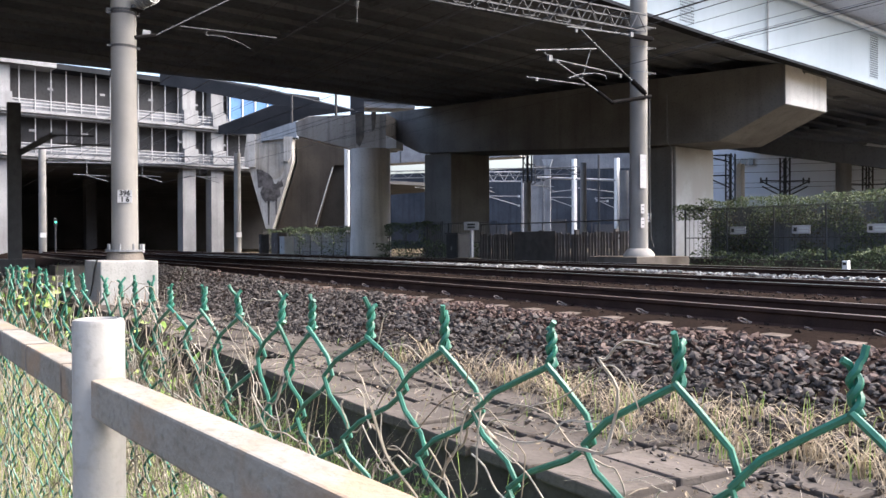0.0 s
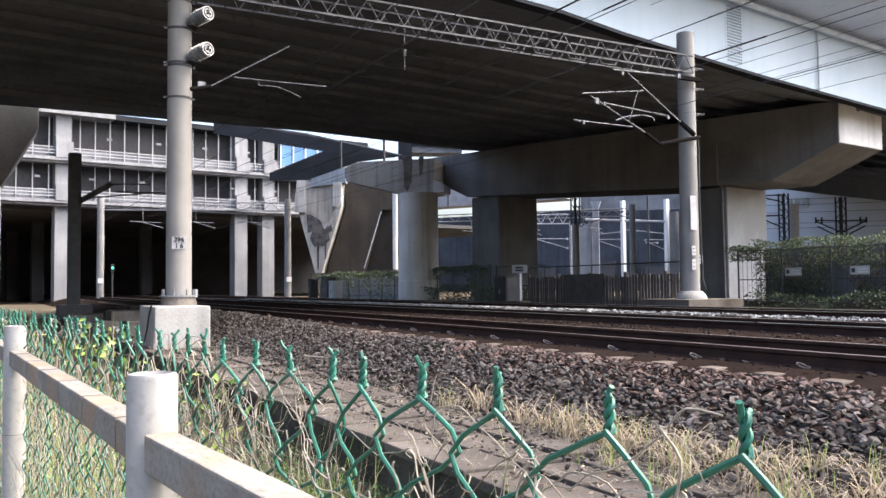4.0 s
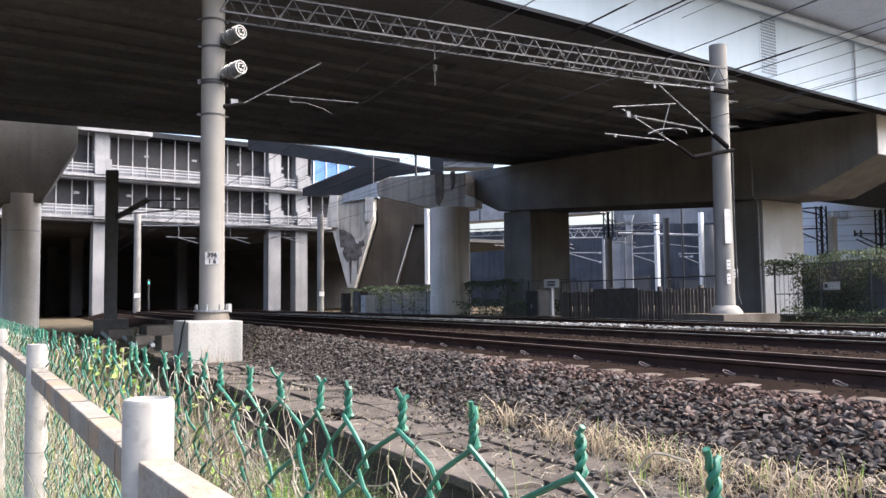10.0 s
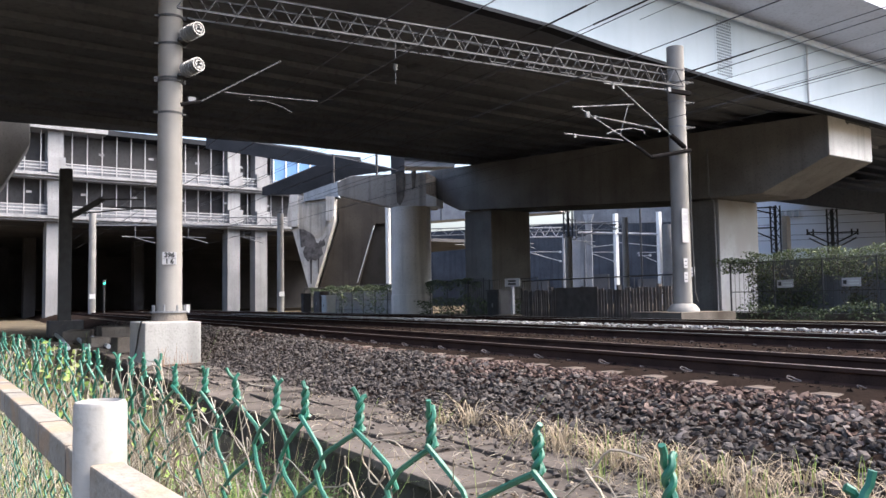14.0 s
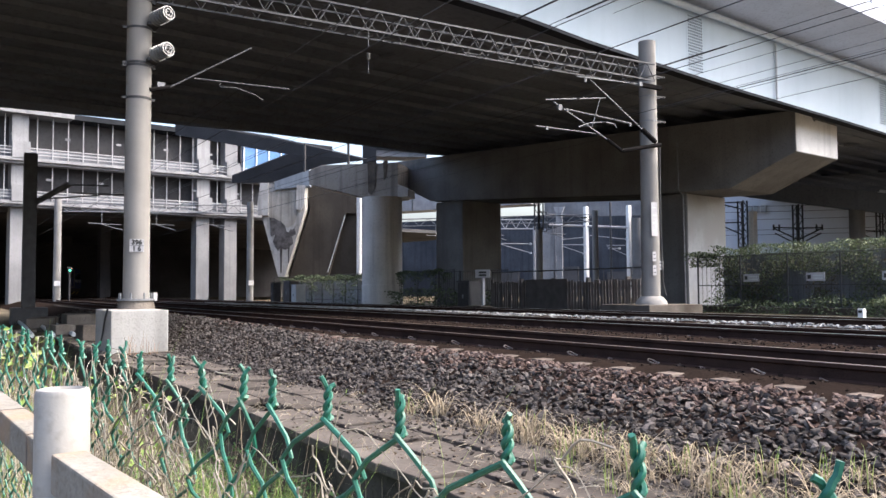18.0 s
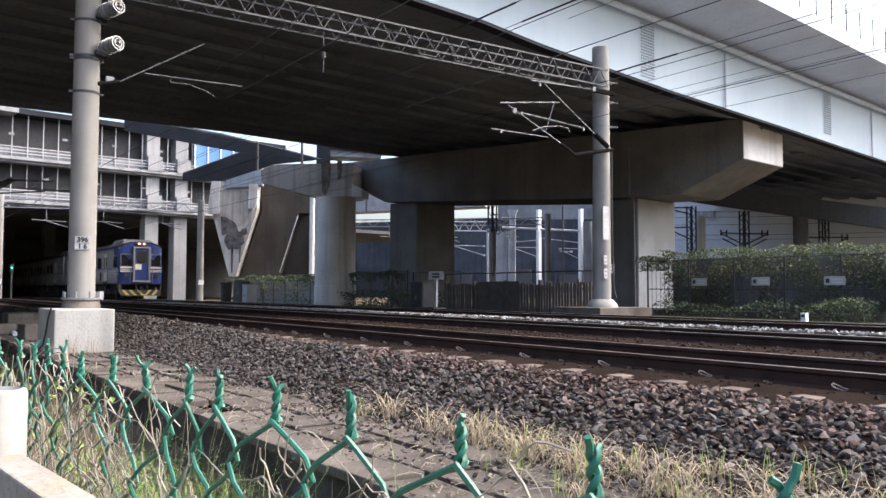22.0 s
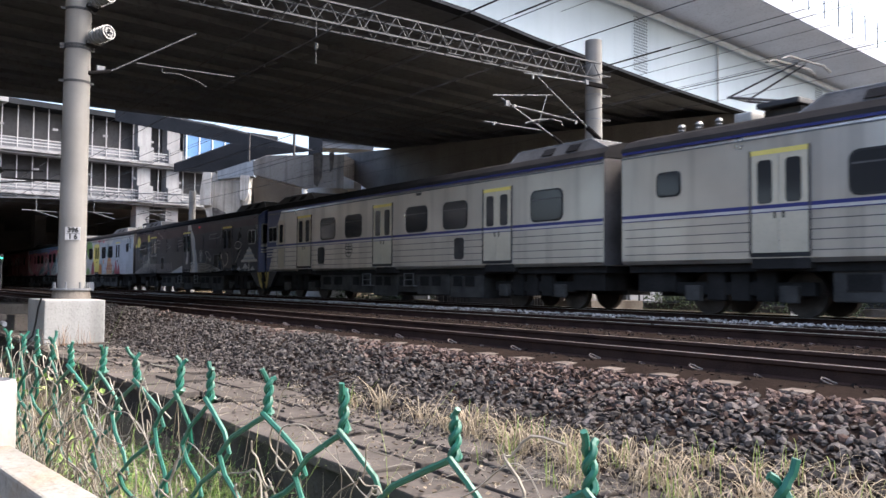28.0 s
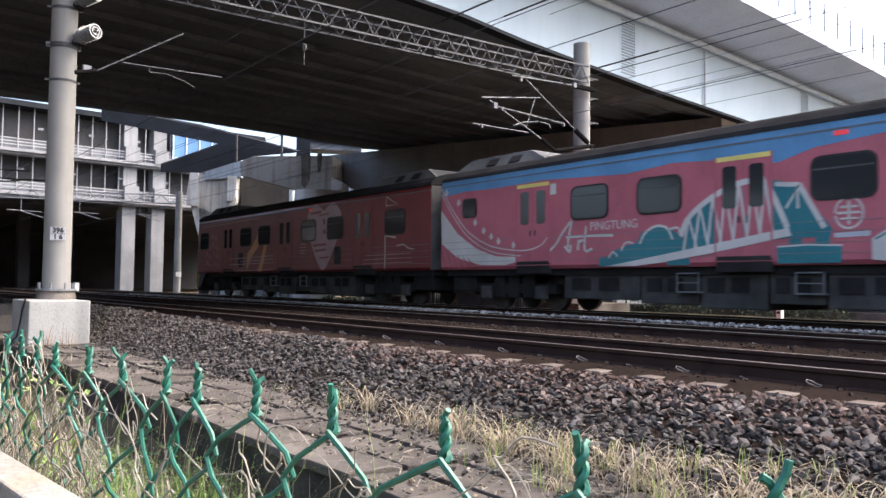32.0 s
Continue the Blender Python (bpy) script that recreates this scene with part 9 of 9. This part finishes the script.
    decal(c, "berry", disc(8.60, 3.33, 0.065, 8), CRIMSON, 4.4)
    decal(c, "berry", disc(8.95, 3.26, 0.065, 8), CRIMSON, 4.4)
    decal(c, "berry", disc(8.87, 3.17, 0.065, 8), CRIMSON, 4.4)
    decal(c, "berry", disc(8.92, 3.05, 0.065, 8), CRIMSON, 4.4)
    decal(c, "berry", disc(8.80, 2.95, 0.065, 8), CRIMSON, 4.4)
    for u, z in ((1.1, 3.02), (1.42, 3.12)):
        decal(c, "cacao_pod", stroke(arc(u, z, 0.17, 0.32, 0, 350, 14), 0.045), BLACK, 2, "black line drawing of a cacao pod")
    for i in range(14):
        decal(c, "bean", disc(0.82 + 0.12 * (i % 3), 2.62 + 0.13 * (i // 3), 0.05, 8), BLACK, 2)


def bridge_car():
    c = rail_car(6, PINK, "rose pink and sky blue carriage with a painted steel bridge", None, (WHITE_LIV, PINK, PINK), small_at=2)
    decal(c, "sky_band", [(19.1, 3.05), (18.0, 3.12), (16.8, 3.1), (15.0, 3.14), (12.4, 3.02), (11.2, 3.12), (10.1, 3.05), (8.9, 2.86), (8.2, 3.05), (6.9, 3.15), (5.5, 3.22), (4.4, 3.12), (3.0, 3.1), (1.6, 2.75), (0.3, 2.65), (0.3, 3.452), (19.1, 3.452)][::-1], SKYBLUE, 1, "wavy sky blue band")
    decal(c, "door_plate", [(14.75, 2.76), (14.55, 2.76), (14.55, 3.02), (14.75, 3.02)], WHITE_LIV, 4, "small white plate")
    decal(c, "white_sweep", [(19.14, 2.68), (19.10, 1.75), (18.36, 1.34), (17.39, 1.14), (16.35, 1.12), (15.49, 1.29), (15.96, 1.32), (16.76, 1.35), (17.56, 1.57), (18.37, 1.99)], WHITE_LIV, 1.4, "white sweep")
    decal(c, "sweep_hatch", stroke([(19.08, 1.56), (18.90, 1.06)], 0.025), ROSE_LIV, 1.6)
    decal(c, "sweep_hatch", stroke([(18.84, 1.51), (18.62, 1.06)], 0.025), ROSE_LIV, 1.6)
    decal(c, "sweep_hatch", stroke([(18.60, 1.46), (18.36, 1.06)], 0.025), ROSE_LIV, 1.6)
    decal(c, "sweep_hatch", stroke([(18.36, 1.42), (18.09, 1.06)], 0.025), ROSE_LIV, 1.6)
    decal(c, "sweep_hatch", stroke([(18.13, 1.37), (17.83, 1.05)], 0.025), ROSE_LIV, 1.6)
    decal(c, "sweep_hatch", stroke([(17.90, 1.33), (17.58, 1.05)], 0.025), ROSE_LIV, 1.6)
    decal(c, "sweep_line", stroke(curve([(19.12, 3.27), (18.55, 2.61), (17.88, 2.02), (16.94, 1.62), (15.79, 1.47), (15.12, 1.56), (14.84, 1.76)]), 0.03), WHITE_LIV, 3.8)
    decal(c, "sweep_line", stroke(curve([(19.11, 3.12), (18.55, 2.47), (17.88, 1.88), (16.94, 1.48), (15.79, 1.34)]), 0.025), WHITE_LIV, 3.8)
    decal(c, "sweep_light", [(18.90, 3.05), (18.99, 3.14), (18.91, 3.27), (18.80, 3.14)], WHITE_LIV, 2)
    decal(c, "sweep_light", [(18.34, 2.74), (18.42, 2.83), (18.34, 2.96), (18.24, 2.83)], WHITE_LIV, 2)
    decal(c, "sweep_light", [(17.89, 2.38), (17.97, 2.46), (17.89, 2.58), (17.79, 2.46)], WHITE_LIV, 2)
    decal(c, "sweep_light", [(17.61, 2.16), (17.69, 2.25), (17.62, 2.37), (17.52, 2.25)], WHITE_LIV, 2)
    decal(c, "sweep_light", [(17.25, 1.93), (17.33, 2.01), (17.25, 2.14), (17.16, 2.02)], WHITE_LIV, 2)
    decal(c, "sweep_light", [(16.94, 1.77), (17.02, 1.85), (16.95, 1.97), (16.86, 1.85)], WHITE_LIV, 2)
    decal(c, "sweep_light", [(16.65, 1.64), (16.72, 1.72), (16.65, 1.84), (16.56, 1.72)], WHITE_LIV, 2)
    decal(c, "sweep_light", [(16.07, 1.52), (16.14, 1.60), (16.07, 1.72), (15.99, 1.60)], WHITE_LIV, 2)
    decal(c, "sweep_light", [(15.45, 1.46), (15.52, 1.53), (15.45, 1.65), (15.37, 1.54)], WHITE_LIV, 2)
    decal(c, "script_stroke", stroke(curve([(15.07, 1.30), (14.61, 1.54), (14.31, 1.88), (14.04, 2.12)]), 0.06), WHITE_LIV, 2, "white handwritten stroke")
    decal(c, "script_stroke", stroke(curve([(14.04, 2.12), (14.13, 1.76), (14.17, 1.49)]), 0.06), WHITE_LIV, 2, "white handwritten stroke")
    decal(c, "script_stroke", stroke(curve([(14.27, 1.53), (14.10, 1.39), (14.08, 1.56)]), 0.06), WHITE_LIV, 2, "white handwritten stroke")
    decal(c, "script_stroke", stroke(curve([(13.82, 1.67), (13.84, 1.43)]), 0.06), WHITE_LIV, 2, "white handwritten stroke")
    decal(c, "script_stroke", stroke(curve([(13.82, 1.60), (13.68, 1.66)]), 0.06), WHITE_LIV, 2, "white handwritten stroke")
    decal(c, "script_stroke", stroke(curve([(13.59, 1.96), (13.63, 1.43), (13.40, 1.45)]), 0.06), WHITE_LIV, 2, "white handwritten stroke")
    decal(c, "script_stroke", stroke(curve([(14.22, 1.74), (13.48, 1.74), (12.79, 1.72)]), 0.06), WHITE_LIV, 2, "white handwritten stroke")
    word(c, "PINGTUNG", 12.79, 1.94, 0.27, WHITE_LIV)
    decal(c, "bridge_shade", [(13.20, 1.05), (13.19, 1.24), (12.85, 1.28), (12.72, 1.40), (12.52, 1.46), (12.15, 1.53), (12.00, 1.74), (11.66, 1.87), (11.28, 1.80), (11.05, 1.67), (10.86, 1.98), (10.39, 2.33), (9.77, 2.54), (9.11, 2.59), (8.50, 2.44), (8.28, 2.10), (7.90, 1.64), (7.92, 1.49), (8.68, 1.50), (10.22, 1.37), (11.56, 1.19), (12.35, 1.05)], TEAL, 1.4, "teal bridge silhouette")
    decal(c, "bridge_girder", [(12.98, 1.05), (12.33, 1.14), (10.22, 1.45), (8.68, 1.68), (8.63, 1.54), (10.22, 1.28), (11.56, 1.10), (12.15, 1.05)], WHITE_LIV, 4.6, "white bridge girder")
    decal(c, "bridge_arch", stroke(curve([(10.99, 1.62), (10.86, 1.92), (10.54, 2.19), (10.12, 2.41), (9.63, 2.57), (9.14, 2.58)]), 0.11), WHITE_LIV, 4.8, "white bridge arch")
    decal(c, "portal", stroke([(9.14, 2.58), (8.95, 2.21), (8.71, 1.68)], 0.11), WHITE_LIV, 2)
    decal(c, "portal", stroke([(8.95, 2.48), (8.48, 2.43)], 0.08), WHITE_LIV, 2)
    decal(c, "portal", stroke([(8.49, 2.44), (8.28, 2.07), (8.03, 1.65)], 0.1), WHITE_LIV, 2)
    decal(c, "portal", stroke([(8.74, 2.03), (8.61, 2.22), (8.52, 2.39), (8.51, 2.01)], 0.05), WHITE_LIV, 2)
    decal(c, "bridge_arch", stroke(curve([(12.05, 1.51), (11.91, 1.73), (11.62, 1.86), (11.35, 1.81), (11.20, 1.57)]), 0.05), WHITE_LIV, 2)
    decal(c, "bridge_arch", stroke(curve([(11.28, 1.78), (11.08, 1.80), (11.00, 1.63)]), 0.045), WHITE_LIV, 2)
    decal(c, "bridge_arch", stroke(curve([(12.56, 1.38), (12.43, 1.55), (12.23, 1.53)]), 0.04), WHITE_LIV, 2)
    decal(c, "bridge_arch", stroke(curve([(12.92, 1.23), (12.79, 1.36), (12.66, 1.26)]), 0.035), WHITE_LIV, 2)
    decal(c, "truss_member", stroke([(10.81, 1.99), (10.93, 1.34)], 0.05), WHITE_LIV, 4.6)
    decal(c, "truss_member", stroke([(10.81, 1.99), (10.62, 1.39)], 0.05), WHITE_LIV, 4.6)
    decal(c, "truss_member", stroke([(10.54, 2.18), (10.67, 1.38)], 0.05), WHITE_LIV, 4.6)
    decal(c, "truss_member", stroke([(10.54, 2.18), (10.36, 1.42)], 0.05), WHITE_LIV, 4.6)
    decal(c, "truss_member", stroke([(10.25, 2.34), (10.37, 1.42)], 0.05), WHITE_LIV, 4.6)
    decal(c, "truss_member", stroke([(10.25, 2.34), (10.07, 1.47)], 0.05), WHITE_LIV, 4.6)
    decal(c, "truss_member", stroke([(9.97, 2.45), (10.09, 1.46)], 0.05), WHITE_LIV, 4.6)
    decal(c, "truss_member", stroke([(9.97, 2.45), (9.80, 1.51)], 0.05), WHITE_LIV, 4.6)
    decal(c, "truss_member", stroke([(9.68, 2.55), (9.80, 1.51)], 0.05), WHITE_LIV, 4.6)
    decal(c, "truss_member", stroke([(9.68, 2.55), (9.51, 1.55)], 0.05), WHITE_LIV, 4.6)
    decal(c, "truss_member", stroke([(9.40, 2.56), (9.51, 1.55)], 0.05), WHITE_LIV, 4.6)
    decal(c, "truss_member", stroke([(9.40, 2.56), (9.24, 1.59)], 0.05), WHITE_LIV, 4.6)
    decal(c, "truss_member", stroke([(9.14, 2.57), (9.25, 1.59)], 0.05), WHITE_LIV, 4.6)
    decal(c, "truss_member", stroke([(9.14, 2.57), (8.99, 1.63)], 0.05), WHITE_LIV, 4.6)
    decal(c, "bridge_pier", [(8.90, 1.05), (8.92, 1.35), (8.69, 1.37), (8.68, 1.49), (8.44, 1.49), (8.44, 1.39), (8.20, 1.38), (8.20, 1.49), (7.94, 1.49), (7.94, 1.37), (7.73, 1.34), (7.74, 1.05)], TEAL, 1.7, "teal bridge pier")
    decal(c, "pier_line", stroke([(8.91, 1.35), (8.34, 1.37), (7.73, 1.34)], 0.03), WHITE_LIV, 2)
    decal(c, "small_pier", [(11.33, 1.05), (11.33, 1.14), (10.80, 1.19), (10.79, 1.05)], TEAL, 1.7)
    emblem(c, 7.61, 1.88)
    decal(c, "number_bar", [(7.86, 1.55), (7.26, 1.57), (7.26, 1.48), (7.86, 1.47)], ICE, 2)
    decal(c, "hall", [(7.23, 1.44), (4.52, 2.95), (3.98, 2.99), (3.99, 1.19), (4.51, 1.20), (5.03, 1.05), (6.75, 1.05), (7.23, 1.09)], WHITE_LIV, 3.6, "white hall drawing")
    decal(c, "hall_line", stroke([(7.18, 1.42), (4.43, 2.89)], 0.03), TEAL, 4.4)
    decal(c, "hall_line", stroke([(6.75, 1.49), (4.43, 2.72)], 0.05), TEAL, 4.4)
    decal(c, "hall_line", stroke([(6.73, 1.34), (4.53, 2.46)], 0.13), TEAL, 4.4)
    decal(c, "hall_line", stroke([(6.54, 1.23), (4.53, 2.16)], 0.03), TEAL, 4.4)
    decal(c, "hall_line", stroke([(6.31, 1.16), (4.53, 1.87)], 0.03), TEAL, 4.4)
    decal(c, "hall_line", stroke([(6.03, 1.11), (4.53, 1.61)], 0.03), TEAL, 4.4)
    decal(c, "hall_line", stroke([(6.75, 1.46), (6.75, 1.05)], 0.05), TEAL, 4.4)
    decal(c, "hall_door", [(5.02, 1.90), (4.87, 1.88), (4.79, 1.25), (4.99, 1.21)], TEAL, 4.4)
    decal(c, "hall_lamp", [(5.40, 1.40), (5.31, 1.39), (5.31, 1.31), (5.40, 1.32)], BLACK, 4.4)
    decal(c, "door_drawing", [(3.97, 2.93), (3.91, 2.93), (3.92, 1.22), (3.98, 1.22)], WHITE_LIV, 5, "white stripes drawn over the door")
    decal(c, "door_drawing", [(3.84, 2.92), (3.79, 2.91), (3.80, 1.21), (3.85, 1.22)], WHITE_LIV, 5, "white stripes drawn over the door")
    decal(c, "door_drawing", [(3.73, 2.91), (3.68, 2.90), (3.69, 1.21), (3.74, 1.21)], WHITE_LIV, 5, "white stripes drawn over the door")
    decal(c, "door_drawing", [(3.61, 2.89), (3.55, 2.89), (3.57, 1.21), (3.62, 1.21)], WHITE_LIV, 5, "white stripes drawn over the door")
    decal(c, "colonnade", [(3.46, 2.54), (2.48, 1.86), (2.84, 1.78), (3.13, 1.67), (3.30, 1.19), (3.47, 1.19)], ICE, 1.4)
    decal(c, "colonnade_line", stroke([(3.41, 2.47), (3.42, 1.21)], 0.035), TEAL, 1.8)
    decal(c, "colonnade_line", stroke([(3.30, 2.38), (3.34, 1.28)], 0.035), TEAL, 1.8)
    decal(c, "colonnade_line", stroke([(3.19, 2.30), (3.26, 1.35)], 0.035), TEAL, 1.8)
    decal(c, "colonnade_line", stroke([(3.08, 2.22), (3.18, 1.42)], 0.035), TEAL, 1.8)
    decal(c, "colonnade_line", stroke([(2.97, 2.14), (3.11, 1.49)], 0.035), TEAL, 1.8)
    decal(c, "colonnade_line", stroke([(2.86, 2.06), (3.03, 1.56)], 0.035), TEAL, 1.8)
    decal(c, "drum", disc(2.76, 1.38, 0.57, 24, 0.40), WHITE_LIV, 2, "round white drum drawing")
    decal(c, "drum_rim", stroke(arc(2.76, 1.38, 0.57, 0.40, 0, 355, 24), 0.04), TEAL, 2.4)
    decal(c, "castle_wall", [(2.19, 1.49), (0.13, 1.45), (0.14, 1.05), (2.25, 1.05)], TEAL, 1.4, "teal wall drawing")
    decal(c, "castle_line", [(2.20, 1.17), (0.14, 1.16), (0.14, 1.12), (2.20, 1.13)], WHITE_LIV, 1.8)
    decal(c, "castle_line", [(2.19, 1.51), (0.73, 1.50), (0.73, 1.46), (2.20, 1.47)], WHITE_LIV, 1.8)
    decal(c, "battlement", [(2.02, 1.49), (1.92, 1.49), (1.92, 1.34), (2.02, 1.35)], WHITE_LIV, 1.8)
    decal(c, "battlement", [(1.55, 1.47), (1.45, 1.47), (1.45, 1.33), (1.55, 1.33)], WHITE_LIV, 1.8)
    decal(c, "battlement", [(1.07, 1.45), (0.98, 1.45), (0.98, 1.31), (1.08, 1.31)], WHITE_LIV, 1.8)
    decal(c, "pavilion", [(0.64, 1.14), (0.63, 2.23), (0.12, 2.22), (0.14, 1.13)], WHITE_LIV, 1.7, "white pavilion drawing")
    decal(c, "pavilion_roof", [(1.03, 2.48), (0.85, 2.43), (0.43, 2.43), (0.38, 2.61), (0.12, 2.64), (0.12, 2.24), (0.95, 2.28)], TEAL, 2, "teal curved roof drawing")
    decal(c, "roof_line", stroke([(1.03, 2.51), (0.85, 2.39), (0.12, 2.36)], 0.035), WHITE_LIV, 2.4)
    decal(c, "roof_line", stroke([(0.44, 2.83), (0.36, 2.64), (0.18, 2.67)], 0.06), WHITE_LIV, 2.4)
    decal(c, "pavilion_window", [(0.42, 1.57), (0.41, 2.15), (0.14, 2.14), (0.15, 1.55)], TEAL, 2)
    decal(c, "window_light", [(0.31, 1.70), (0.30, 1.95), (0.14, 1.95), (0.15, 1.69)], WHITE_LIV, 2.4)
    decal(c, "pavilion_post", stroke([(0.65, 2.24), (0.67, 1.42)], 0.06), TEAL, 2)
    decal(c, "line_drawing", stroke([(2.28, 3.21), (2.00, 2.98), (1.75, 2.90)], 0.06), ICE, 2)
    decal(c, "line_drawing", stroke([(1.89, 3.29), (2.00, 2.98)], 0.06), ICE, 2)
    decal(c, "line_drawing", stroke([(2.40, 2.15), (2.56, 1.92), (2.64, 1.64)], 0.06), ICE, 2)
    decal(c, "line_drawing", stroke([(2.53, 1.92), (2.72, 1.86)], 0.06), ICE, 2)


def heart_car():
    c = rail_car(7, RED, "brick red carriage with a pale heart drawing", "rear", RED)
    decal(c, "heart", blob([(7.89, 3.11), (7.45, 3.36), (7.1, 3.34), (6.7, 3.15), (6.3, 3.34), (5.95, 3.36), (5.49, 3.0), (5.48, 2.56), (5.86, 1.94), (6.68, 1.07), (7.34, 1.6), (7.9, 2.53)]), HEART, 1, "pale dusty pink heart")
    for u0, u1, z, w in ((7.7, 6.9, 3.1, 0.10), (7.05, 6.35, 3.0, 0.05), (6.75, 6.6, 2.75, 0.2), (6.75, 6.55, 2.4, 0.16), (7.5, 6.5, 1.95, 0.08), (7.35, 6.5, 1.76, 0.08), (7.0, 6.3, 1.5, 0.06)):
        decal(c, "heart_line", stroke([(u0, z), (u1, z + 0.02)], w), RED, 1.6)
    for i in range(4):
        decal(c, "fine_line", stroke([(8.5, 2.03 - 0.11 * i), (8.05, 2.02 - 0.11 * i)], 0.025), HEART, 1.6)
    decal(c, "swoosh", curve([(13.4, 1.06), (12.84, 1.7), (12.14, 2.15), (11.83, 2.83)], per=5) + curve([(12.1, 2.9), (12.6, 2.3), (13.35, 1.8)], per=5), ORANGE, 1, "orange sweep")
    decal(c, "swoosh", curve([(11.9, 1.06), (11.5, 1.9), (11.2, 2.8)], per=5) + [(11.45, 2.8), (11.8, 1.9), (12.25, 1.06)], ORANGE, 1, "orange sweep")
    for u0, z0, u1, z1 in ((15.17, 1.62, 10.79, 1.67), (15.15, 1.37, 10.78, 1.40), (14.49, 1.11, 10.77, 1.14), (14.0, 1.49, 10.8, 1.53)):
        decal(c, "white_line", stroke([(u0, z0), (u1, z1)], 0.03), HEART, 4.5)
    for z in (3.14, 3.24):
        decal(c, "white_line", stroke([(18.5, z), (12.2, z + 0.08)], 0.025), HEART, 1.6)
    decal(c, "line_drawing", stroke([(2.68, 1.07), (2.68, 2.1), (2.08, 2.03)], 0.05), WHITE_LIV, 2, "white drawn post")
    decal(c, "line_drawing", stroke([(2.65, 3.02), (2.61, 3.29), (1.99, 3.02), (2.65, 3.02)], 0.03), WHITE_LIV, 2)
    decal(c, "line_drawing", stroke(curve([(2.04, 1.77), (1.64, 1.8), (1.41, 1.69), (1.1, 1.65)]), 0.03), WHITE_LIV, 2)
    for i in range(3):
        decal(c, "white_line", stroke([(4.0 - 0.1 * i, 1.25 + 0.13 * i), (1.2, 1.27 + 0.13 * i)], 0.02), HEART, 4.5)
    for i in range(14):
        u, z = 16.6 + 0.42 * (i % 4) + 0.1 * (i // 4), 1.25 + 0.4 * (i // 4) + 0.1 * (i % 2)
        decal(c, "tail_pattern", stroke([(u - 0.15, z), (u, z + 0.25), (u + 0.13, z + 0.05)], 0.05), HEART, 1.6)


night_car()
fruit_car()
bridge_car()
heart_car()


def motions():
    for k, car in CARS:
        rows = [(t, pose(head_at(t) - PITCH * k, 14.92, 0)) for t in (0, 11, 22, 23, 24, 25, 26, 27, 28, 29, 30, 31, 32)]
        walk(car, rows)


motions()
